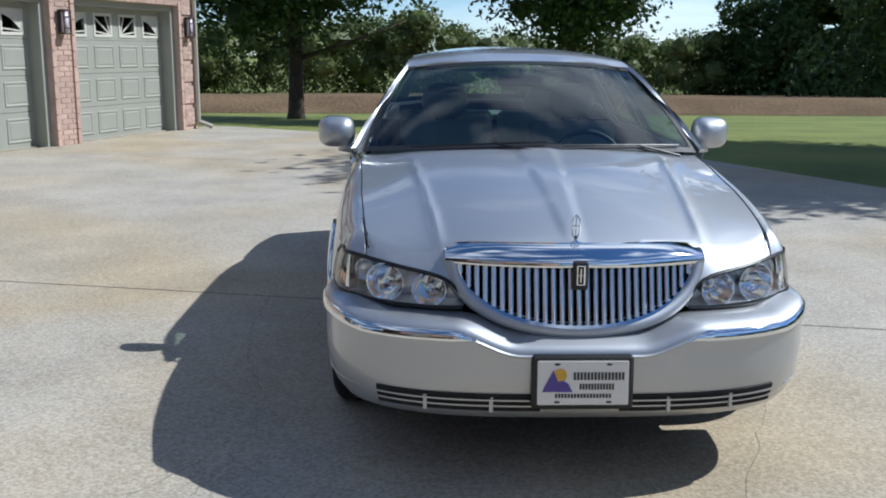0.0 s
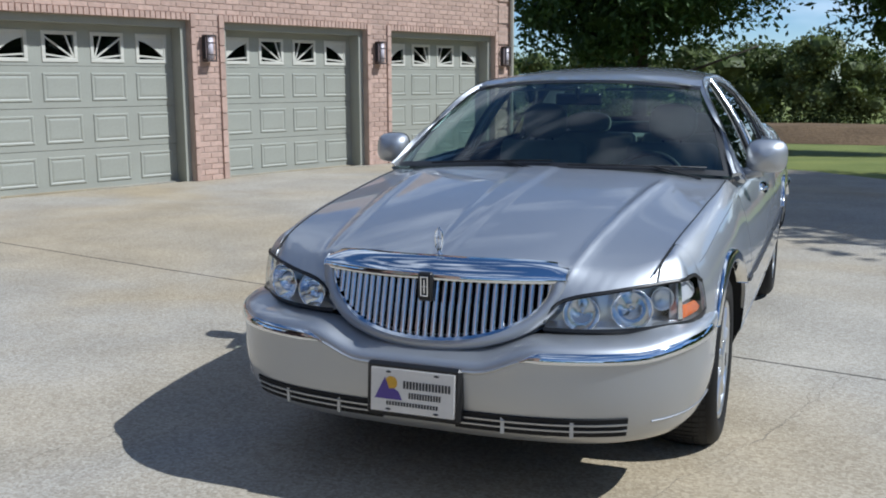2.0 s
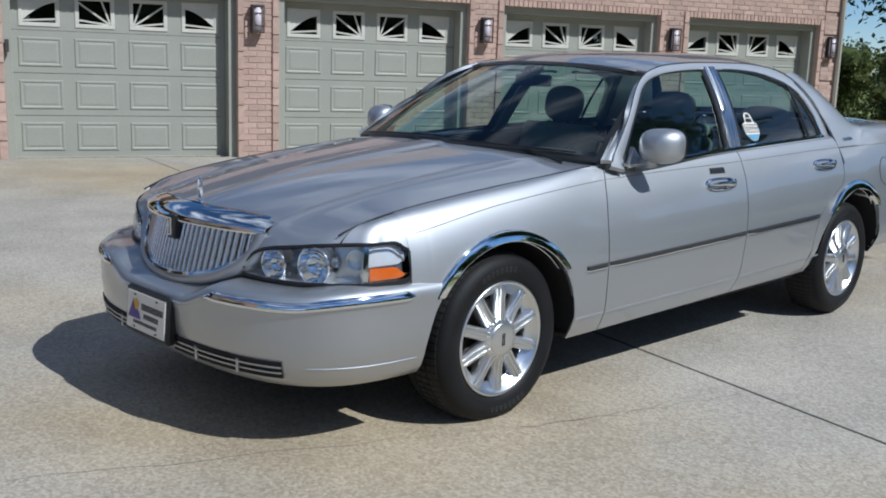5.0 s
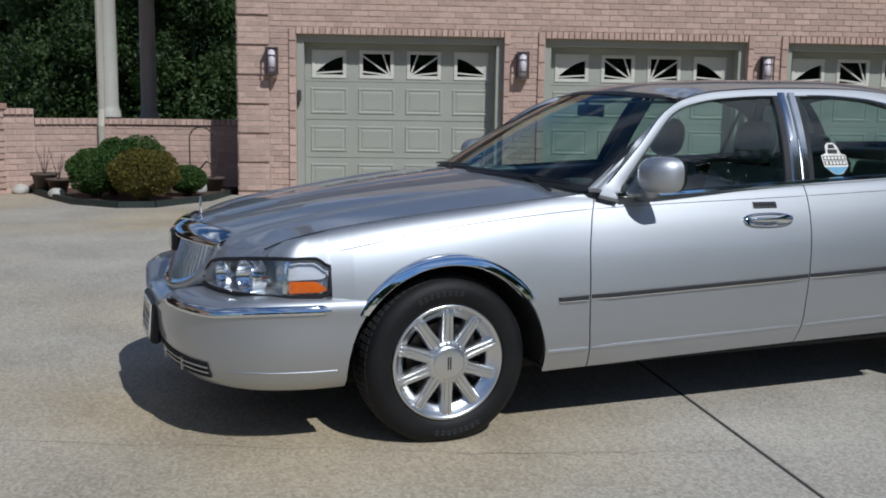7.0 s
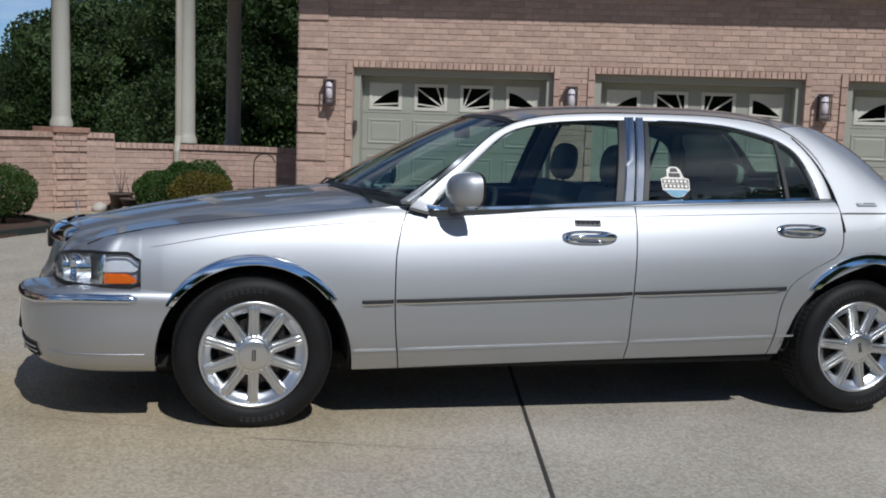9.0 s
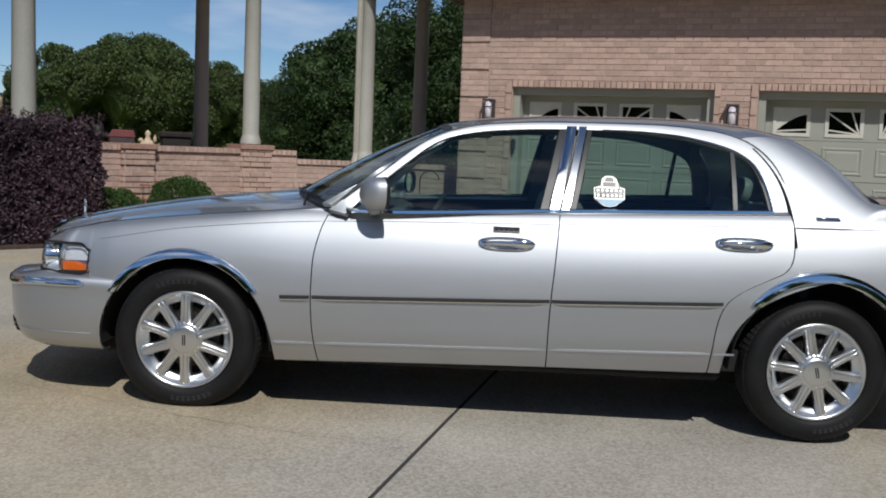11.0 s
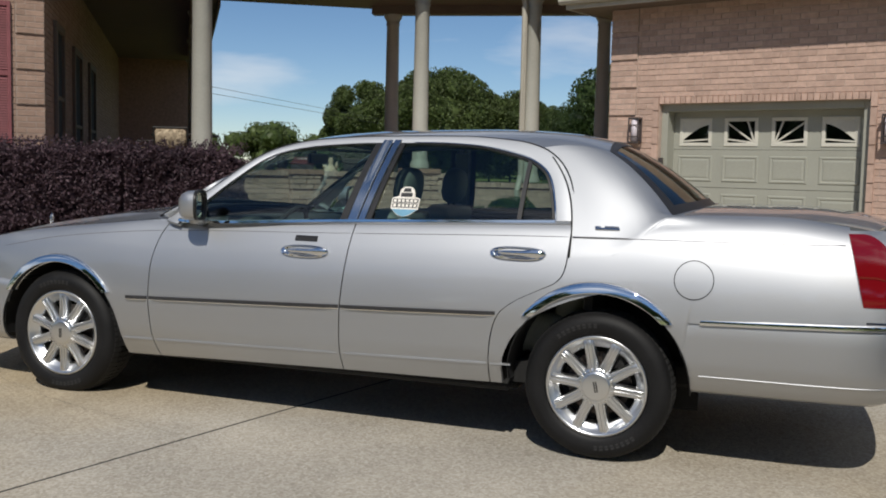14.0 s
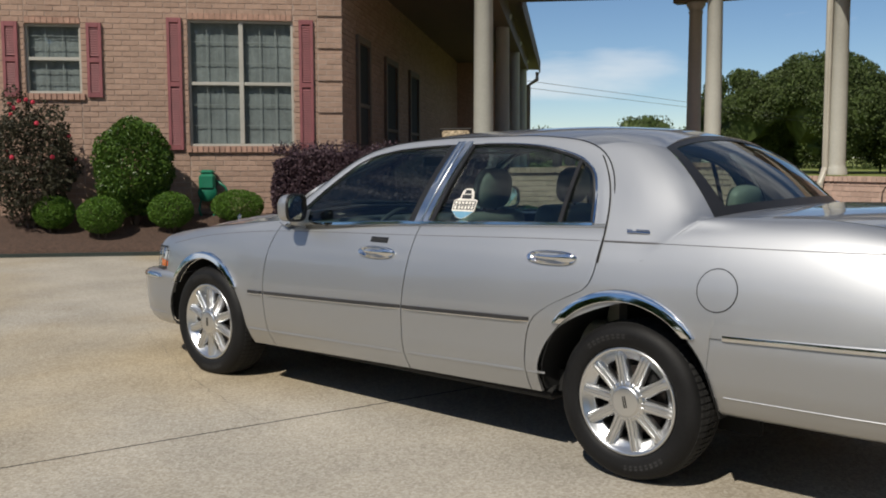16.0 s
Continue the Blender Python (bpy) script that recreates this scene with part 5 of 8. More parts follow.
bm = bmesh.new()
lathe(bm, [(0.001, 0.72), (0.55, 0.72), (0.56, 0.74), (0.55, 0.76), (0.001, 0.76)], 28)
part("tabletop", bm, M_IRON, table, smooth=True)
for k in range(4):
    a = k * math.pi / 2 + 0.4
    bm = bmesh.new()
    tube(bm, [(0.42 * math.cos(a), 0.42 * math.sin(a), 0.0), (0.25 * math.cos(a), 0.25 * math.sin(a), 0.4), (0.38 * math.cos(a), 0.38 * math.sin(a), 0.72)], 0.016, 6)
    part("leg", bm, M_IRON, table)

# things on the walkway floor, showing over the garden wall
M_STATUE = material("cream_stone", (0.60, 0.47, 0.33), 0.8, scale=20, vary=0.2, fine=80, bump=0.3)
M_MAROON = material("maroon_surface", (0.20, 0.060, 0.062), 0.85, scale=8, vary=0.15, fine=90, bump=0.2)
M_ORANGE = material("orange_petal", (0.65, 0.20, 0.05), 0.6, scale=30, vary=0.2)
bm = bmesh.new()
lathe(bm, [(0.0, 0.0), (0.13, 0.0), (0.13, 0.22), (0.10, 0.25), (0.05, 0.28), (0.035, 0.34), (0.05, 0.38), (0.03, 0.42), (0.0, 0.44)], 14)
lathe(bm, [(0.0, 0.24), (0.035, 0.25), (0.025, 0.32), (0.0, 0.37)], 10, Matrix.Translation((0.03, 0.13, 0)))
lathe(bm, [(0.0, 0.24), (0.05, 0.25), (0.04, 0.29), (0.0, 0.31)], 10, Matrix.Translation((-0.03, -0.13, 0)))
tagged(part("stone_ornament", bm, M_STATUE, None, "small cream stone ornament behind the garden wall", smooth=True), category="ornament")
bpy.data.objects["stone_ornament"].matrix_world = pose(-10.75, -5.70, 1.0)
planter = thing("planter", pose(-11.05, -5.33, 1.0, 0, 0, 25), "wide dark planter standing behind the garden wall", "planter")
bm = boxes((-0.14, 0.14, -0.24, 0.24, 0.0, 0.34), bevel=0.02)
part("pot", bm, M_IRON, planter)
part("rim", boxes((-0.18, 0.18, -0.28, 0.28, 0.34, 0.42), bevel=0.015), M_IRON, planter)
part("soil", boxes((-0.15, 0.15, -0.25, 0.25, 0.42, 0.43)), M_MULCH, planter)
for x, y in ((-9.70, -6.36), (-9.82, -6.17)):
    urn = thing("urn", pose(x, y, 1.0), "tall dark rounded urn behind the garden wall", "urn", "urns on the walkway")
    bm = bmesh.new()
    lathe(bm, [(0.0, 0.0), (0.075, 0.0), (0.08, 0.03), (0.05, 0.06), (0.075, 0.16), (0.09, 0.28), (0.09, 0.40), (0.075, 0.46), (0.045, 0.495), (0.0, 0.50)], 16)
    part("body", bm, M_IRON, urn, smooth=True)
# added block standing in for a maroon, roof-like slope beyond the wall
chest = thing("storage_chest", pose(-9.98, -5.86, 1.0, 0, 0, 26), "low dark block with a sloping maroon top", "chest")
part("body", boxes((-0.14, 0.14, -0.19, 0.19, 0.0, 0.30), bevel=0.01), M_BRONZE, chest)
bm = boxes((-0.15, 0.15, -0.20, 0.20, 0.30, 0.42), bevel=0.012)
for q in bm.verts:
    if q.co.z > 0.36:
        q.co.y = q.co.y * 0.78 + 0.02
part("cover", bm, M_MAROON, chest)
fl = thing("orange_flowers", pose(-8.58, -4.99, 0.05), "small clump of orange flowers at the wall foot", "flowers")
rf = random.Random(77)
bm = bmesh.new()
heads = [(rf.uniform(-0.16, 0.16), rf.uniform(-0.2, 0.2), rf.uniform(0.3, 0.62)) for _ in range(16)]
for x, y, z in heads:
    tube(bm, [(x * 0.3, y * 0.3, -0.02), (x * 0.8, y * 0.8, z * 0.6), (x, y, z)], 0.004, 4)
part("stem", bm, M_BOX, fl, kind="stuff")
bm = bmesh.new()
for x, y, z in heads:
    for k in range(6):
        a = k * 1.047 + x * 9
        c = [bm.verts.new((x + r * math.cos(a + w), y + r * math.sin(a + w), z + h)) for r, w, h in ((0.004, 0, 0), (0.035, -0.4, 0.02), (0.055, 0, 0.012), (0.035, 0.4, 0.02))]
        bm.faces.new(c)
part("bloom", bm, M_ORANGE, fl, kind="stuff")

# overhead wires running away beyond the walkway
wa, wb = Vector((-37.6, -23.8, 4.40)), Vector((-50.3, -25.7, 4.40))
for k, dz in enumerate((0.0, 0.30)):
    bm = bmesh.new()
    tube(bm, [(wa.x + (wb.x - wa.x) * q, wa.y + (wb.y - wa.y) * q, wa.z + dz + (wb.z - wa.z) * q) for q in np.linspace(-1.5, 6.0, 16)], 0.010, 4)
    tagged(part("overhead_wire", bm, M_IRON, None, "thin dark overhead wire running past the trees", kind="structure"), category="wire")


# ---- the car ----
def curve(xs_, ys_):
    """A smooth curve through points, without overshoot."""
    xs_, ys_ = np.array(xs_, float), np.array(ys_, float)
    h, d = np.diff(xs_), np.diff(ys_) / np.diff(xs_)
    m = np.zeros(len(xs_))
    m[0], m[-1] = d[0], d[-1]
    for i in range(1, len(xs_) - 1):
        if d[i - 1] * d[i] > 0:
            w1, w2 = 2 * h[i] + h[i - 1], h[i] + 2 * h[i - 1]
            m[i] = (w1 + w2) / (w1 / d[i - 1] + w2 / d[i])

    def f(x):
        x = min(max(x, xs_[0]), xs_[-1])
        i = min(int(np.searchsorted(xs_, x, side="right")) - 1, len(h) - 1)
        t = (x - xs_[i]) / h[i]
        return float(ys_[i] * (1 + 2 * t) * (1 - t) ** 2 + h[i] * m[i] * t * (1 - t) ** 2 + ys_[i + 1] * t * t * (3 - 2 * t) + h[i] * m[i + 1] * t * t * (t - 1))
    return f


def paint(name, base, metal, rough, coat, flake=0.0):
    m = bpy.data.materials.new(name)
    m.use_nodes = True
    n, l = m.node_tree.nodes, m.node_tree.links
    b = n["Principled BSDF"]
    b.inputs["Base Color"].default_value = (*base, 1)
    b.inputs["Metallic"].default_value = metal
    b.inputs["Roughness"].default_value = rough
    b.inputs["Coat Weight"].default_value = coat
    b.inputs["Coat Roughness"].default_value = 0.015
    tc = n.new("ShaderNodeTexCoord")
    no = n.new("ShaderNodeTexNoise")
    no.inputs["Scale"].default_value = 2.5
    no.inputs["Detail"].default_value = 6
    l.new(tc.outputs["Object"], no.inputs["Vector"])
    mr = n.new("ShaderNodeMapRange")
    mr.inputs["To Min"].default_value, mr.inputs["To Max"].default_value = rough - 0.03, rough + 0.03
    l.new(no.outputs["Fac"], mr.inputs["Value"])
    l.new(mr.outputs["Result"], b.inputs["Roughness"])
    if flake:
        fl = n.new("ShaderNodeTexNoise")
        fl.inputs["Scale"].default_value = 900
        l.new(tc.outputs["Object"], fl.inputs["Vector"])
        bu = n.new("ShaderNodeBump")
        bu.inputs["Strength"].default_value, bu.inputs["Distance"].default_value = flake, 0.0005
        l.new(fl.outputs["Fac"], bu.inputs["Height"])
        l.new(bu.outputs["Normal"], b.inputs["Normal"])
    return m


M_PAINT = paint("silver_paint", (0.475, 0.487, 0.505), 0.97, 0.53, 1.0, 0.05)
M_CHROME = paint("chrome", (0.80, 0.81, 0.82), 1.0, 0.06, 0.0)
M_ALLOY = paint("wheel_alloy", (0.72, 0.73, 0.74), 1.0, 0.29, 0.3)
M_POST = paint("post_chrome", (0.72, 0.73, 0.74), 1.0, 0.16, 0.0)
M_TURN = paint("turn_lamp_clear", (0.74, 0.74, 0.76), 0.15, 0.22, 0.5)
M_RUBBER = material("tyre_rubber", (0.009, 0.009, 0.0095), 0.6, scale=6, vary=0.3, fine=80, bump=0.15, spec=0.25)
M_TREAD = material("tyre_tread", (0.020, 0.020, 0.020), 0.85, scale=6, vary=0.3, fine=40, bump=0.6)
M_BLACK = material("black_trim", (0.012, 0.012, 0.013), 0.42, scale=8, vary=0.2, fine=60, bump=0.03)
M_STRIPE = material("pinstripe_grey", (0.16, 0.16, 0.17), 0.4, scale=8, vary=0.1, bump=0.0)
M_TRIMG = material("grey_moulding", (0.028, 0.028, 0.030), 0.4, scale=8, vary=0.1, bump=0.0)
M_UNDER = material("underbody", (0.010, 0.010, 0.010), 0.9, scale=4, vary=0.3)
M_GLASS = pane_material("car_glass", (0.64, 0.77, 0.73), ior=1.52)
M_GLASS_R = pane_material("tinted_glass", (0.60, 0.73, 0.69), ior=1.52)
M_LENS = pane_material("lamp_lens", (0.92, 0.94, 0.95), ior=1.45)
M_AMBER = material("amber_lens", (0.85, 0.16, 0.015), 0.15, scale=60, vary=0.12, fine=200, bump=0.15, coat=1.0)
M_RED = material("red_lens", (0.18, 0.004, 0.008), 0.10, scale=3, vary=0.12, fine=220, bump=0.06, coat=1.0)
M_REFL = paint("lamp_reflector", (0.90, 0.91, 0.93), 1.0, 0.10, 0.0)
M_MIRROR = paint("mirror_silver", (0.88, 0.89, 0.90), 1.0, 0.03, 0.0)
M_LAMPIN = paint("lamp_bezel", (0.80, 0.82, 0.85), 0.75, 0.30, 0.3)
M_SEAT = material("grey_leather", (0.27, 0.285, 0.25), 0.5, scale=5, vary=0.15, fine=120, bump=0.2)
M_SEATF = material("charcoal_leather", (0.19, 0.20, 0.18), 0.5, scale=5, vary=0.15, fine=120, bump=0.2)
M_SEATD = material("dark_leather", (0.035, 0.037, 0.038), 0.5, scale=5, vary=0.2, fine=120, bump=0.2)
M_DASH = material("dashboard", (0.055, 0.06, 0.06), 0.6, scale=4, vary=0.15, fine=150, bump=0.2)
M_HEADL = material("headliner", (0.34, 0.33, 0.29), 0.9, scale=4, vary=0.1, fine=150, bump=0.2)
M_WHITE = material("plate_white", (0.80, 0.76, 0.69), 0.35, scale=6, vary=0.05, bump=0.0)
M_INK = material("plate_ink", (0.05, 0.05, 0.05), 0.5, vary=0.1)
M_VIOLET = material("plate_violet", (0.11, 0.07, 0.30), 0.5, vary=0.1)
M_SUNY = material("plate_yellow", (0.75, 0.42, 0.04), 0.5, vary=0.1)
M_BLUE = material("sticker_blue", (0.15, 0.34, 0.48), 0.4, vary=0.1)
M_DISC = material("brake_disc", (0.12, 0.10, 0.09), 0.45, metal=0.8, vary=0.3)

car = thing("car", pose(-0.033, 0, 0, 0, 0, 0.75), "silver four-door sedan with chrome grille parked on the drive", "car")

YF, YR = -1.516, 1.481               # wheel centres along the car
ZF, ZR, AR = 0.337, 0.360, 0.412     # arch centres' heights, arch radius
half_w = curve([-2.1, -1.99, -1.87, -1.5, -1.1, -0.5, 0.0, 1.0, 1.9, 2.3, 2.6, 2.78], [0.842, 0.862, 0.884, 0.914, 0.930, 0.945, 0.955, 0.965, 0.965, 0.950, 0.915, 0.86])
prof = curve([0.20, 0.27, 0.33, 0.352, 0.368, 0.45, 0.585, 0.66, 0.74, 0.80, 0.86, 0.91, 0.945, 0.97, 0.99], [-0.12, -0.072, -0.038, -0.032, -0.020, -0.009, 0.0, -0.005, -0.016, -0.030, -0.049, -0.071, -0.089, -0.106, -0.126])
rake = lambda y: 0.031 * (y + 1.07)
sill = curve([-1.2, 0.2, 1.2, 2.1, 2.75], [0.265, 0.298, 0.31, 0.334, 0.41])
hood_ez = curve([-2.25, -2.16, -2.06, -1.95, -1.83, -1.6, -1.25, -1.0, -0.80], [0.792, 0.832, 0.861, 0.883, 0.902, 0.931, 0.967, 0.992, 1.008])
hood_ex = curve([-2.25, -2.16, -1.83, -1.6, -1.3, -1.0, -0.80], [0.712, 0.726, 0.758, 0.775, 0.788, 0.796, 0.800])
deck_ez = curve([1.30, 1.6, 1.85, 2.2, 2.5, 2.7], [1.075, 1.10, 1.122, 1.128, 1.100, 1.06])
deck_ex = curve([1.30, 1.6, 1.80, 2.2, 2.5, 2.7], [0.836, 0.806, 0.775, 0.745, 0.72, 0.69])
door_f = curve([0.26, 0.45, 0.60, 0.75, 0.90, 1.01], [-0.872, -0.900, -0.908, -0.905, -0.878, -0.832])
door_b = curve([0.28, 0.45, 0.60, 0.80, 1.02], [0.215, 0.213, 0.217, 0.232, 0.250])
door_r = curve([0.29, 0.40, 0.50, 0.60, 0.65, 0.70, 0.757, 0.80, 0.84, 0.90, 1.08], [0.975, 0.978, 0.985, 1.005, 1.030, 1.088, 1.195, 1.285, 1.318, 1.332, 1.338])


def smooth(a, b, x):
    t = min(1.0, max(0.0, (x - a) / (b - a)))
    return t * t * (3 - 2 * t)


def arch(y, base):
    for yc, zc in ((YF, ZF), (YR, ZR)):
        if abs(y - yc) < AR:
            base = max(base, zc + math.sqrt(AR * AR - (y - yc) ** 2))
    return base


def side_x(y, z):
    """Half width of the body at a place along it and a height."""
    w = half_w(y)
    x = w + prof(z - rake(y) * (1.0 if z > 0.5 else 0.72))
    if y < -0.83:                    # front fender rolls over into the bonnet's edge
        ze, xe, zs = hood_ez(y), hood_ex(y), 0.565 + 0.03 * (y + 1.07)
        if z > zs:
            t = min(1.0, (z - zs) / (ze - zs))
            roll = xe + (w - xe) * math.sqrt(max(0.0, 1 - t ** 2.3))
            x += (roll - x) * smooth(0.0, 0.60, -0.83 - y)
    if y > 1.30:                     # rear quarter rolls over into the deck
        ze, xe, zs = deck_ez(y), deck_ex(y), 0.600 + 0.03 * (y - 1.3)
        if z > zs:
            t = min(1.0, (z - zs) / (ze - zs))
            roll = xe + (w - xe) * math.sqrt(max(0.0, 1 - t ** 2.0))
            x += (roll - x) * smooth(1.52, 2.05, y)
    return x


def grid(bm, pts, flip=False):
    """Faces over a grid of points; rows of equal length."""
    v = [[bm.verts.new(p) for p in row] for row in pts]
    for a, b in zip(v, v[1:]):
        for i in range(len(a) - 1):
            q = (a[i], a[i + 1], b[i + 1], b[i])
            bm.faces.new(q[::-1] if flip else q)
    return v


def shell(name, rows, mat, parent=None, label="", thick=0.012, side=1):
    """A smooth panel with turned-in edges."""
    bm = bmesh.new()
    v = grid(bm, rows)
    bmesh.ops.remove_doubles(bm, verts=bm.verts, dist=1e-5)
    bmesh.ops.recalc_face_normals(bm, faces=bm.faces)
    f = max(bm.faces, key=lambda q: q.calc_area())
    c = f.calc_center_median()
    ref = Vector((c.x, 0.15 * c.y, c.z - 0.55)) if abs(c.x) > 0.05 else Vector((0, 0.15 * c.y, c.z - 0.4))
    if f.normal @ ref < 0:
        bmesh.ops.reverse_faces(bm, faces=bm.faces)
    edge = [e for e in bm.edges if e.is_boundary]
    r = bmesh.ops.extrude_edge_only(bm, edges=edge)
    nv = [g for g in r["geom"] if isinstance(g, bmesh.types.BMVert)]
    bm.normal_update()
    src = {}
    for e in edge:
        for q in e.verts:
            src.setdefault(q.index, q)
    for w in nv:
        best = min((q for e in w.link_edges for q in e.verts if q is not w and (q.co - w.co).length < 1e-6), default=None, key=lambda q: 0)
        if best is not None:
            nrm = sum((g.normal for g in best.link_faces if g.calc_area() > 1e-9), Vector())
            if nrm.length > 0:
                w.co = best.co - nrm.normalized() * thick
    me = bpy.data.meshes.new(name)
    bm.to_mesh(me)
    bm.free()
    me.materials.append(mat)
    me.polygons.foreach_set("use_smooth", [True] * len(me.polygons))
    me.set_sharp_from_angle(angle=radians(50))
    ob = new(name, me)
    ob.parent = parent or car
    return tagged(ob, label)


def both(make):
    for s in (1, -1):
        make(s)


GAP = 0.0028


def side_panel(name, s, yl, yr, top, nz, ys=None, ny=26, base=None, label=""):
    """A body side panel between two shut lines yl(z), yr(z)."""
    rows = []
    y0, y1 = yl(0.62) + GAP, yr(0.62) - GAP
    cols = ys if ys else list(np.linspace(y0, y1, ny))
    for ya in cols:
        a = (ya - y0) / (y1 - y0)
        zb, zt = (base or (lambda y: arch(y, sill(y))))(ya), top(ya + (yl(1.0) + GAP - y0) * (1 - a) ** 3 + (yr(1.0) - GAP - y1) * a ** 3)
        row = []
        for k in range(nz + 1):
            b = 1 - (1 - k / nz) ** 1.7
            z = zb + (zt - zb) * b
            y = ya + (yl(z) + GAP - y0) * (1 - a) ** 3 + (yr(z) - GAP - y1) * a ** 3
            z2 = z
            row.append((s * side_x(y, z2), y, z2))
        rows.append(row)
    return shell(name, rows, M_PAINT, label=label)


def arch_cols(y0, y1, yc):
    c = [yc + AR * math.cos(t) for t in np.linspace(math.pi, 0, 33)]
    c = [yc - AR - 0.001] + [q for q in c] + [yc + AR + 0.001]
    lo = list(np.linspace(y0, yc - AR - 0.03, 8)) if yc - AR - 0.03 > y0 else [y0]
    hi = list(np.linspace(yc + AR + 0.03, y1, 10)) if yc + AR + 0.03 < y1 else [y1]
    return [q for q in lo if q < c[0]] + [q for q in c if y0 < q < y1] + [q for q in hi if q > c[-1]]


tail_line = lambda z: 2.594 - 0.075 * min(1.0, max(0.0, (z - 0.755) / 0.31))
foot_drop = lambda y: 0.16 * (1 - smooth(1.52, 1.79, y))
quarter_top = lambda y: deck_ez(y) - foot_drop(y)
belt = curve([-0.84, -0.7, 0.2, 1.0, 1.34], [1.004, 0.985, 1.022, 1.050, 1.062])
for s in (1, -1):
    # front fender: from the lamp's end back to the front door
    fend_base = lambda y: max(arch(y, sill(y)), 0.60 if y < YF - AR + 0.02 else 0)
    side_panel("front_fender", s, lambda z: -1.99, door_f, lambda y: hood_ez(y), 26, ys=arch_cols(-1.99 + GAP, door_f(0.62) - GAP, YF), base=fend_base)
    side_panel("front_door", s, door_f, door_b, belt, 26, ny=34)
    side_panel("rear_door", s, door_b, door_r, belt, 26, ny=40)
    q_base = lambda y: arch(y, 0.665 + 0.031 * (y - 1.9)) if y > YR + AR - 0.03 else arch(y, sill(y))
    side_panel("quarter_panel", s, door_r, tail_line, quarter_top, 28, ys=arch_cols(door_r(0.62) + GAP, 2.594 - GAP, YR), base=q_base)

def plan_front(t, w=0.890, y0=-1.87, ln=0.688, n=3.1):
    """Point and outward way on the front plan; t from -1 (right side) to 1 (left)."""
    a = t * math.pi / 2
    x = w * math.copysign(abs(math.sin(a)) ** (2 / n), a)
    y = y0 - ln * max(0.0, math.cos(a)) ** (2 / n)
    return Vector((x, y, 0))


plan_lamp = lambda t: plan_front(t, 0.858, -1.80, 0.615, 3.0)
lamp_top = curve([0.385, 0.42, 0.47, 0.60, 0.72, 0.80, 0.86], [0.655, 0.712, 0.737, 0.760, 0.776, 0.782, 0.783])
lamp_bot = curve([0.385, 0.50, 0.75, 0.86], [0.634, 0.630, 0.634, 0.644])


def lamp_rows(s, o, m0=0.0, m1=0.0, arc0=0.0, arc1=1.0, n=40, nz=9):
    """A strip on the lamp's face; o: how far out, m0, m1: margins low and high, arc: share of its length."""
    ta = [t for t in np.linspace(0.10, 1.0, 900) if plan_lamp(t).x > 0.388 and plan_lamp(t).y < -1.996]
    length = len(ta)
    rows = []
    for k in range(n + 1):
        share = arc0 + (arc1 - arc0) * k / n
        t = ta[int(min(length - 1, share * (length - 1)))]
        p = plan_lamp(t)
        d = (plan_lamp(min(1, t + 0.002)) - plan_lamp(t - 0.002)).normalized()
        nrm = Vector((-d.y, d.x, 0)) if (-d.y) > 0 else Vector((d.y, -d.x, 0))
        zb = lamp_bot(p.x) + m0 + 0.012 * smooth(0.94, 1.0, share) ** 2
        zt = max(lamp_top(p.x) - m1 - 0.030 * smooth(0.90, 1.0, share) ** 2, zb + 0.002)
        row = []
        for j in range(nz):
            g = j / (nz - 1)
            z = zb + (zt - zb) * g
            back = 0.034 * ((z - 0.64) / 0.15) ** 2 * (1 - 0.75 * smooth(0.72, 0.85, p.x))
            q = p + nrm * (o - 0.006) + Vector((0, back, z))
            k_ = smooth(0.76, 0.846, p.x)
            qx = q.x + (side_x(max(p.y, -2.1), z) + o - q.x) * k_
            row.append(Vector((s * qx, q.y, q.z)))
        rows.append(row)
    return rows


# bonnet: its front edge runs down to the lamps on both sides of the grille
hood_cz = curve([-2.43, -2.3, -2.1, -1.8, -1.5, -1.10], [0.826, 0.862, 0.908, 0.964, 1.006, 1.052])


LAMP_LINE = [row[-1] for row in lamp_rows(1, 0.0, 0, 0, 0.0, 1.0, n=160)]
LAMP_SEAM, HOOD_X = 0.722, 0.726


def lamp_under(x):
    """The point of the lamp's upper edge below the bonnet's front edge at x."""
    xl = 0.400 + (LAMP_SEAM - 0.400) * (abs(x) - 0.455) / (HOOD_X - 0.455)
    q = min(LAMP_LINE, key=lambda p: abs(p.x - xl))
    return Vector((math.copysign(xl, x), q.y + 0.002, q.z + 0.005))


def hood_front(x):
    a = abs(x)
    if a > 0.455:
        return lamp_under(x).y + 0.105
    return -2.378 + 0.085 * (a / 0.455) ** 2


def hood_z(x, y):
    a = abs(x)
    t = min(1.0, max(0.0, (y + 2.43) / 1.38))
    xc = 0.45 + 0.14 * t
    zc = hood_cz(y) + 0.006 * (1 - smooth(0.004 + 0.055 * t, 0.044 + 0.072 * t, a)) * smooth(-2.40, -2.25, y)
    z_cr = hood_cz(y) - (0.040 - 0.012 * t)
    ze = hood_ez(max(y, -2.25)) - (0.16 * (-2.25 - y) if y < -2.25 else 0)
    xe = hood_ex(max(y, -2.25))
    zc += 0.0055 * math.exp(-((a - xc) / 0.024) ** 2) * smooth(-2.36, -2.1, y) * (1 - smooth(-1.35, -1.1, y))
    z_cr += 0.0055 * math.exp(-((a - xc) / 0.024) ** 2) * smooth(-2.36, -2.1, y) * (1 - smooth(-1.35, -1.1, y))
    if a < xc:
        return zc - (hood_cz(y) - z_cr) * (a / xc) ** 2.2
    u = min(1.0, (a - xc) / max(0.05, xe - xc))
    return z_cr + (ze - z_cr) * u ** 0.85


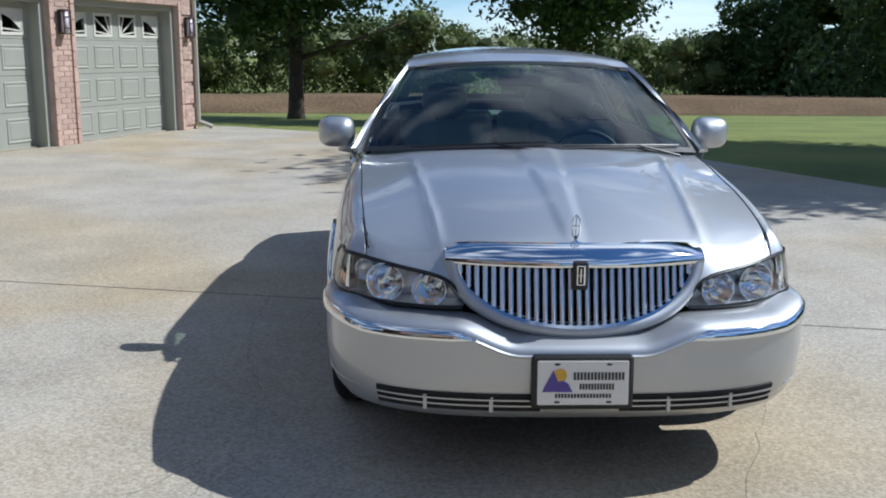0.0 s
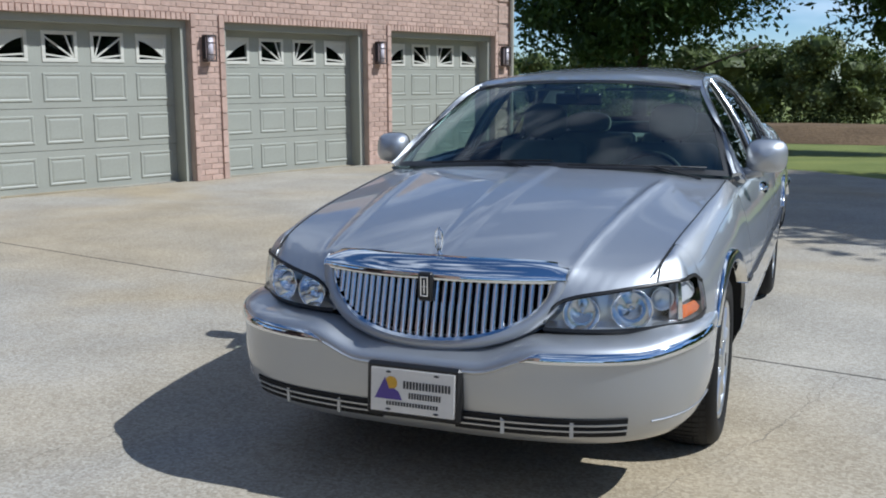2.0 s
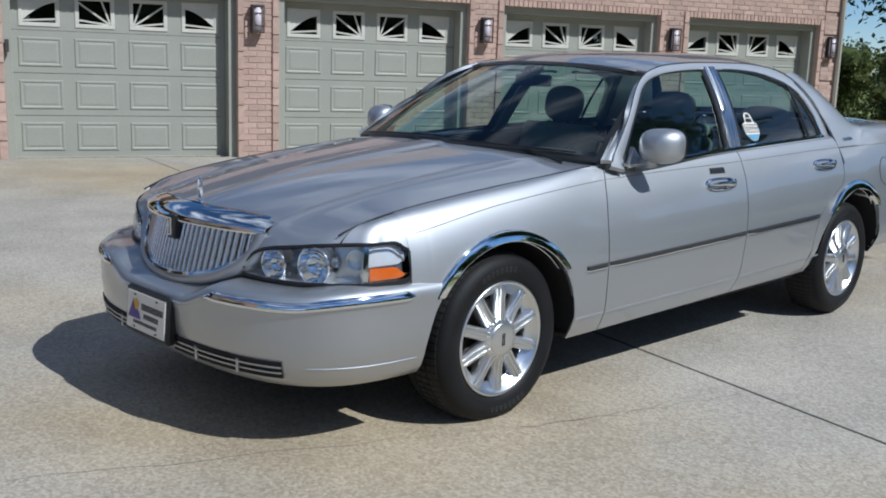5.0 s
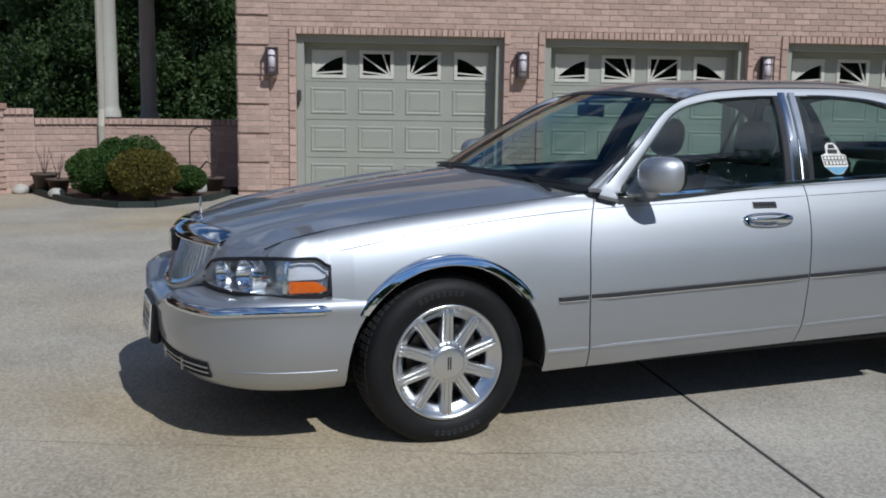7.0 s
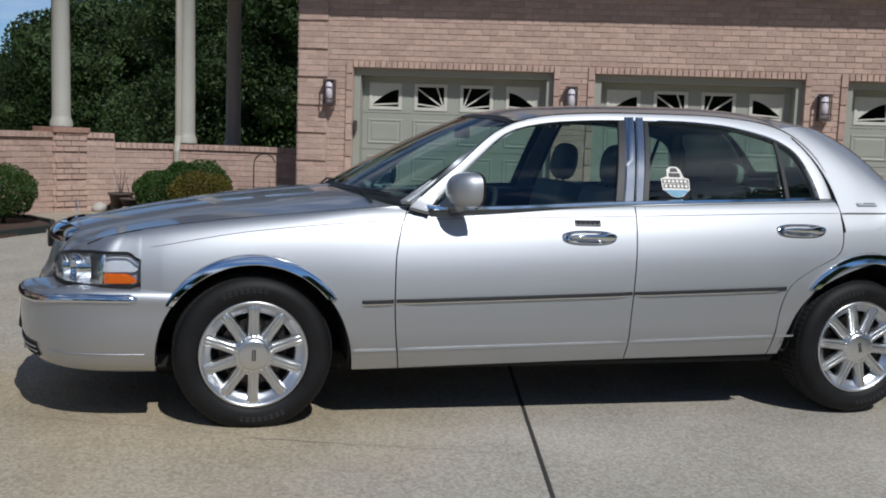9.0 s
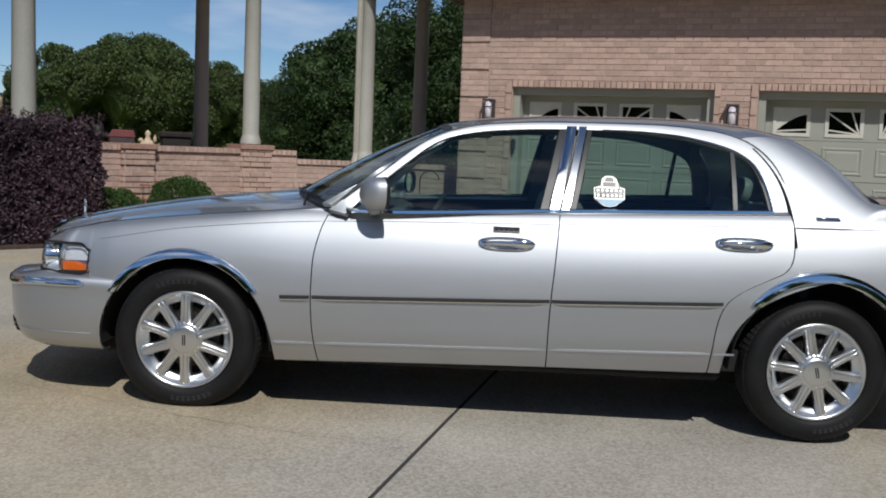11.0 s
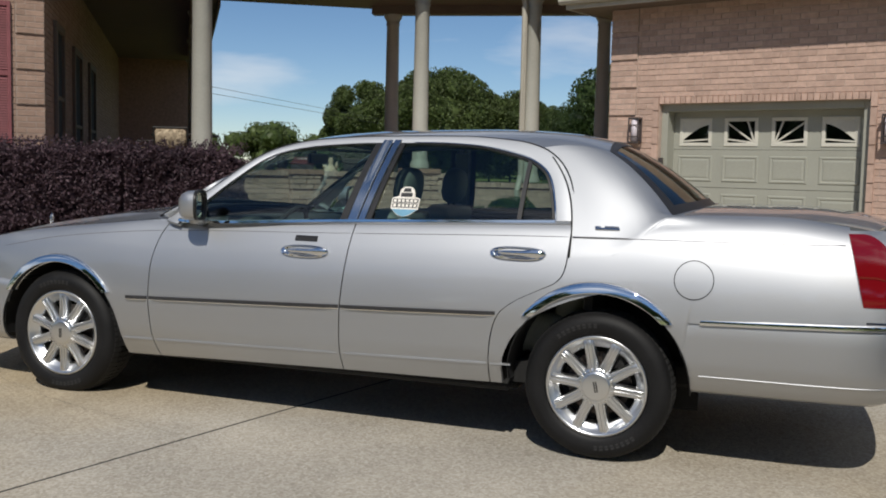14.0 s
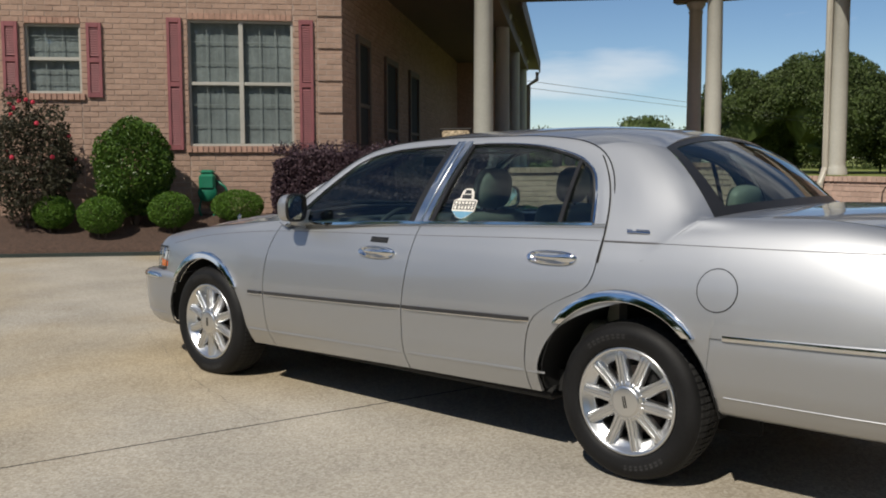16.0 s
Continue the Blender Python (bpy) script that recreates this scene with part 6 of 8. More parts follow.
rows = []
for i in range(141):
    u = -1 + 2 * i / 140
    row = []
    xf = u * 0.726
    e = Vector((u * 0.722, hood_front(xf), hood_z(u * 0.722, hood_front(xf))))
    a = abs(xf)
    if a > 0.455:                    # run on down to the lamp
        q = lamp_under(xf)
        slope = Vector((0, -1, -0.30))
        c = e + slope * max(0.0, (q - e) @ slope) * 0.42
        row += [q * (1 - g) ** 2 + c * (2 * g * (1 - g)) + e * g * g for g in np.linspace(0, 1, 9)[:-1]]
    else:
        row += [e + Vector((0, 0.002, -0.010)) * (1 - g) for g in np.linspace(0, 1, 9)[:-1]]
    for k in range(31):
        b = (k / 30) ** 0.9
        yf = hood_front(xf)
        yb = -1.075 + 0.19 * u * u
        y = yf + (yb - yf) * b
        x = u * ((side_x(y, hood_ez(y)) if y > -1.99 else hood_ex(max(y, -2.25))) - 0.004)
        row.append((x, y, hood_z(x, y)))
    rows.append(row)
shell("bonnet", rows, M_PAINT, thick=0.02)
# dark shut line along both edges of the bonnet
for s_ in (1, -1):
    bm = bmesh.new()
    tube(bm, [(s_ * ((side_x(y, hood_ez(y)) if y > -1.99 else hood_ex(y)) - 0.0022), y, hood_ez(y) + 0.0004) for y in np.linspace(-2.215, -0.92, 44)], 0.0030, 6)
    part("bonnet_gap", bm, M_BLACK, car, smooth=True)

# boot lid
rows = []
deck_cz = curve([1.77, 2.0, 2.3, 2.6, 2.75], [1.148, 1.156, 1.158, 1.135, 1.095])
for i in range(41):
    u = -1 + 2 * i / 40
    row = []
    for k in range(22):
        yb = 1.918 - 0.146 * u * u
        y = yb + (2.74 - 0.12 * u * u - yb) * (k / 21)
        x = u * (deck_ex(y) - 0.004)
        z = deck_cz(y) + (deck_ez(y) - deck_cz(y)) * abs(u) ** 2.4
        row.append((x, y, z))
    rows.append(row)
shell("boot_lid", rows, M_PAINT, thick=0.02)
# rear face between the lamps
rows = []
for i in range(31):
    u = -1 + 2 * i / 30
    x = u * 0.70
    rows.append([(x, 2.742 - 0.12 * u * u + 0.05 * math.sin(k / 10 * 1.5), 1.088 - 0.03 * u * u - 0.40 * k / 10) for k in range(11)])
shell("rear_panel", rows, M_PAINT)


# bumpers: a profile swept round the plan
def sweep(plan, profile, ts, skip=None):
    rows = []
    pts = [plan(t) for t in ts]
    for i, p in enumerate(pts):
        d = (pts[min(i + 1, len(pts) - 1)] - pts[max(i - 1, 0)])
        d.normalize()
        nrm = Vector((d.y, -d.x, 0))
        if nrm @ Vector((p.x, 0.25 * p.y, 0)) < 0:
            nrm = -nrm
        rows.append([p + nrm * o + Vector((0, 0, z)) for o, z in profile(ts[i], p)])
    return rows


def bumper_dip(x):
    """How far the bumper's top drops below the grille."""
    return 1 - smooth(0.20, 0.42, abs(x))


def bumper_profile(t, p):
    d = bumper_dip(p.x)
    lift = 0.022 * smooth(0.70, 0.88, abs(p.x))
    zt = 0.592 - 0.064 * d + lift
    return [(-0.16, 0.258), (-0.10, 0.262), (-0.055, 0.282), (-0.03, 0.314), (-0.016, 0.352), (-0.006, 0.40), (0.0, 0.46), (0.0, 0.515), (0.002, zt - 0.040), (0.004, zt - 0.028),
            (0.002, zt - 0.006), (-0.006, zt + 0.008), (-0.022, zt + 0.017), (-0.055, zt + 0.024 + 0.004 * d), (-0.10, zt + 0.027 + 0.014 * d), (-0.15, zt + 0.028 + 0.024 * d)]


ts = list(np.linspace(-1, 1, 121))
fb_rows = sweep(plan_front, bumper_profile, [t for t in ts if plan_front(t).y < -1.955])
side_back = lambda s: [Vector((q.x, YF - math.sqrt(AR * AR - max(0.0, q.z - ZF) ** 2) - 0.003, q.z)) for q in (fb_rows[-1] if s > 0 else fb_rows[0])]
fb_rows = [side_back(-1)] + fb_rows + [side_back(1)]
bumper = shell("front_bumper", fb_rows, M_PAINT, thick=0.01)
# crease low on the bumper's sides
for s in (1, -1):
    lo = [t for t in ts if s * t > 0.55 and plan_front(t).y < -1.955]
    rows = sweep(plan_front, lambda t, p: [(-0.0145, 0.353), (-0.0114, 0.3560), (-0.0125, 0.3585)], lo)
    shell("bumper_crease", rows, M_PAINT, bumper, thick=0.004)
# bright strip along the bumper
for s in (1, -1):
    lo = sorted([t for t in ts if 0.33 < s * plan_front(t).x and plan_front(t).y < -2.02])
    def strip_p(t, p):
        zt = 0.592 + 0.022 * smooth(0.70, 0.88, abs(p.x)) - 0.064 * bumper_dip(p.x)
        q = 0.12 + 0.88 * smooth(0.33, 0.43, abs(p.x))
        return [(0.000, zt - 0.016 - 0.018 * q), (0.012 * q, zt - 0.016 - 0.016 * q), (0.001 + 0.012 * q, zt - 0.016 - 0.011 * q), (0.006 * q, zt - 0.016 + 0.014 * q), (0.0, zt - 0.016 + 0.018 * q)]
    rows = sweep(plan_front, strip_p, lo)
    ends = rows[-1] if s > 0 else rows[0]
    zm_ = sum(q.z for q in ends) / 5
    tail = [Vector((q.x - s * 0.002, -2.0, zm_ + (q.z - zm_) * 0.35)) for q in ends]
    rows = rows + [tail] if s > 0 else [tail] + rows
    shell("bumper_strip", rows, M_CHROME, bumper, "chrome bumper strip", thick=0.002)
# body-coloured bead that joins the strips under the grille
rows = sweep(plan_front, lambda t, p: [(0.000, 0.592 - 0.064 * bumper_dip(p.x) - 0.026), (0.0075, 0.592 - 0.064 * bumper_dip(p.x) - 0.021), (0.0085, 0.592 - 0.064 * bumper_dip(p.x) - 0.015), (0.000, 0.592 - 0.064 * bumper_dip(p.x) - 0.009)], [t for t in ts if abs(plan_front(t).x) < 0.37])
shell("bumper_bead", rows, M_PAINT, bumper, thick=0.003)
# low air intakes with bars
for s in (1, -1):
    lo = sorted([t for t in ts if 0.10 < s * plan_front(t).x < 0.69])
    rows = sweep(plan_front, lambda t, p: [(-0.050, 0.312), (-0.021, 0.314), (-0.005, 0.376), (-0.030, 0.380)], lo)
    shell("air_intake", rows, M_UNDER, bumper, "black low air intake", thick=0.002)
    for zc_, o in ((0.335, -0.0145), (0.356, -0.0095)):
        rows = sweep(plan_front, lambda t, p: [(o - 0.004, zc_ - 0.003), (o + 0.004, zc_ - 0.0028), (o + 0.005, zc_ + 0.0028), (o - 0.002, zc_ + 0.003)], lo)
        shell("intake_bar", rows, M_PAINT, bumper, thick=0.002)
    for xq in (0.30, 0.52):
        t0 = min(lo, key=lambda t: abs(s * plan_front(t).x - xq))
        p = plan_front(t0)
        rows = [[Vector((p.x + dx, p.y + 0.008 + 0.3 * dx * s, z)) for z in (0.314, 0.376)] for dx in (-0.006, 0.006)]
        shell("intake_post", rows, M_PAINT, bumper, thick=0.006)

# rear bumper
REAR_X, REAR_Y = [0.0, 0.20, 0.40, 0.58, 0.72, 0.82, 0.885, 0.925, 0.945, 0.953, 0.955], [2.850, 2.847, 2.838, 2.822, 2.795, 2.755, 2.70, 2.62, 2.50, 2.30, 1.93]
r_acc = [0.0]
for k in range(1, len(REAR_X)):
    r_acc.append(r_acc[-1] + math.hypot(REAR_X[k] - REAR_X[k - 1], REAR_Y[k] - REAR_Y[k - 1]))
rear_fx, rear_fy = curve(r_acc, REAR_X), curve(r_acc, REAR_Y)
plan_rear = lambda t: Vector((math.copysign(rear_fx(abs(t) * r_acc[-1]), t), rear_fy(abs(t) * r_acc[-1]), 0))
rb = lambda t, p: [(-0.20, 0.34), (-0.09, 0.345), (-0.045, 0.37), (-0.026, 0.42), (-0.016, 0.435), (-0.006, 0.50), (0.0, 0.60), (0.002, 0.665), (-0.006, 0.69), (-0.03, 0.705), (-0.10, 0.715)]
rows = sweep(plan_rear, rb, list(np.linspace(-1, 1, 101)))
arch_row = lambda r_: [Vector((q.x, YR + math.sqrt(AR * AR - max(0.0, q.z - ZR) ** 2) + 0.003, q.z)) for q in r_]
rows = [arch_row(rows[0])] + rows + [arch_row(rows[-1])]
rear_bumper = shell("rear_bumper", rows, M_PAINT, thick=0.01)
rows = sweep(plan_rear, lambda t, p: [(0.0, 0.659), (0.0110, 0.6605), (0.0120, 0.664), (0.0085, 0.681), (0.0, 0.685)], list(np.linspace(-1, 1, 101)))
for r_ in rows:
    for q in r_:
        q.z += 0.030 * (q.y - 2.0) * 0.9
shell("bumper_strip", rows, M_CHROME, rear_bumper, "chrome bumper strip", thick=0.002)
rows = sweep(plan_rear, lambda t, p: [(-0.0205, 0.429), (-0.0140, 0.4325), (-0.0158, 0.4350)], list(np.linspace(-1, 1, 101)))
shell("bumper_crease", rows, M_PAINT, rear_bumper, thick=0.003)

# bright arch trims, wheel housings and side mouldings
for s in (1, -1):
    for yc, zc, w0, cut0, cut1 in ((YF, ZF, 0.043, 0.600, 0.566), (YR, ZR, 0.049, 0.652, 0.645)):
        rows = []
        for k in range(49):
            f = k / 48
            w = w0 * (0.72 + 0.28 * math.sin(math.pi * f) ** 0.6)
            row = []
            for j, (q, lift) in enumerate(((0.0, -0.03), (0.0, 0.0130), (0.03, 0.0142), (0.07, 0.0142), (0.5, 0.0120), (0.93, 0.0115), (0.97, 0.0104), (1.0, 0.001))):
                r = AR - 0.004 + w * q
                b0, b1 = math.asin((cut0 - zc) / r), math.pi - math.asin((cut1 - zc) / r)
                a = b0 + (b1 - b0) * f
                y, z = yc + r * math.cos(a), zc + r * math.sin(a)
                row.append((s * (side_x(y, z) + lift), y, z))
            rows.append(row)
        shell("arch_trim", rows, M_CHROME, label="polished chrome wheel arch trim", thick=0.002)
        rows = []
        for k in range(41):
            a = radians(-4 + 188 * k / 40)
            rows.append([(s * (side_x(yc + AR * math.cos(a), max(0.30, zc + AR * math.sin(a))) - d_), yc + (AR + 0.003) * math.cos(a), zc + (AR + 0.003) * math.sin(a)) for d_ in (-0.002, 0.10, 0.50)])
        shell("wheel_housing", rows, M_UNDER, thick=0.004)
        bm = boxes((s * 0.50 - 0.02, s * 0.50 + 0.02, yc - 0.42, yc + 0.42, 0.18, 0.80))
        part("wheel_well", bm, M_UNDER, car)

    def strip(name, y0, y1, zf, h, mat, lift, lab="", n=40):
        rows = []
        for k in range(n + 1):
            y = y0 + (y1 - y0) * k / n
            e = min(1.0, 12 * k / n + 0.1, 12 * (n - k) / n + 0.1)
            zc = zf(y)
            rows.append([(s * (side_x(y, zc) + l_ * e), y, zc + q * h) for q, l_ in ((-0.5, -0.004), (-0.42, lift), (0.42, lift), (0.5, -0.004))])
        return shell(name, rows, mat, label=lab, thick=0.002)
    zm = lambda y: 0.588 + 0.0300 * (y + 1.07)
    for a, b in ((-1.055, door_f(0.6) - 0.006), (door_f(0.6) + 0.006, door_b(0.6) - 0.005), (door_b(0.6) + 0.005, 1.012)):
        strip("side_moulding", a, b, lambda y: zm(y) - 0.003, 0.017, M_TRIMG, 0.009, "dark grey moulding with a bright edge")
        strip("moulding_bright", a, b, lambda y: zm(y) - 0.014, 0.005, M_CHROME, 0.012)
    # fine pinstripe under the waist
    zp = curve([-2.0, -1.5, -0.85, 0.2, 1.3, 2.5], [0.800, 0.888, 0.944, 0.976, 1.008, 1.020])
    for a, b in ((-1.95, door_f(0.95) - 0.006), (door_f(0.95) + 0.006, door_b(0.98) - 0.006), (door_b(0.98) + 0.006, 1.328), (1.345, 2.50)):
        strip("pinstripe", a, b, zp, 0.0032, M_STRIPE, 0.0012)
    # crease low on the doors
    for a, b in ((-1.085, door_f(0.36) - 0.004), (door_f(0.36) + 0.004, door_b(0.38) - 0.004), (door_b(0.38) + 0.004, 0.972), (0.982, 1.085)):
        strip("sill_crease", a, b, lambda y: 0.362 + 0.0215 * (y + 1.07), 0.010, M_PAINT, 0.004)

# underbody
for spec_ in ((-0.62, 0.62, -2.20, 1.05, 0.22, 0.32), (-0.60, 0.60, 1.055, 2.60, 0.30, 0.42), (0.625, 0.83, -1.06, 1.06, 0.255, 0.31), (-0.83, -0.625, -1.06, 1.06, 0.255, 0.31)):
    part("floor_pan", boxes(spec_, bevel=0.02), M_UNDER, car)



# ---- car: greenhouse ----
def pillar_x(z):
    d = z - 1.03
    return 0.835 - 0.40 * d - 0.5 * d * d if d > 0 else 0.835 - 1.0 * d


def resample(pts, n):
    pts = [Vector(p) for p in pts]
    acc = [0.0]
    for a, b in zip(pts, pts[1:]):
        acc.append(acc[-1] + (b - a).length)
    fy, fz = curve(acc, [p.x for p in pts]), curve(acc, [p.y for p in pts])
    return [(fy(acc[-1] * k / (n - 1)), fz(acc[-1] * k / (n - 1))) for k in range(n)]


# outlines seen from the side, as (y, z): the windows' opening and the door frames' outer edge
GLASS_TOP = resample([(-0.752, 0.982), (-0.636, 1.100), (-0.486, 1.233), (-0.326, 1.348), (-0.222, 1.381), (-0.055, 1.407), (0.25, 1.425), (0.55, 1.428), (0.78, 1.416), (0.97, 1.380), (1.08, 1.347), (1.165, 1.288), (1.21, 1.182), (1.236, 1.062)], 70)
FRAME_TOP = resample([(-0.84, 1.003), (-0.60, 1.192), (-0.375, 1.362), (-0.25, 1.412), (-0.06, 1.446), (0.30, 1.466), (0.70, 1.470), (1.00, 1.450), (1.13, 1.418), (1.235, 1.350), (1.305, 1.240), (1.335, 1.110), (1.338, 1.064)], 70)
glass_low = curve([-0.752, 0.2, 1.236], [0.984, 1.030, 1.066])
for s in (1, -1):
    rows = [[(s * (pillar_x(a[1]) - 0.004), *a), (s * (pillar_x((a[1] + b[1]) / 2) + 0.004), (a[0] + b[0]) / 2, (a[1] + b[1]) / 2), (s * (pillar_x(b[1]) + 0.001), *b)] for a, b in zip(GLASS_TOP, FRAME_TOP)]
    shell("door_frame", rows, M_PAINT, thick=0.02)
    # waist rail
    rows = []
    for k in range(41):
        y = -0.815 + (1.335 + 0.815) * k / 40
        zb = belt(y)
        rows.append([(s * (side_x(y, zb - 0.001)), y, zb - 0.001), (s * (pillar_x(zb + 0.012) + 0.004), y, zb + 0.012)])
    shell("waist_rail", rows, M_PAINT, thick=0.006)
    rows = []
    for k in range(41):
        y = -0.76 + (1.25 + 0.76) * k / 40
        zb = belt(y) + 0.012
        rows.append([(s * (pillar_x(zb) + l_), y, zb + q) for q, l_ in ((-0.006, 0.002), (-0.003, 0.012), (0.009, 0.010), (0.013, -0.002))])
    shell("waist_trim", rows, M_CHROME, thick=0.002, label="thin chrome waist trim")
    # black seal and bright edge round the glass
    for nm, w0, w1, mat, lift in (("window_seal", 0.0, 0.13, M_BLACK, 0.002), ("window_bright", 0.13, 0.23, M_CHROME, 0.006)):
        rows = []
        for a, b in zip(GLASS_TOP, FRAME_TOP):
            row = []
            for q, l_ in ((w0, lift - 0.004), (w0 + 0.02, lift), (w1 - 0.02, lift), (w1, lift - 0.004)):
                y, z = a[0] + (b[0] - a[0]) * q, a[1] + (b[1] - a[1]) * q
                row.append((s * (pillar_x(z) + l_), y, z))
            rows.append(row)
        if nm == "window_bright":
            rows = rows[40:]
        shell(nm, rows, mat, thick=0.002)
    # shut line round the door frames
    rows = []
    for a, b in zip(GLASS_TOP, FRAME_TOP):
        if b[0] > -0.80:
            y, z = b
            d = Vector((b[0] - a[0], b[1] - a[1])).normalized() * (0.0055 if b[0] > 1.03 else 0.0035)
            rows.append([(s * (pillar_x(z) + 0.006), y - d.x * 0.5, z - d.y * 0.5), (s * (pillar_x(z + d.y) + 0.008), y + d.x * 0.7, z + d.y * 0.7)])
    shell("door_gap", rows, M_BLACK, thick=0.002)
    # panes
    def pane(name, y0b, y1b, y0t, y1t, mat):
        top = sorted(GLASS_TOP)
        tx, tz = [p[0] for p in top], [p[1] for p in top]
        rows = []
        for k in range(25):
            f = k / 24
            yb, yt = y0b + (y1b - y0b) * f, y0t + (y1t - y0t) * f
            zb = glass_low(yb)
            zt = float(np.interp(yt, tx, tz))
            row = []
            for j in range(9):
                g = j / 8
                y, z = yb + (yt - yb) * g, zb + (zt - zb) * g
                row.append((s * (pillar_x(z) - 0.012), y, z))
            rows.append(row)
        bm = bmesh.new()
        grid(bm, rows)
        bmesh.ops.remove_doubles(bm, verts=bm.verts, dist=1e-5)
        ob = part(name, bm, mat, car, "tinted side window", smooth=True)
        return ob
    pane("front_window", -0.750, 0.205, -0.748, 0.300, M_GLASS)
    pane("rear_window", 0.285, 1.075, 0.375, 1.085, M_GLASS_R)
    pane("quarter_window", 1.078, 1.236, 1.088, 1.2355, M_GLASS_R)
    # pillars: bright centre post, dark divider
    for nm, b0, b1, t0, t1, mat, lift in (("centre_post", 0.195, 0.246, 0.285, 0.337, M_POST, 0.010), ("centre_post", 0.252, 0.293, 0.345, 0.386, M_POST, 0.010), ("post_seal", 0.150, 0.196, 0.245, 0.286, M_BLACK, 0.004), ("post_seal", 0.292, 0.325, 0.385, 0.410, M_BLACK, 0.004),
                                           ("window_divider", 1.062, 1.088, 1.070, 1.094, M_BLACK, 0.006)):
        rows = []
        for j in range(13):
            g = j / 12
            row = []
            for q, l_ in ((0, lift - 0.008), (0.1, lift), (0.9, lift), (1, lift - 0.008)):
                yb, yt = b0 + (b1 - b0) * q, t0 + (t1 - t0) * q
                y = yb + (yt - yb) * g
                top = sorted(GLASS_TOP)
                zt = float(np.interp(yt, [p[0] for p in top], [p[1] for p in top])) + (0.020 if nm == "centre_post" else 0.004)
                z = glass_low(yb) + (zt - glass_low(yb)) * g
                row.append((s * (pillar_x(z) + l_), y, z))
            rows.append(row)
        shell(nm, rows, mat, thick=0.004)
    bm = bmesh.new()
    vv = [bm.verts.new((s * (pillar_x(z) + 0.008), y, z)) for y, z in ((-0.735, 0.992), (-0.605, 0.996), (-0.625, 1.075))]
    bm.faces.new(vv)
    r = bmesh.ops.extrude_face_region(bm, geom=bm.faces[:])
    bmesh.ops.translate(bm, verts=[g for g in r["geom"] if isinstance(g, bmesh.types.BMVert)], vec=(-0.02 * s, 0, 0))
    part("mirror_sail", bm, M_PAINT, car)

# windscreen, rear screen and roof
ws_b = lambda u: Vector((0.828 * u, -1.115 + 0.245 * u * u, 1.048 - 0.038 * u * u))
ws_t = lambda u: Vector((0.622 * u, -0.345 + 0.115 * u * u, 1.440 - 0.045 * u * u))
rs_t = lambda u: Vector((0.525 * u, 1.405 + 0.035 * u * u, 1.462 - 0.056 * u * u))
RSX = 0.712
rs_b = lambda u: Vector((RSX * u, 1.912 - 0.147 * u * u, 1.140 - 0.024 * u * u))


def screen(name, lo, hi, bulge, mat, lab, rim_w=0.045, rim_s=0.035):
    rows = []
    for i in range(33):
        u = -1 + 2 * i / 32
        rows.append([lo(u).lerp(hi(u), g) + Vector((0, 0, bulge * 4 * g * (1 - g))) for g in np.linspace(0, 1, 13)])
    bm = bmesh.new()
    grid(bm, rows)
    part(name, bm, mat, car, lab, smooth=True)
    # black border
    for nm, f in (("screen_border", lambda q: [lo(-1 + 2 * q).lerp(hi(-1 + 2 * q), g) + Vector((0, 0, bulge * 4 * g * (1 - g) + 0.003)) for g in (0.0, rim_w)]),
                  ("screen_border", lambda q: [lo(-1 + 2 * q).lerp(hi(-1 + 2 * q), g) + Vector((0, 0, bulge * 4 * g * (1 - g) + 0.003)) for g in (1 - rim_w, 1.0)]),
                  ("screen_border", lambda q: [lo(u).lerp(hi(u), q) + Vector((0, 0, bulge * 4 * q * (1 - q) + 0.003)) for u in (-1.0, -1.0 + rim_s)]),
                  ("screen_border", lambda q: [lo(u).lerp(hi(u), q) + Vector((0, 0, bulge * 4 * q * (1 - q) + 0.003)) for u in (1.0 - rim_s, 1.0)])):
        bm = bmesh.new()
        grid(bm, [f(q) for q in np.linspace(0, 1, 21)])
        part(nm, bm, M_BLACK, car, smooth=True)


screen("windscreen", ws_b, ws_t, 0.022, M_GLASS, "clear laminated windscreen")
screen("rear_screen", rs_b, rs_t, 0.03, M_GLASS_R, "tinted rear screen", 0.09, 0.11)

# roof: crown between the frames
frame_at = sorted(FRAME_TOP)
fr_y, fr_z = [p[0] for p in frame_at], [p[1] for p in frame_at]
crown = curve([-0.36, -0.1, 0.25, 0.80, 1.18, 1.42], [1.441, 1.486, 1.511, 1.522, 1.505, 1.464])
rows = []
for k in range(45):
    g = k / 44
    row = []
    for i in range(41):
        u = -1 + 2 * i / 40
        ya, yb = ws_t(u).y, rs_t(u).y
        y = ya + (yb - ya) * g
        # edge of the roof where it meets the door frames
        ye = -0.235 + (1.30 + 0.235) * g
        yedge = min(max(y, -0.25), 1.18)
        ze = float(np.interp(yedge, fr_y, fr_z))
        if y > 1.13:
            ze = ze + (rs_t(1).z - ze) * smooth(1.10, rs_t(1).y, y)
        if y < -0.2:
            ze = min(ze, ws_t(1).z + 0.012)
        xe = min(pillar_x(ze) + 0.001, 0.625)
        if y > 1.1:
            xe = xe + (rs_t(1).x + 0.003 - xe) * smooth(1.06, rs_t(1).y, y)
        z0 = crown(ws_t(0).y + (rs_t(0).y - ws_t(0).y) * g)
        z = z0 + (ze - z0) * abs(u) ** 2.6
        row.append((u * xe, y, z))
    rows.append(row)
shell("roof", rows, M_PAINT, thick=0.015)
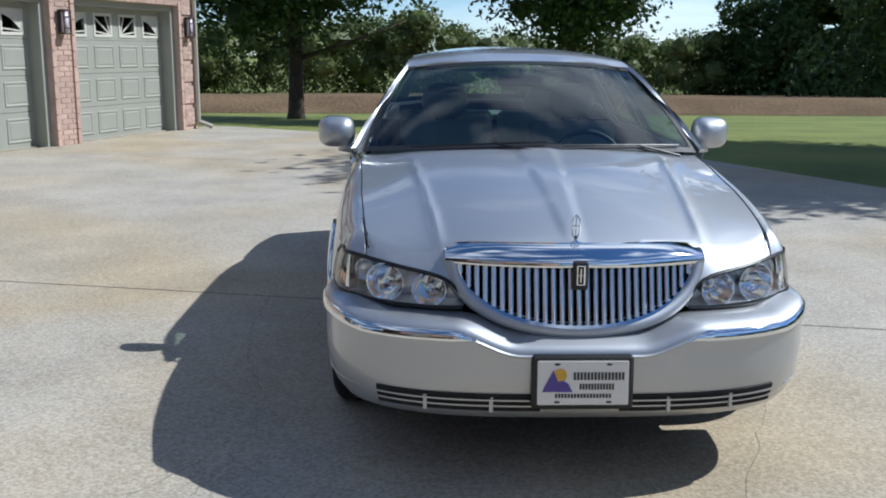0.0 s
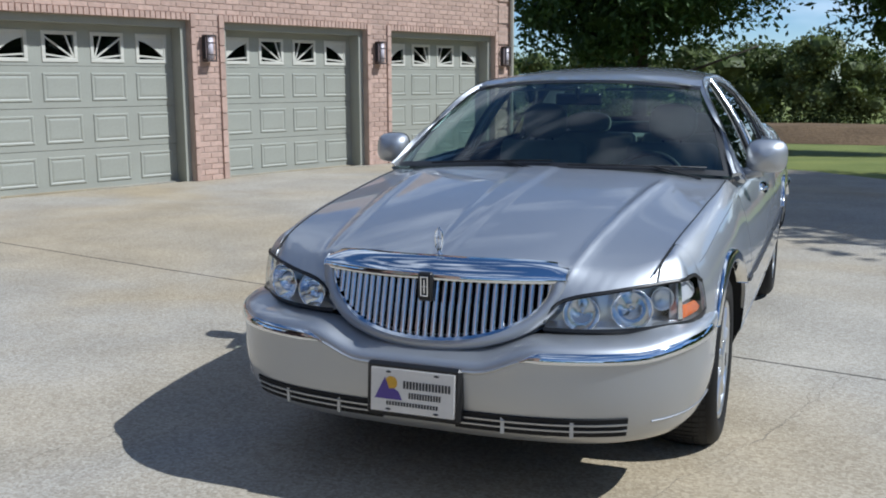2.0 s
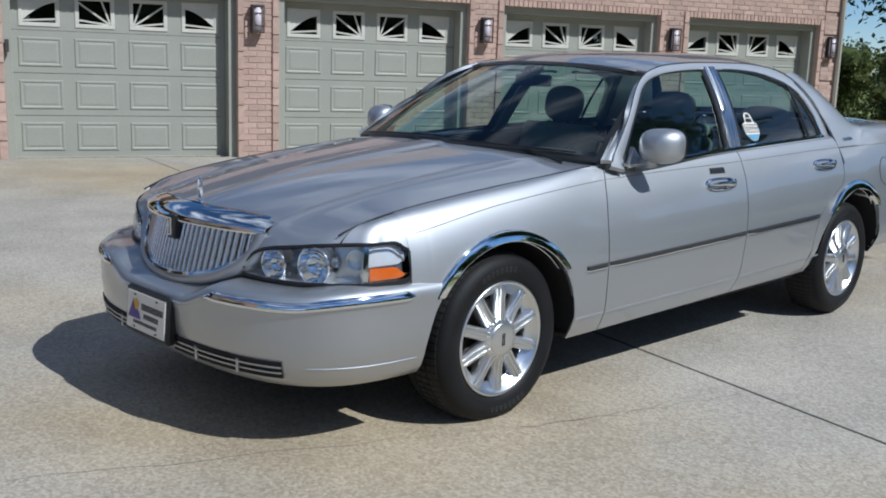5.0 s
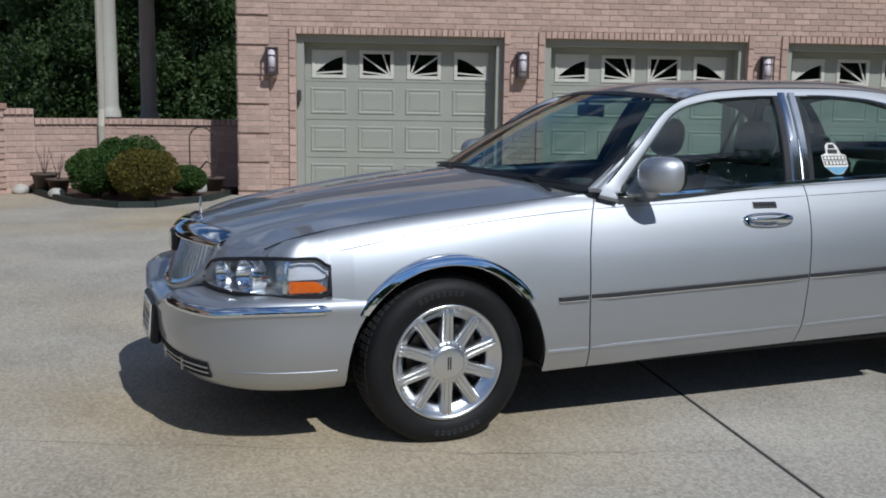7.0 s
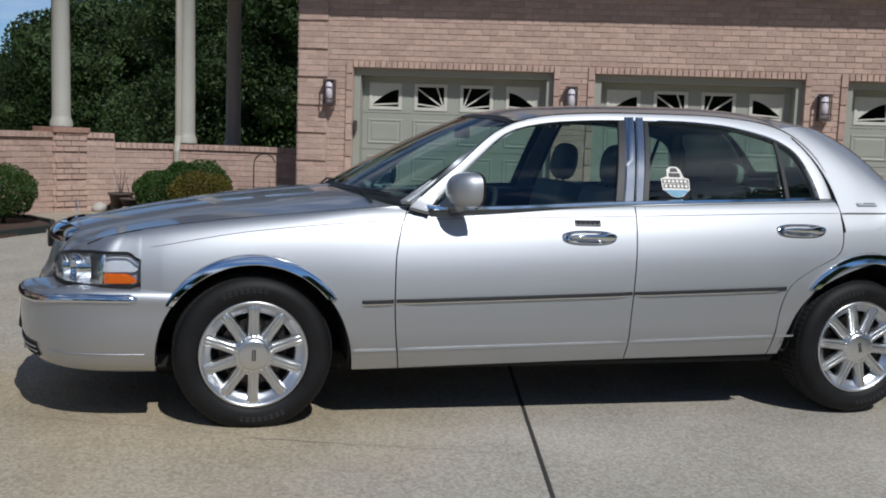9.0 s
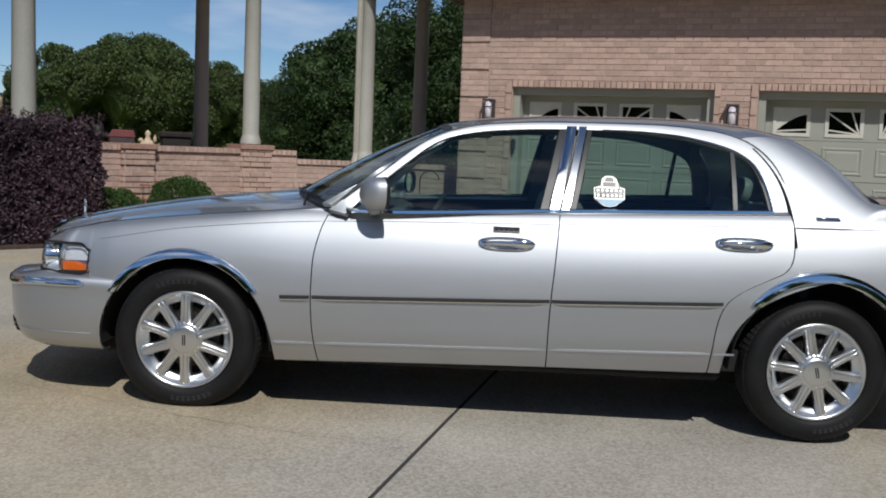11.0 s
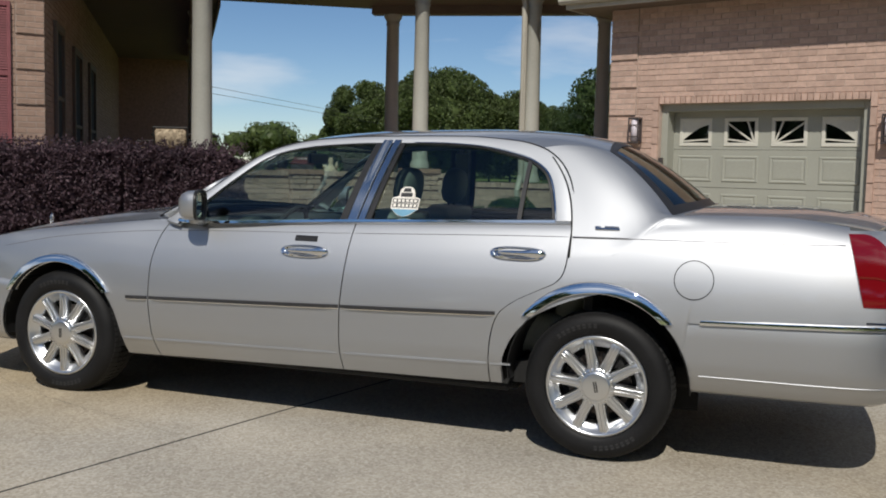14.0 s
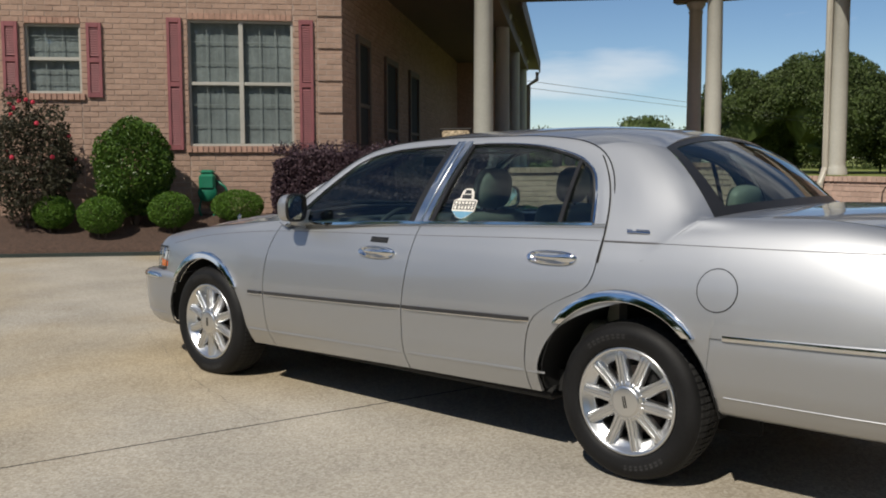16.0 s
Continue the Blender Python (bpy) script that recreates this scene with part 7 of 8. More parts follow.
for s in (1, -1):
    # front pillar between windscreen and door frame
    a_rows = []
    for k in range(15):
        g = k / 14
        p = ws_b(s).lerp(ws_t(s), g) + Vector((0, 0, 0.001))
        y_t = -0.83 + (-0.225 + 0.83) * g
        z_t = float(np.interp(y_t, fr_y, fr_z))
        q = Vector((s * (pillar_x(z_t) + 0.001), y_t, z_t))
        mid_ = (p + q) / 2 + Vector((s * 0.005, -0.003, 0.003))
        a_rows.append([p, mid_, q])
    shell("front_pillar", a_rows, M_PAINT, thick=0.02)
    # rear pillar between the rear door and the rear screen
    rows = []
    for k in range(19):
        g = k / 18
        # upper edge at the roof runs back, lower edge along the deck
        yd, zd = resample([(1.13, 1.418), (1.235, 1.350), (1.305, 1.240), (1.337, 1.110), (1.338, 1.073)], 19)[k]
        a = Vector((s * (pillar_x(zd) + 0.002), yd + 0.004, zd))
        sc = rs_t(s).lerp(rs_b(s), g) + Vector((0, 0, 0.03 * 4 * g * (1 - g)))
        a1 = Vector((s * (pillar_x(1.073) + 0.002), 1.342, 1.073))
        row = []
        for j in range(13):
            h = j / 12
            c = a.lerp(sc, h)
            lean = h ** 1.3 * (1 - h) ** 0.7 / 0.274
            c.x += s * 0.032 * lean * (0.55 + 0.45 * math.sin(g * math.pi))
            c.z += 0.018 * 4 * h * (1 - h) * (1 - g)
            yq = 1.342 + (1.79 - 1.342) * h
            foot = Vector((s * (side_x(yq, deck_ez(yq)) + (RSX - side_x(1.79, deck_ez(1.79))) * h ** 4), yq - 0.025 * h ** 4, deck_ez(yq)))
            c += (foot - (a1.lerp(rs_b(s), h) + Vector((s * 0.032 * lean * 0.55, 0, 0)))) * g ** 2.5
            row.append(c)
        rows.append(row)
    for k in range(1, 9):            # run the pillar's foot on down over the quarter panel
        row = []
        for j in range(13):
            yq = 1.342 + (1.79 - 1.342) * j / 12
            zq = deck_ez(yq) - foot_drop(yq) * k / 8
            row.append(Vector((s * side_x(yq, zq), yq, zq)))
        rows.append(row)
    for _ in range(60):
        new_rows = [[q.copy() for q in r_] for r_ in rows]
        for k in range(2, len(rows) - 1):
            for j in range(13):
                keep = min(1.0, (12 - j) / 5) * min(1.0, (k - 1) / 4) * min(1.0, (len(rows) - 2 - k) / 5)
                new_rows[k][j] = rows[k][j].lerp((rows[k - 1][j] + rows[k + 1][j]) / 2, 0.6 * keep)
        rows = new_rows
    shell("rear_pillar", rows, M_PAINT, thick=0.003)
    edge_ = [r_[0] for r_ in rows[3:]]
    shell("door_gap", [[q + Vector((s * 0.0045, d_, 0)) for d_ in (-0.0045, 0.003)] for q in edge_], M_UNDER, thick=0.001)

# scuttle and wipers
rows = []
for i in range(21):
    u = -1 + 2 * i / 20
    rows.append([(0.79 * u, -1.085 + 0.19 * u * u, 1.036 - 0.035 * u * u), (0.77 * u, -1.03 + 0.19 * u * u, 1.034 - 0.03 * u * u), (0.75 * u, -0.98 + 0.19 * u * u, 1.06 - 0.03 * u * u)])
shell("scuttle", rows, M_BLACK, label="black ribbed scuttle panel", thick=0.01)
for x0, x1 in ((-0.52, 0.05), (0.12, 0.66)):
    bm = bmesh.new()
    pts = []
    for g in np.linspace(0, 1, 9):
        u = (x0 + (x1 - x0) * g) / 0.75
        p = ws_b(u).lerp(ws_t(u), 0.015 + 0.035 * g)
        pts.append(p + Vector((0, -0.012, 0.014)))
    tube(bm, pts, 0.0045, 6)
    tube(bm, [ws_b((x1 - 0.02) / 0.75) + Vector((0, -0.05, -0.01)), pts[5]], 0.006, 6)
    part("wiper", bm, M_BLACK, car)

# door handles, keypad, fuel flap, badges
for s in (1, -1):
    for yc, zc in ((0.002, 0.880), (1.100, 0.925)):
        h = new("door_handle")
        h.parent = car
        x0 = side_x(yc, zc)
        rows = []
        for k in range(33):
            a = 2 * math.pi * k / 32
            ca, sa = math.cos(a), math.sin(a)
            q = lambda r_: (yc + 0.134 * math.copysign(abs(ca) ** 0.75, ca) * r_, zc + 0.031 * math.copysign(abs(sa) ** 0.85, sa) * (r_ if r_ > 0.8 else r_ * 0.95))
            row = []
            for r_, l_ in ((1.0, 0.0), (0.97, 0.010), (0.86, 0.012), (0.78, 0.004), (0.40, -0.012), (0.02, -0.014)):
                y, z = q(r_)
                row.append((s * (side_x(y, z) + l_), y, z))
            rows.append(row)
        shell("bezel", rows, M_CHROME, h, "chrome oval handle bezel", thick=0.001)
        rows = []
        for k in range(21):
            f = k / 20
            y = yc - 0.100 + 0.235 * f
            e = math.sin(math.pi * min(1, max(0.0, f))) ** 0.35
            w = 0.013 + 0.012 * smooth(0.5, 0.85, f)
            ring = []
            for j in range(10):
                a = 2 * math.pi * j / 9
                zz = zc + 0.002 + w * e * math.sin(a)
                ring.append((s * (side_x(y, zc) + 0.017 * (0.4 + 0.6 * e) + 0.010 * e * math.cos(a)), y, zz))
            rows.append(ring)
        shell("grip", rows, M_CHROME, h, thick=0.0005)
    rows = [[(s * (side_x(y, z) + l_), y, z) for z, l_ in ((0.928, 0.0), (0.931, 0.005), (0.953, 0.005), (0.956, 0.0))] for y in np.linspace(-0.062, 0.062, 9)]
    if s > 0:
        pad = shell("keypad", rows, M_BLACK, label="small black entry keypad", thick=0.002)
        for k in range(5):
            y = -0.046 + 0.023 * k
            part("key", boxes((side_x(y, 0.942) + 0.003, side_x(y, 0.942) + 0.007, y - 0.008, y + 0.008, 0.936, 0.948), bevel=0.001), M_TRIMG, pad)
        # fuel flap: a round shut line with a slightly raised lid
        yc, zc, R = 1.895, 0.850, 0.082
        for nm, r0, r1, l0, mat in (("fuel_flap_gap", R - 0.001, R + 0.003, 0.0015, M_BLACK), ("fuel_flap", 0.0005, R - 0.001, 0.0022, M_PAINT)):
            rows = []
            for k in range(49):
                a = 2 * math.pi * k / 48
                rows.append([(side_x(yc + r * math.cos(a), zc + r * math.sin(a)) + l0, yc + r * math.cos(a), zc + r * math.sin(a)) for r in np.linspace(r0, r1, 6 if nm == "fuel_flap" else 2)])
            shell(nm, rows, mat, thick=0.001)
    bm = boxes((-0.001, 0.003, -0.055, 0.055, -0.006, 0.004), (0.0, 0.004, -0.058, -0.03, 0.003, 0.010), (0.0, 0.004, -0.015, 0.05, 0.006, 0.012), bevel=0.001)
    yb, zb = 1.50, 1.052
    ob = part("badge", bm, M_CHROME, car, "small dark chrome script badge")
    ob.location = (s * (side_x(yb, zb) + 0.003), yb, zb)
    ob.rotation_euler = (0, radians(-35 * s), 0)

# window sticker: a white shield with dark and blue bars
st = new("sticker")
st.parent = car
st.matrix_basis = Matrix.Translation((pillar_x(1.135) - 0.008, 0.485, 1.135)) @ Euler((0, radians(-27), 0)).to_matrix().to_4x4()
tagged(st, "white and blue shield sticker on the rear window")


def flat(name, polys, x, mat):
    bm = bmesh.new()
    for poly in polys:
        f = bm.faces.new([bm.verts.new((x, y, z)) for y, z in poly])
    bmesh.ops.triangulate(bm, faces=bm.faces[:])
    part(name, bm, mat, st)


rect = lambda y0, y1, z0, z1: [(y0, z0), (y1, z0), (y1, z1), (y0, z1)]
flat("shield", [[(-0.072, -0.035), (-0.03, -0.070), (0, -0.078), (0.03, -0.070), (0.072, -0.035), (0.074, 0.022), (0.040, 0.034), (0.036, 0.070), (0.018, 0.086), (-0.018, 0.086), (-0.036, 0.070), (-0.040, 0.034), (-0.074, 0.022)]], 0.0, M_WHITE)
flat("bars", [rect(-0.068, 0.068, -0.003, 0.019), rect(-0.066, 0.066, -0.029, -0.006)], 0.001, M_INK)
flat("letter_bars", [rect(-0.062 + 0.0215 * k, -0.047 + 0.0215 * k, 0.001, 0.015) for k in range(6)] + [rect(-0.060, -0.046, -0.026, -0.009)] + [rect(-0.036 + 0.0205 * k, -0.022 + 0.0205 * k, -0.025, -0.010) for k in range(5)], 0.0018, M_WHITE)
flat("blue_bar", [[(-0.068, -0.038), (0.068, -0.038), (0.028, -0.068), (0, -0.077), (-0.028, -0.068)]], 0.001, M_BLUE)
flat("grey_bar", [rect(-0.030, 0.030, 0.030, 0.052)], 0.001, M_TRIMG)
flat("top_mark", [[(-0.022, 0.057), (0.022, 0.057), (0.016, 0.078), (-0.016, 0.078)]], 0.0012, M_TRIMG)


# ---- car: lamps, grille, plate ----
for s in (1, -1):
    hl = new("headlight")
    hl.parent = car
    tagged(hl, "clear headlight with twin chrome reflectors and amber marker")
    front_, mid_, deep_ = lamp_rows(s, -0.003, 0.002, 0.002, 0, 0.735), lamp_rows(s, -0.03, 0.004, 0.004, 0, 0.735), lamp_rows(s, -0.085, 0.012, 0.010, 0, 0.735)
    shell("housing", [[a[0], b[0], *c, b[-1], a[-1]] for a, b, c in zip(front_, mid_, deep_)], M_LAMPIN, hl, thick=0.002)
    shell("side_housing", lamp_rows(s, -0.046, 0, 0, 0.72, 1.0, n=14), M_LAMPIN, hl, thick=0.002)
    bm = bmesh.new()
    grid(bm, lamp_rows(s, 0.004, 0.006, 0.006, 0.01, 1.0))
    part("lens", bm, M_LENS, hl, smooth=True)
    # black seal round the lens
    for m0, m1, a0, a1 in ((-0.010, None, 0.0, 1.0), (None, -0.008, 0.0, 1.0)):
        rr = []
        base_rows = lamp_rows(s, 0.006, 0, 0, a0, a1)
        for row in base_rows:
            a = row[0] if m0 is not None else row[-1]
            sg = -1 if m0 is not None else 1
            w_ = 0.009 if m0 is not None else 0.006
            rr.append([a + Vector((0, 0.001, sg * -w_)), a + Vector((0, -0.003, 0)), a + Vector((0, 0.003, sg * w_))])
        shell("seal", rr, M_BLACK, hl, thick=0.002)
    e = lamp_rows(s, 0.006)[-1]
    shell("seal", [[q + Vector((s * 0.002, d_, 0)) for q in e] for d_ in (-0.003, 0.005)], M_BLACK, hl, thick=0.002)
    # two bowls
    for xc, r in ((0.505, 0.059), (0.655, 0.067)):
        t0 = min(np.linspace(0.1, 1, 300), key=lambda t: abs(plan_lamp(t).x - xc))
        p = plan_lamp(t0)
        zc = (lamp_top(xc) + lamp_bot(xc)) / 2 - 0.003
        tilt = 18 if xc < 0.6 else 32
        m = Matrix.Translation((s * (p.x - 0.010), p.y + 0.064, zc)) @ Euler((radians(90), 0, radians(tilt * s * 0.55))).to_matrix().to_4x4()
        bm = bmesh.new()
        lathe(bm, [(r * 1.04, -0.020), (r * 1.04, 0.036), (r * 1.03, 0.040), (r * 0.985, 0.040), (r * 0.955, 0.034), (r * 0.86, 0.010), (r * 0.62, -0.010), (0.012, -0.022)], 20, m)
        part("reflector", bm, M_REFL, hl, "chrome bowl reflector", smooth=True)
        bm = bmesh.new()
        lathe(bm, [(0.0005, 0.020), (0.011, 0.017), (0.014, 0.008), (0.013, -0.021)], 14, m)
        part("bulb_shield", bm, M_CHROME, hl, smooth=True)
    # side: clear turn lamp over an amber marker, behind a bright divider
    shell("turn_lamp", lamp_rows(s, -0.028, 0.058, 0.010, 0.74, 1.0, n=16), M_TURN, hl, thick=0.002)
    shell("amber_marker", lamp_rows(s, -0.014, 0.012, 0.088, 0.76, 1.0, n=16), M_AMBER, hl, "amber side marker", thick=0.002)
    shell("divider", lamp_rows(s, -0.010, 0.006, 0.006, 0.72, 0.75, n=3), M_REFL, hl, thick=0.01)
    # the round park lamp beside the outer bowl
    t0 = min(np.linspace(0.1, 1, 300), key=lambda t: abs(plan_lamp(t).x - 0.762))
    p = plan_lamp(t0)
    m = Matrix.Translation((s * (p.x - 0.03), p.y + 0.066, 0.713)) @ Euler((radians(90), 0, radians(26 * s))).to_matrix().to_4x4()
    bm = bmesh.new()
    lathe(bm, [(0.042, 0.004), (0.039, 0.007), (0.034, -0.003), (0.022, -0.009), (0.001, -0.012)], 24, m)
    part("park_lamp", bm, M_LAMPIN, hl, "round clear park lamp", smooth=True)

# painted slips between the bonnet's corners, the lamps and the fenders
side_path = [Vector((hood_ex(max(y, -2.25)) + 0.004, y, hood_z(hood_ex(max(y, -2.25)), y) - 0.002)) for y in np.linspace(hood_front(0.726) + 0.004, -1.986, 14)]


def along(path, f):
    acc = [0.0]
    for a, b in zip(path, path[1:]):
        acc.append(acc[-1] + (b - a).length)
    w = f * acc[-1]
    return Vector([float(np.interp(w, acc, [p[c] for p in path])) for c in range(3)])


for s in (1, -1):
    lr = [q for q in LAMP_LINE if q.x > LAMP_SEAM + 0.004]
    rows = []
    for k in range(25):
        q = along(lr, k / 24) + Vector((0, 0.002, 0.004))
        if k == 24:
            q.y = -1.986
        e = along(side_path, k / 24)
        zs = 0.565 + 0.03 * (min(q.y, -1.99) + 1.07)
        tq = min(0.97, (q.z - zs) / (e.z - zs))
        row = []
        for h in np.linspace(0, 1, 15):
            z = q.z + (e.z - q.z) * (1 - (1 - h) ** 1.8)
            fx = math.sqrt(max(0.0, 1 - min(1.0, (z - zs) / (e.z - zs)) ** 2.3)) / math.sqrt(1 - tq ** 2.3)
            row.append(Vector((s * (e.x + (q.x - e.x) * fx), e.y + (q.y - e.y) * fx, z)))
        rows.append(row)
    rows.append([p + Vector((s * 0.0030, 0.030, 0.002 * k / 14)) for k, p in enumerate(rows[-1])])   # tucked under the fender
    shell("nose_slip", rows, M_PAINT, thick=0.004)

# grille: bright header and surround, upright bars over black
grille = new("grille")
grille.parent = car
tagged(grille, "chrome waterfall grille with upright bars")
GW, GT = 0.405, 0.790
g_bot = lambda x: GT - 0.195 * math.sqrt(max(0.0, 1 - (abs(x) / GW) ** 2.3))
g_y = lambda x, z: -2.475 + 0.10 * (x / GW) ** 2 + 0.28 * max(0.0, z - 0.60) * 1.0
n_bar = 29
for k in range(n_bar):
    x = -GW * 0.975 + 2 * GW * 0.975 * k / (n_bar - 1)
    zb = g_bot(x)
    if GT - zb < 0.02:
        continue
    bm = bmesh.new()
    pts = []
    for j in range(7):
        z = zb + (GT + 0.004 - zb) * j / 6
        y = g_y(x, z)
        pts.append([Vector((x + dx, y + dy, z)) for dx, dy in ((-0.0096, 0.02), (-0.0094, -0.001), (-0.0080, -0.0062), (-0.0050, -0.0096), (0.0, -0.0108), (0.0050, -0.0096), (0.0080, -0.0062), (0.0094, -0.001), (0.0096, 0.02))])
    grid(bm, pts)
    part("bar", bm, M_CHROME, grille, smooth=True)
bm = bmesh.new()
grid(bm, [[Vector((x, g_y(x, z) + 0.045, z)) for z in np.linspace(g_bot(x) - 0.01, GT + 0.02, 5)] for x in np.linspace(-GW, GW, 31)])
part("mesh_back", bm, M_UNDER, grille, smooth=True)


def ring_out(scale_w, drop, x_n=41):
    """Lower outline of the surround from one top corner round to the other."""
    pts = []
    for k in range(x_n):
        a = math.pi * k / (x_n - 1)
        x = -scale_w * math.cos(a)
        x = math.copysign(abs(x / scale_w) ** 0.92 * scale_w, x)
        z = GT - (0.195 + drop) * math.sin(a) ** 0.92
        pts.append((x, z))
    return pts


inner_o = ring_out(GW, 0.0)
outer_o = ring_out(GW + 0.048, 0.043)
rows = []
for (xi, zi), (xo, zo) in zip(inner_o, outer_o):
    row = []
    for q, dy in ((0.0, 0.03), (0.0, -0.010), (0.15, -0.020), (0.5, -0.026), (0.85, -0.020), (1.0, -0.010), (1.15, 0.015), (1.35, 0.10)):
        x, z = xi + (xo - xi) * q, zi + (zo - zi) * q
        row.append(Vector((x, g_y(x * GW / (GW + 0.04) , max(z, 0.585)) + dy, z)))
    rows.append(row)
shell("surround", rows, M_PAINT, grille, "silver lower grille surround", thick=0.003)
rows = []
for (xi, zi), (xo, zo) in zip(inner_o, outer_o):
    rows.append([Vector((xi + (xo - xi) * q, g_y(xi, max(zi, 0.585)) + dy, zi + (zo - zi) * q)) for q, dy in ((-0.10, 0.0), (-0.08, -0.020), (0.14, -0.026), (0.20, -0.018))])
shell("surround_bright", rows, M_CHROME, grille, thick=0.002)
rows = []
for k in range(33):
    x = -(GW + 0.042) + 2 * (GW + 0.042) * k / 32
    cut = 0.030 * max(0.0, 1 - abs(x) / 0.05)
    e = 1 - 0.35 * (abs(x) / (GW + 0.042)) ** 6
    v = 0.012 * (1 - abs(x) / GW)
    y0 = -2.475 + 0.10 * (x / GW) ** 2
    rows.append([Vector((x, y0 + dy, GT + z + v * 0.6)) for dy, z in ((0.060, -0.014), (0.022, -0.013), (0.012, -0.008), (0.011, 0.002), (0.017, 0.016), (0.029, 0.030 * e), (0.046, 0.043 * e), (0.068, 0.053 * e), (0.092, 0.059 * e))])
shell("header", rows, M_CHROME, grille, "broad chrome grille header", thick=0.003)
part("emblem_plate", boxes((-0.026, 0.026, -2.475, -2.440, 0.715, 0.812), bevel=0.006), M_BLACK, grille, "black emblem shield")
bm = boxes((-0.014, -0.009, -2.482, -2.474, 0.732, 0.800), (0.009, 0.014, -2.482, -2.474, 0.732, 0.800), (-0.009, 0.009, -2.482, -2.474, 0.795, 0.800), (-0.009, 0.009, -2.482, -2.474, 0.732, 0.737), (-0.0025, 0.0025, -2.482, -2.474, 0.742, 0.790), (-0.009, 0.009, -2.482, -2.474, 0.764, 0.768), bevel=0.001)
part("emblem", bm, M_CHROME, grille)
orn = new("bonnet_ornament")
orn.parent = car
tagged(orn, "upright chrome bonnet ornament")
bm = bmesh.new()
lathe(bm, [(0.0, 0.0), (0.020, 0.001), (0.018, 0.008), (0.007, 0.012), (0.006, 0.022)], 16, Matrix.Translation((0, -2.345, hood_z(0, -2.345) - 0.006)))
part("foot", bm, M_CHROME, orn, smooth=True)
bm = bmesh.new()
zo = hood_z(0, -2.345) + 0.012
pts = [(0.0, zo), (0.010, zo + 0.012), (0.0135, zo + 0.04), (0.011, zo + 0.068), (0.0, zo + 0.084), (-0.011, zo + 0.068), (-0.0135, zo + 0.04), (-0.010, zo + 0.012), (0.0, zo)]
tube(bm, [(x, -2.345, z) for x, z in pts], 0.0032, 6)
tube(bm, [(0, -2.345, zo), (0, -2.345, zo + 0.084)], 0.0024, 6)
tube(bm, [(-0.012, -2.345, zo + 0.045), (0.012, -2.345, zo + 0.045)], 0.0024, 6)
part("emblem", bm, M_CHROME, orn, smooth=True)

# front plate with bars in place of its lettering
plate = new("number_plate")
plate.parent = car
plate.matrix_basis = pose(0.0, -2.572, 0.430, -4)
tagged(plate, "white dealer plate with a mountain mark in a black frame")
part("plate_frame", boxes((-0.168, 0.168, -0.012, 0.030, -0.092, 0.092), bevel=0.010), M_BLACK, plate)
part("plate_face", boxes((-0.150, 0.150, -0.016, -0.012, -0.074, 0.074), bevel=0.003), M_WHITE, plate)


def plate_flat(name, polys, y, mat):
    bm = bmesh.new()
    for poly in polys:
        bm.faces.new([bm.verts.new((x, y, z)) for x, z in poly])
    part(name, bm, mat, plate)


plate_flat("mark_sun", [[(-0.075 + 0.022 * math.cos(a), 0.026 + 0.022 * math.sin(a)) for a in np.linspace(0, 6.02, 20)]], -0.0172, M_SUNY)
plate_flat("mark_hill", [[(-0.135, -0.030), (-0.035, -0.030), (-0.048, -0.002), (-0.066, 0.008), (-0.082, 0.005), (-0.098, 0.044)]], -0.0176, M_VIOLET)
bars_ = []
for x0, x1, z0, z1, n in ((-0.032, 0.138, 0.010, 0.036, 15), (-0.012, 0.104, -0.022, -0.002, 12), (-0.092, 0.095, -0.050, -0.036, 18)):
    st_ = (x1 - x0) / n
    for k in range(n):
        bars_.append([(x0 + k * st_, z0), (x0 + (k + 0.72) * st_, z0), (x0 + (k + 0.72) * st_, z1), (x0 + k * st_, z1)])
plate_flat("lettering", bars_, -0.0172, M_INK)
plate_flat("screw", [[(x + 0.010 * math.cos(a), z + 0.004 * math.sin(a)) for a in np.linspace(0, 5.9, 12)] for x, z in ((-0.085, 0.062), (0.085, 0.062), (-0.085, -0.064), (0.085, -0.064))], -0.0172, M_INK)


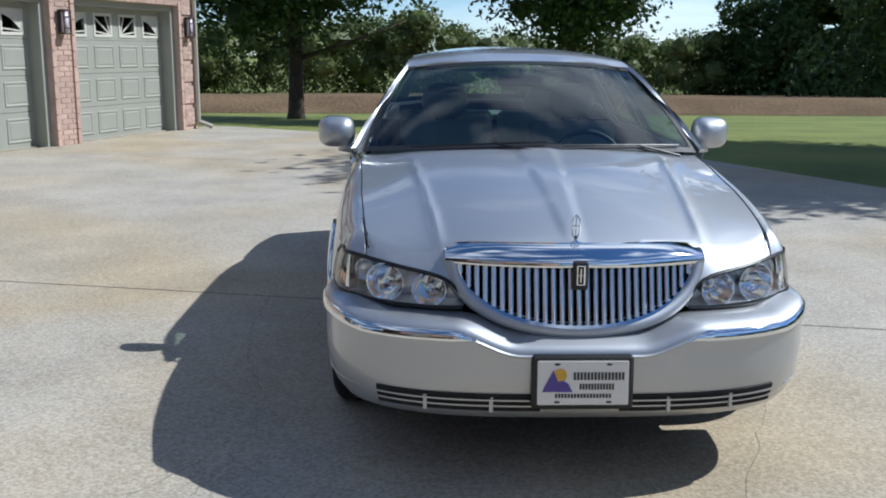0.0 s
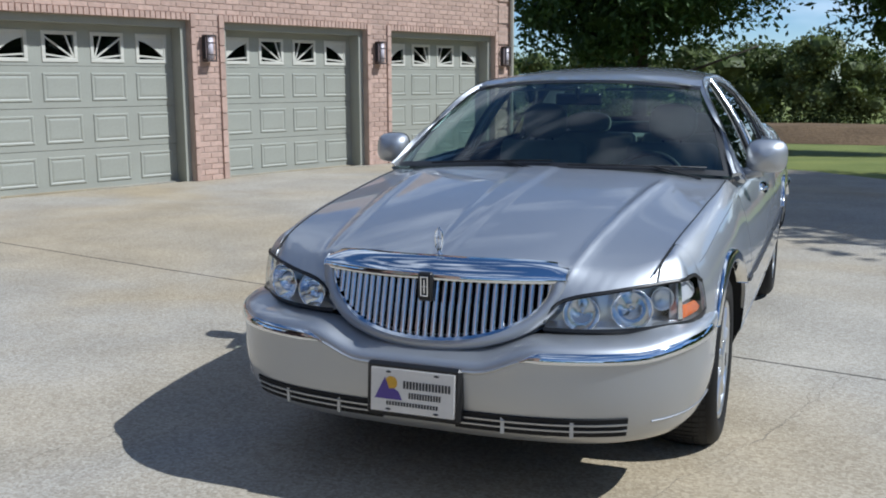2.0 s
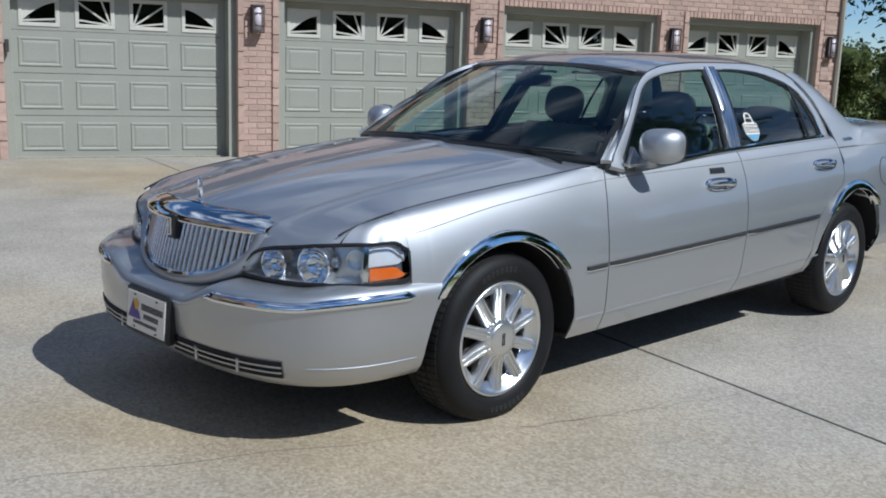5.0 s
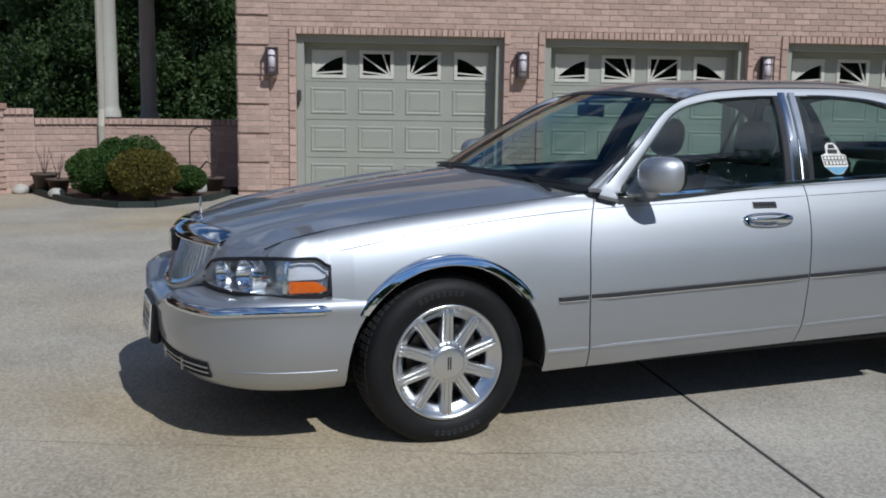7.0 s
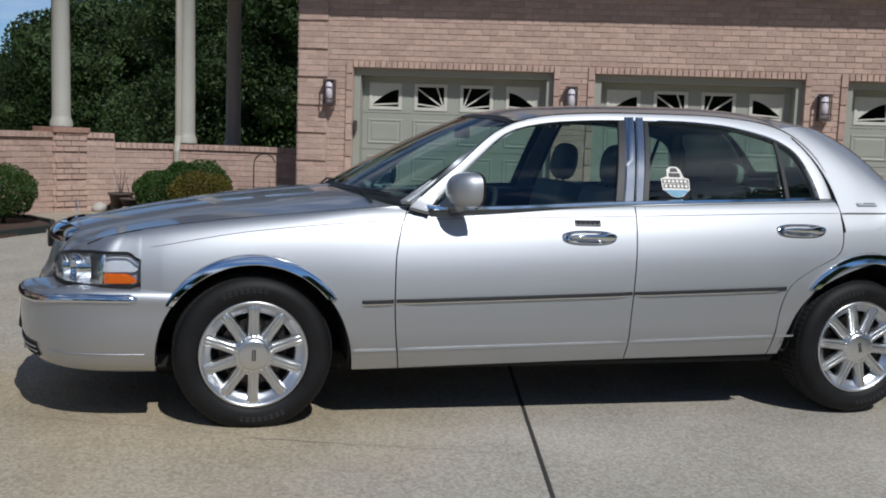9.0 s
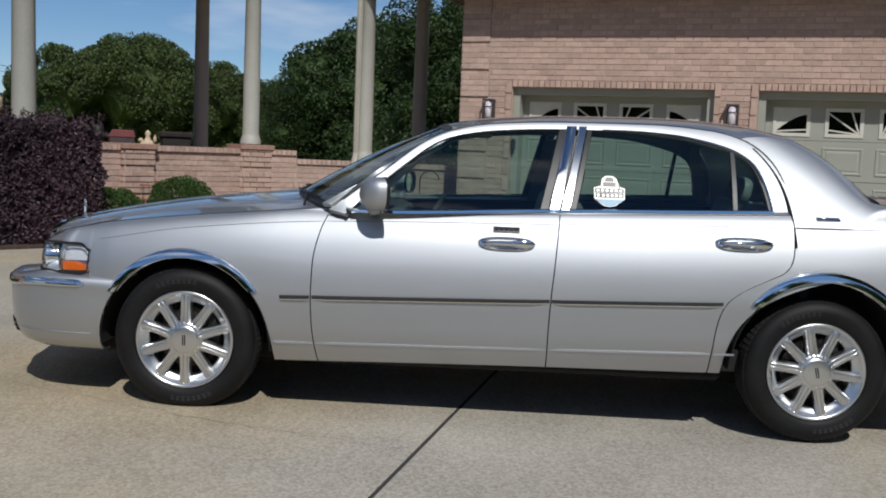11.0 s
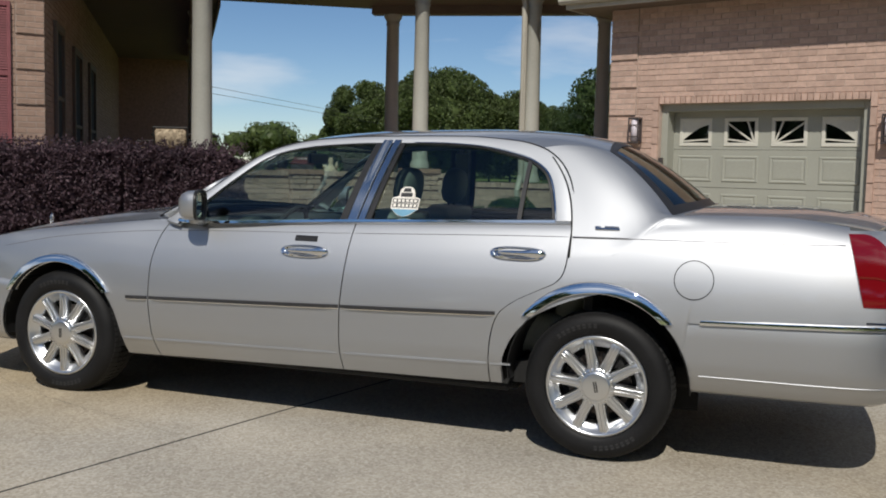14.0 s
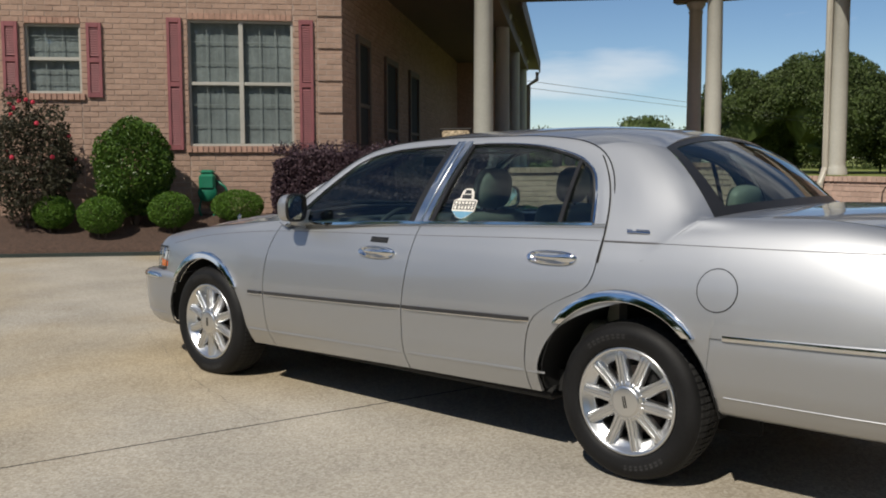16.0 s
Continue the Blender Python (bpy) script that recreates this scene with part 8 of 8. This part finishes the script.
# door mirrors
def door_mirror(s):
    mm = new("door_mirror")
    mm.parent = car
    tagged(mm, "silver door mirror on a short arm")
    cx, cy, cz = s * 0.955, -0.650, 1.085
    bm = bmesh.new()
    rings = []
    for k in range(13):              # housing: a rounded box, fuller in front
        f = k / 12
        y = -0.040 + 0.118 * f
        w = 0.092 * math.sqrt(max(0.0, 1 - ((0.72 - f) / 0.72) ** 2)) if f < 0.72 else 0.092
        h = 0.077 * math.sqrt(max(0.0, 1 - ((0.72 - f) / 0.72) ** 2)) ** 0.85 if f < 0.72 else 0.077
        ring = []
        for j in range(28):
            a = 2 * math.pi * j / 28
            ca, sa = math.cos(a), math.sin(a)
            ring.append(bm.verts.new((cx + s * (w * math.copysign(abs(ca) ** 0.62, ca)) + s * 0.01 * (1 - f), cy + y + 0.025 * ca * w / 0.092, cz + h * math.copysign(abs(sa) ** 0.68, sa) + 0.006 * f)))
        rings.append(ring)
    for a, b in zip(rings, rings[1:]):
        for j in range(28):
            bm.faces.new((a[j], a[(j + 1) % 28], b[(j + 1) % 28], b[j]))
    bmesh.ops.remove_doubles(bm, verts=bm.verts, dist=1e-4)
    part("housing", bm, M_PAINT, mm, smooth=True)
    bm = bmesh.new()
    pts = []
    for j in range(28):
        a = 2 * math.pi * j / 28
        ca, sa = math.cos(a), math.sin(a)
        pts.append((cx + s * (0.085 * math.copysign(abs(ca) ** 0.62, ca)), cy + 0.070 + 0.025 * ca, cz + 0.069 * math.copysign(abs(sa) ** 0.68, sa) + 0.006))
    bm.faces.new([bm.verts.new(p) for p in pts])
    part("mirror_glass", bm, M_MIRROR, mm, "mirror glass")
    bm = bmesh.new()
    lip = []
    for w_, h_, y_ in ((0.093, 0.078, 0.070), (0.0925, 0.0775, 0.084), (0.084, 0.068, 0.085), (0.081, 0.065, 0.072)):
        lip.append([bm.verts.new((cx + s * (w_ * math.copysign(abs(math.cos(a)) ** 0.62, math.cos(a))), cy + y_ + 0.025 * math.cos(a), cz + h_ * math.copysign(abs(math.sin(a)) ** 0.68, math.sin(a)) + 0.006)) for a in (2 * math.pi * j / 28 for j in range(28))])
    for a, b in zip(lip, lip[1:]):
        for j in range(28):
            bm.faces.new((a[j], a[(j + 1) % 28], b[(j + 1) % 28], b[j]))
    part("lip", bm, M_BLACK, mm, "black lip round the mirror glass", smooth=True)
    bm = bmesh.new()
    tube(bm, [(cx - s * 0.02, cy + 0.025, cz - 0.060), (s * 0.905, -0.620, 1.012), (s * 0.845, -0.630, 1.002)], [0.034, 0.026, 0.030], 12)
    part("arm", bm, M_PAINT, mm, smooth=True)


door_mirror(1)
door_mirror(-1)

# tail lamps
for s in (1, -1):
    tl = new("tail_lamp")
    tl.parent = car
    tagged(tl, "tall red wraparound tail lamp")
    def corner_rows(z0, z1, drop, out, swell):
        """The wrapped corner of the tail between two heights; drop lowers its top towards the rear."""
        rows = []
        for k in range(25):
            f = k / 24
            row = []
            for j in range(13):
                g = j / 12
                z = z0 + (z1 - drop * smooth(0.15, 0.80, f) ** 1.6 - z0) * g
                h_ = (z - 0.728) / 0.352
                yfront = 2.586 - 0.078 * h_
                if f < 0.55:
                    y = yfront + (2.705 - 0.03 * h_ - yfront) * f / 0.55
                    x = min(side_x(min(y, 2.78), z), 0.929 - 0.45 * max(0, y - 2.60))
                else:
                    e = (f - 0.55) / 0.45
                    y = 2.705 - 0.03 * h_ + 0.075 * math.sin(e * 1.5)
                    x = min(side_x(2.705 - 0.03 * h_, z), 0.929 - 0.45 * 0.105) - 0.24 * e
                b = math.sin(math.pi * min(1.0, max(0.0, g))) ** 0.5
                row.append((s * (x + out + swell * b), y + (out + swell * b) * (0.0 if f < 0.4 else 0.7), z))
            rows.append(row)
        return rows
    shell("rear_corner", corner_rows(0.712, 1.082, 0.0, -0.002, 0.0), M_PAINT, thick=0.006)
    rows = corner_rows(0.772, 1.070, 0.15, 0.001, 0.010)
    shell("lens", rows, M_RED, tl, thick=0.01)
    for g0 in (0.45,):
        rr = [[tuple(Vector(row[int(g0 * 12)]) + Vector((s * 0.003, 0.003, dz))) for dz in (-0.004, 0.004)] for row in rows]
        shell("rib", rr, M_RED, tl, thick=0.002)

# ---- car: wheels ----
def car_wheel():
    w = new("wheel")
    w.parent = car
    tagged(w, "ten-spoke alloy wheel with a black tyre")
    X = Matrix.Rotation(radians(90), 4, "Y")     # profile axis along +x
    bm = bmesh.new()
    R = 0.3515
    lathe(bm, [(0.236, -0.020), (0.240, -0.002), (0.250, 0.007), (0.264, 0.012), (0.290, 0.016), (0.307, 0.014), (0.327, 0.004), (0.3405, -0.010), (0.3475, -0.028), (R, -0.045), (R, -0.175), (0.344, -0.205), (0.308, -0.222), (0.24, -0.21)], 96, X)
    tyre = part("tyre", bm, M_RUBBER, w, "black radial tyre", smooth=True)
    bm = bmesh.new()
    for k in range(72):              # tread blocks and shoulder lugs
        a0, a1 = 2 * math.pi * k / 72, 2 * math.pi * (k + 0.72) / 72
        for x0, x1 in ((-0.070, -0.022), (-0.105, -0.076), (-0.144, -0.111), (-0.198, -0.150)):
            ro = R + 0.004
            r_in = R - 0.004
            edge = 0.0085 if x0 in (-0.070,) else 0.0
            vs_ = []
            for rr in (ro, r_in):
                for x, a in ((x0, a0), (x1, a0), (x1, a1), (x0, a1)):
                    r_ = rr - (0.008 if (x == -0.022 or x == -0.198) else 0)
                    vs_.append(bm.verts.new((x, r_ * math.cos(a + 0.03 * (x + 0.1)), r_ * math.sin(a + 0.03 * (x + 0.1)))))
            bm.faces.new(vs_[:4])
            for i in range(4):
                bm.faces.new((vs_[i], vs_[(i + 1) % 4], vs_[4 + (i + 1) % 4], vs_[4 + i]))
    part("tread", bm, M_TREAD, tyre, kind="stuff")
    bm = bmesh.new()
    for c, n in ((80, 8), (260, 8)):
        for k in range(n):
            a = radians(c + 5.2 * k)
            da = radians(1.5)
            vs_ = [bm.verts.new((0.0135 + (0.0008 if r > 0.28 else -0.0003) + 0.002, r * math.cos(b), r * math.sin(b))) for r, b in ((0.279, a - da), (0.279, a + da), (0.301, a + da), (0.301, a - da))]
            bm.faces.new(vs_)
    part("sidewall_bar", bm, M_TREAD, tyre, kind="stuff")
    bm = bmesh.new()
    lathe(bm, [(0.239, -0.004), (0.241, 0.002), (0.236, 0.006), (0.229, 0.005), (0.224, 0.000), (0.214, -0.014), (0.200, -0.026), (0.188, -0.032), (0.183, -0.040), (0.182, -0.08), (0.200, -0.17)], 72, X)
    part("rim", bm, M_ALLOY, w, smooth=True)
    spoke_me = None
    for k in range(10):
        if spoke_me is None:
            bm = bmesh.new()
            rows = []
            for j in range(9):
                f = j / 8
                r = 0.074 + (0.226 - 0.074) * f
                hw = 0.0265 - 0.0035 * f + 0.004 * max(0, f - 0.8) * 5
                x = 0.004 - 0.012 * math.sin(f * math.pi) * 0.4 + (0.000 if f < 0.85 else -0.010 * (f - 0.85) / 0.15)
                rows.append([Vector((x + dx, c_ * hw, r)) for c_, dx in ((-1.05, -0.045), (-1.0, -0.012), (-0.84, -0.006), (-0.62, -0.006), (-0.52, 0.002), (-0.22, 0.003), (-0.14, -0.004), (0.14, -0.004), (0.22, 0.003), (0.52, 0.002), (0.62, -0.006), (0.84, -0.006), (1.0, -0.012), (1.05, -0.045))])
            grid(bm, rows)
            ob = part("spoke", bm, M_ALLOY, w)
            spoke_me = ob.data
            spoke_me.polygons.foreach_set("use_smooth", [True] * len(spoke_me.polygons))
            spoke_me.set_sharp_from_angle(angle=radians(40))
        else:
            ob = new("spoke", spoke_me)
            ob.parent = w
        ob.rotation_euler = (2 * math.pi * k / 10, 0, 0)
    bm = bmesh.new()
    lathe(bm, [(0.0005, 0.0145), (0.030, 0.0140), (0.060, 0.0115), (0.066, 0.010), (0.068, 0.006), (0.072, 0.006), (0.084, 0.003), (0.092, -0.004), (0.095, -0.03), (0.090, -0.05)], 48, X)
    cap = part("hub_cap", bm, M_ALLOY, w, "brushed round centre cap", smooth=True)
    for k in range(20):
        a = 2 * math.pi * (k + 0.5) / 20
        part("stud", boxes((0.0045, 0.0085, 0.0765 * math.cos(a) - 0.0028, 0.0765 * math.cos(a) + 0.0028, 0.0765 * math.sin(a) - 0.0028, 0.0765 * math.sin(a) + 0.0028)), M_CHROME, cap)
    part("cap_mark", boxes((0.013, 0.0162, -0.008, -0.002, -0.026, 0.026), (0.013, 0.0162, 0.002, 0.008, -0.026, 0.026), bevel=0.001), M_BLACK, cap)
    bm = bmesh.new()
    lathe(bm, [(0.06, -0.085), (0.150, -0.085), (0.152, -0.105), (0.06, -0.105)], 40, X)
    part("brake_disc", bm, M_DISC, w, smooth=False)
    part("caliper", boxes((-0.12, -0.06, 0.04, 0.15, 0.05, 0.15), bevel=0.015), M_UNDER, w)
    bm = bmesh.new()
    lathe(bm, [(0.0005, -0.11), (0.205, -0.112)], 32, X)
    part("wheel_back", bm, M_UNDER, w)
    return w


wheel = car_wheel()


def place_wheel(x, y, z, turn, steer=0.0, first=False):
    m = Matrix.Translation((x, y, z)) @ Matrix.Scale(0.983, 4) @ Matrix.Rotation(radians(steer), 4, "Z") @ Matrix.Rotation(radians(turn), 4, "X")
    made = wheel if first else copy_thing(wheel, m)
    if first:
        wheel.matrix_basis = m
    return made, m, fall_z(x, y) + 0.006


def settle(made, m, floor):
    """The car's weight flattens the tyre on the ground."""
    back = m.inverted()
    for ob in made.children_recursive:
        if ob.data and ob.data.materials[0] in (M_RUBBER, M_TREAD):
            ob.data = ob.data.copy()
            for v in ob.data.vertices:
                p = m @ v.co
                if p.z < floor + 0.022:
                    g = (floor + 0.022 - p.z) / 0.044
                    p.x += math.copysign(0.006, m.translation.x) * min(1.0, g)
                    p.z = max(p.z, floor + (0.0006 if ob.data.materials[0] is M_TREAD else 0.002))
                    v.co = back @ p


placed = [place_wheel(0.878, YF, 0.347, 0, 0, True), place_wheel(0.908, YR, 0.337, 12), place_wheel(-0.878, YF, 0.347, 200, 180), place_wheel(-0.908, YR, 0.337, 40, 180)]
for spec_ in placed:
    settle(*spec_)

# ---- car: cabin ----
def cushion(name, mat, x0, x1, y0, y1, z0, z1, parent, bev=0.05, tilt=0.0):
    bm = bmesh.new()
    box(bm, x0, x1, y0, y1, z0, z1, bevel=min(bev, 0.45 * min(x1 - x0, y1 - y0, z1 - z0)), seg=3)
    if tilt:
        bmesh.ops.rotate(bm, verts=bm.verts, cent=((x0 + x1) / 2, (y0 + y1) / 2, z0), matrix=Matrix.Rotation(radians(tilt), 3, "X"))
    return part(name, bm, mat, parent, smooth=True)


def pad(name, mat, centre, half, parent, tilt=0.0, e=0.55):
    """A rounded cushion."""
    bm = bmesh.new()
    bmesh.ops.create_icosphere(bm, subdivisions=4, radius=1.0)
    turn = Matrix.Rotation(radians(tilt), 3, "X")
    for v in bm.verts:
        q = Vector([math.copysign(abs(c) ** e, c) * h for c, h in zip(v.co, half)])
        v.co = Vector(centre) + turn @ q
    return part(name, bm, mat, parent, smooth=True)


for s in (1, -1):
    fs_ = new("front_seat")
    fs_.parent = car
    tagged(fs_, "grey leather front seat with headrest")
    x0, x1 = sorted((s * 0.10, s * 0.66))
    cushion("seat_base", M_SEATF, x0, x1, -0.30, 0.25, 0.42, 0.60, fs_)
    cushion("backrest", M_SEATF, x0 + 0.02, x1 - 0.02, 0.12, 0.27, 0.55, 1.10, fs_, 0.06, -14)
    pad("headrest", M_SEATF, (s * 0.38, 0.345, 1.200), (0.135, 0.058, 0.108), fs_, -8, 0.75)
    bm = bmesh.new()
    for dx in (-0.05, 0.05):
        tube(bm, [(s * 0.38 + dx, 0.31, 1.04), (s * 0.38 + dx, 0.345, 1.16)], 0.007, 6)
    part("headrest_post", bm, M_SEATD, fs_)
rs_ = new("rear_seat")
rs_.parent = car
tagged(rs_, "grey leather rear bench seat")
cushion("seat_base", M_SEAT, -0.68, 0.68, 0.75, 1.28, 0.42, 0.62, rs_)
for s in (1, -1):
    cushion("backrest", M_SEAT, *sorted((s * 0.02, s * 0.67)), 1.20, 1.36, 0.58, 1.10, rs_, 0.06, -16)
    pad("headrest", M_SEAT, (s * 0.36, 1.41, 1.145), (0.155, 0.05, 0.075), rs_, -10, 0.7)
cushion("parcel_shelf", M_SEAT, -0.66, 0.66, 1.42, 1.86, 1.02, 1.06, car, 0.02)
bm = bmesh.new()
box(bm, -0.76, 0.76, -1.02, -0.55, 0.62, 0.985, bevel=0.06, seg=3)
dash = part("dashboard", bm, M_DASH, car, "dark grey dashboard", smooth=True)
cushion("dash_hood", M_DASH, 0.16, 0.58, -0.66, -0.48, 0.90, 1.02, car, 0.04)
sw = new("steering_wheel")
sw.parent = car
sw.matrix_basis = pose(0.37, -0.40, 0.905, 62)
tagged(sw, "dark leather steering wheel")
bm = bmesh.new()
lathe(bm, [(0.185 + 0.014 * math.cos(a), 0.014 * math.sin(a)) for a in np.linspace(0, 2 * math.pi, 11)], 36)
part("wheel_rim", bm, M_SEATD, sw, smooth=True)
part("wheel_hub", boxes((-0.07, 0.07, -0.05, 0.05, -0.03, 0.01), (-0.18, -0.06, -0.018, 0.018, -0.012, 0.006), (0.06, 0.18, -0.018, 0.018, -0.012, 0.006), bevel=0.008), M_DASH, sw)
part("rear_view_mirror", boxes((-0.12, 0.12, -0.40, -0.375, 1.315, 1.375), (-0.012, 0.012, -0.42, -0.40, 1.34, 1.41), bevel=0.008), M_BLACK, car)
for s in (1, -1):
    for yb, yt, w_ in ((0.185, 0.285, 0.085), (1.27, 1.14, 0.06)):
        rows = [[(s * (pillar_x(z) - 0.035), yb + (yt - yb) * (z - 1.0) / 0.42 + dy, z) for dy in (0.0, w_ * 0.5, w_)] for z in np.linspace(0.98, 1.40, 8)]
        shell("pillar_trim", rows, M_HEADL, label="pale beige inner pillar trim", thick=0.008)
    part("sun_visor", boxes((min(s * 0.10, s * 0.50), max(s * 0.10, s * 0.50), -0.21, -0.07, 1.385, 1.398), bevel=0.006), M_HEADL, car)
    rows = [[(s * (side_x(y, z) - 0.05 - (0.02 if z > 0.8 else 0)), y, z) for z in (max(0.32, arch(y, 0) + 0.03), max(0.60, arch(y, 0) + 0.04), 0.80, 0.95, 0.99 + 0.03 * (y + 0.9) / 2.2)] for y in np.linspace(-0.9, 1.35, 12)]
    shell("door_trim", rows, M_SEATD, label="dark door trim", thick=0.01)
part("cabin_floor", boxes((-0.80, 0.80, -1.05, 1.40, 0.30, 0.40)), M_UNDER, car)
part("bulkhead", boxes((-0.78, 0.78, -1.07, -1.03, 0.30, 0.97)), M_UNDER, car)
part("bulkhead", boxes((-0.84, 0.84, 1.40, 1.44, 0.50, 1.02)), M_UNDER, car)
rows = []
for k in range(13):
    g = k / 12
    rows.append([(u * 0.55, -0.28 + 1.68 * g, (1.44 + 0.045 * math.sin(math.pi * min(1, g * 1.05 + 0.05))) - 0.035 * abs(u) ** 2) for u in np.linspace(-1, 1, 9)])
shell("headliner", rows, M_HEADL, thick=0.004)


# ---- single bricks of the two piers that the walk passes nearest ----
shared = {}
for a, b, c, d, f in single:
    key = (round(b - a, 3), round(d - c, 3))
    if key not in shared:
        w_, h_ = key[0] / 2, key[1] / 2
        e = 0.003
        me = bpy.data.meshes.new("brick")
        me.from_pydata([(-w_, 0.008, -h_), (w_, 0.008, -h_), (w_, 0.008, h_), (-w_, 0.008, h_), (-w_ + e, 0, -h_ + e), (w_ - e, 0, -h_ + e), (w_ - e, 0, h_ - e), (-w_ + e, 0, h_ - e)], [],
                       [(4, 5, 6, 7), (0, 1, 5, 4), (1, 2, 6, 5), (2, 3, 7, 6), (3, 0, 4, 7)])
        me.materials.append(M_BRICK1)
        me.update()
        shared[key] = me
    ob = new("brick", shared[key])
    ob.parent = brick_wall
    ob.location = ((a + b) / 2, -f, (c + d) / 2)
    ob.scale.y = 1.0 if f < 0.01 else 4.0
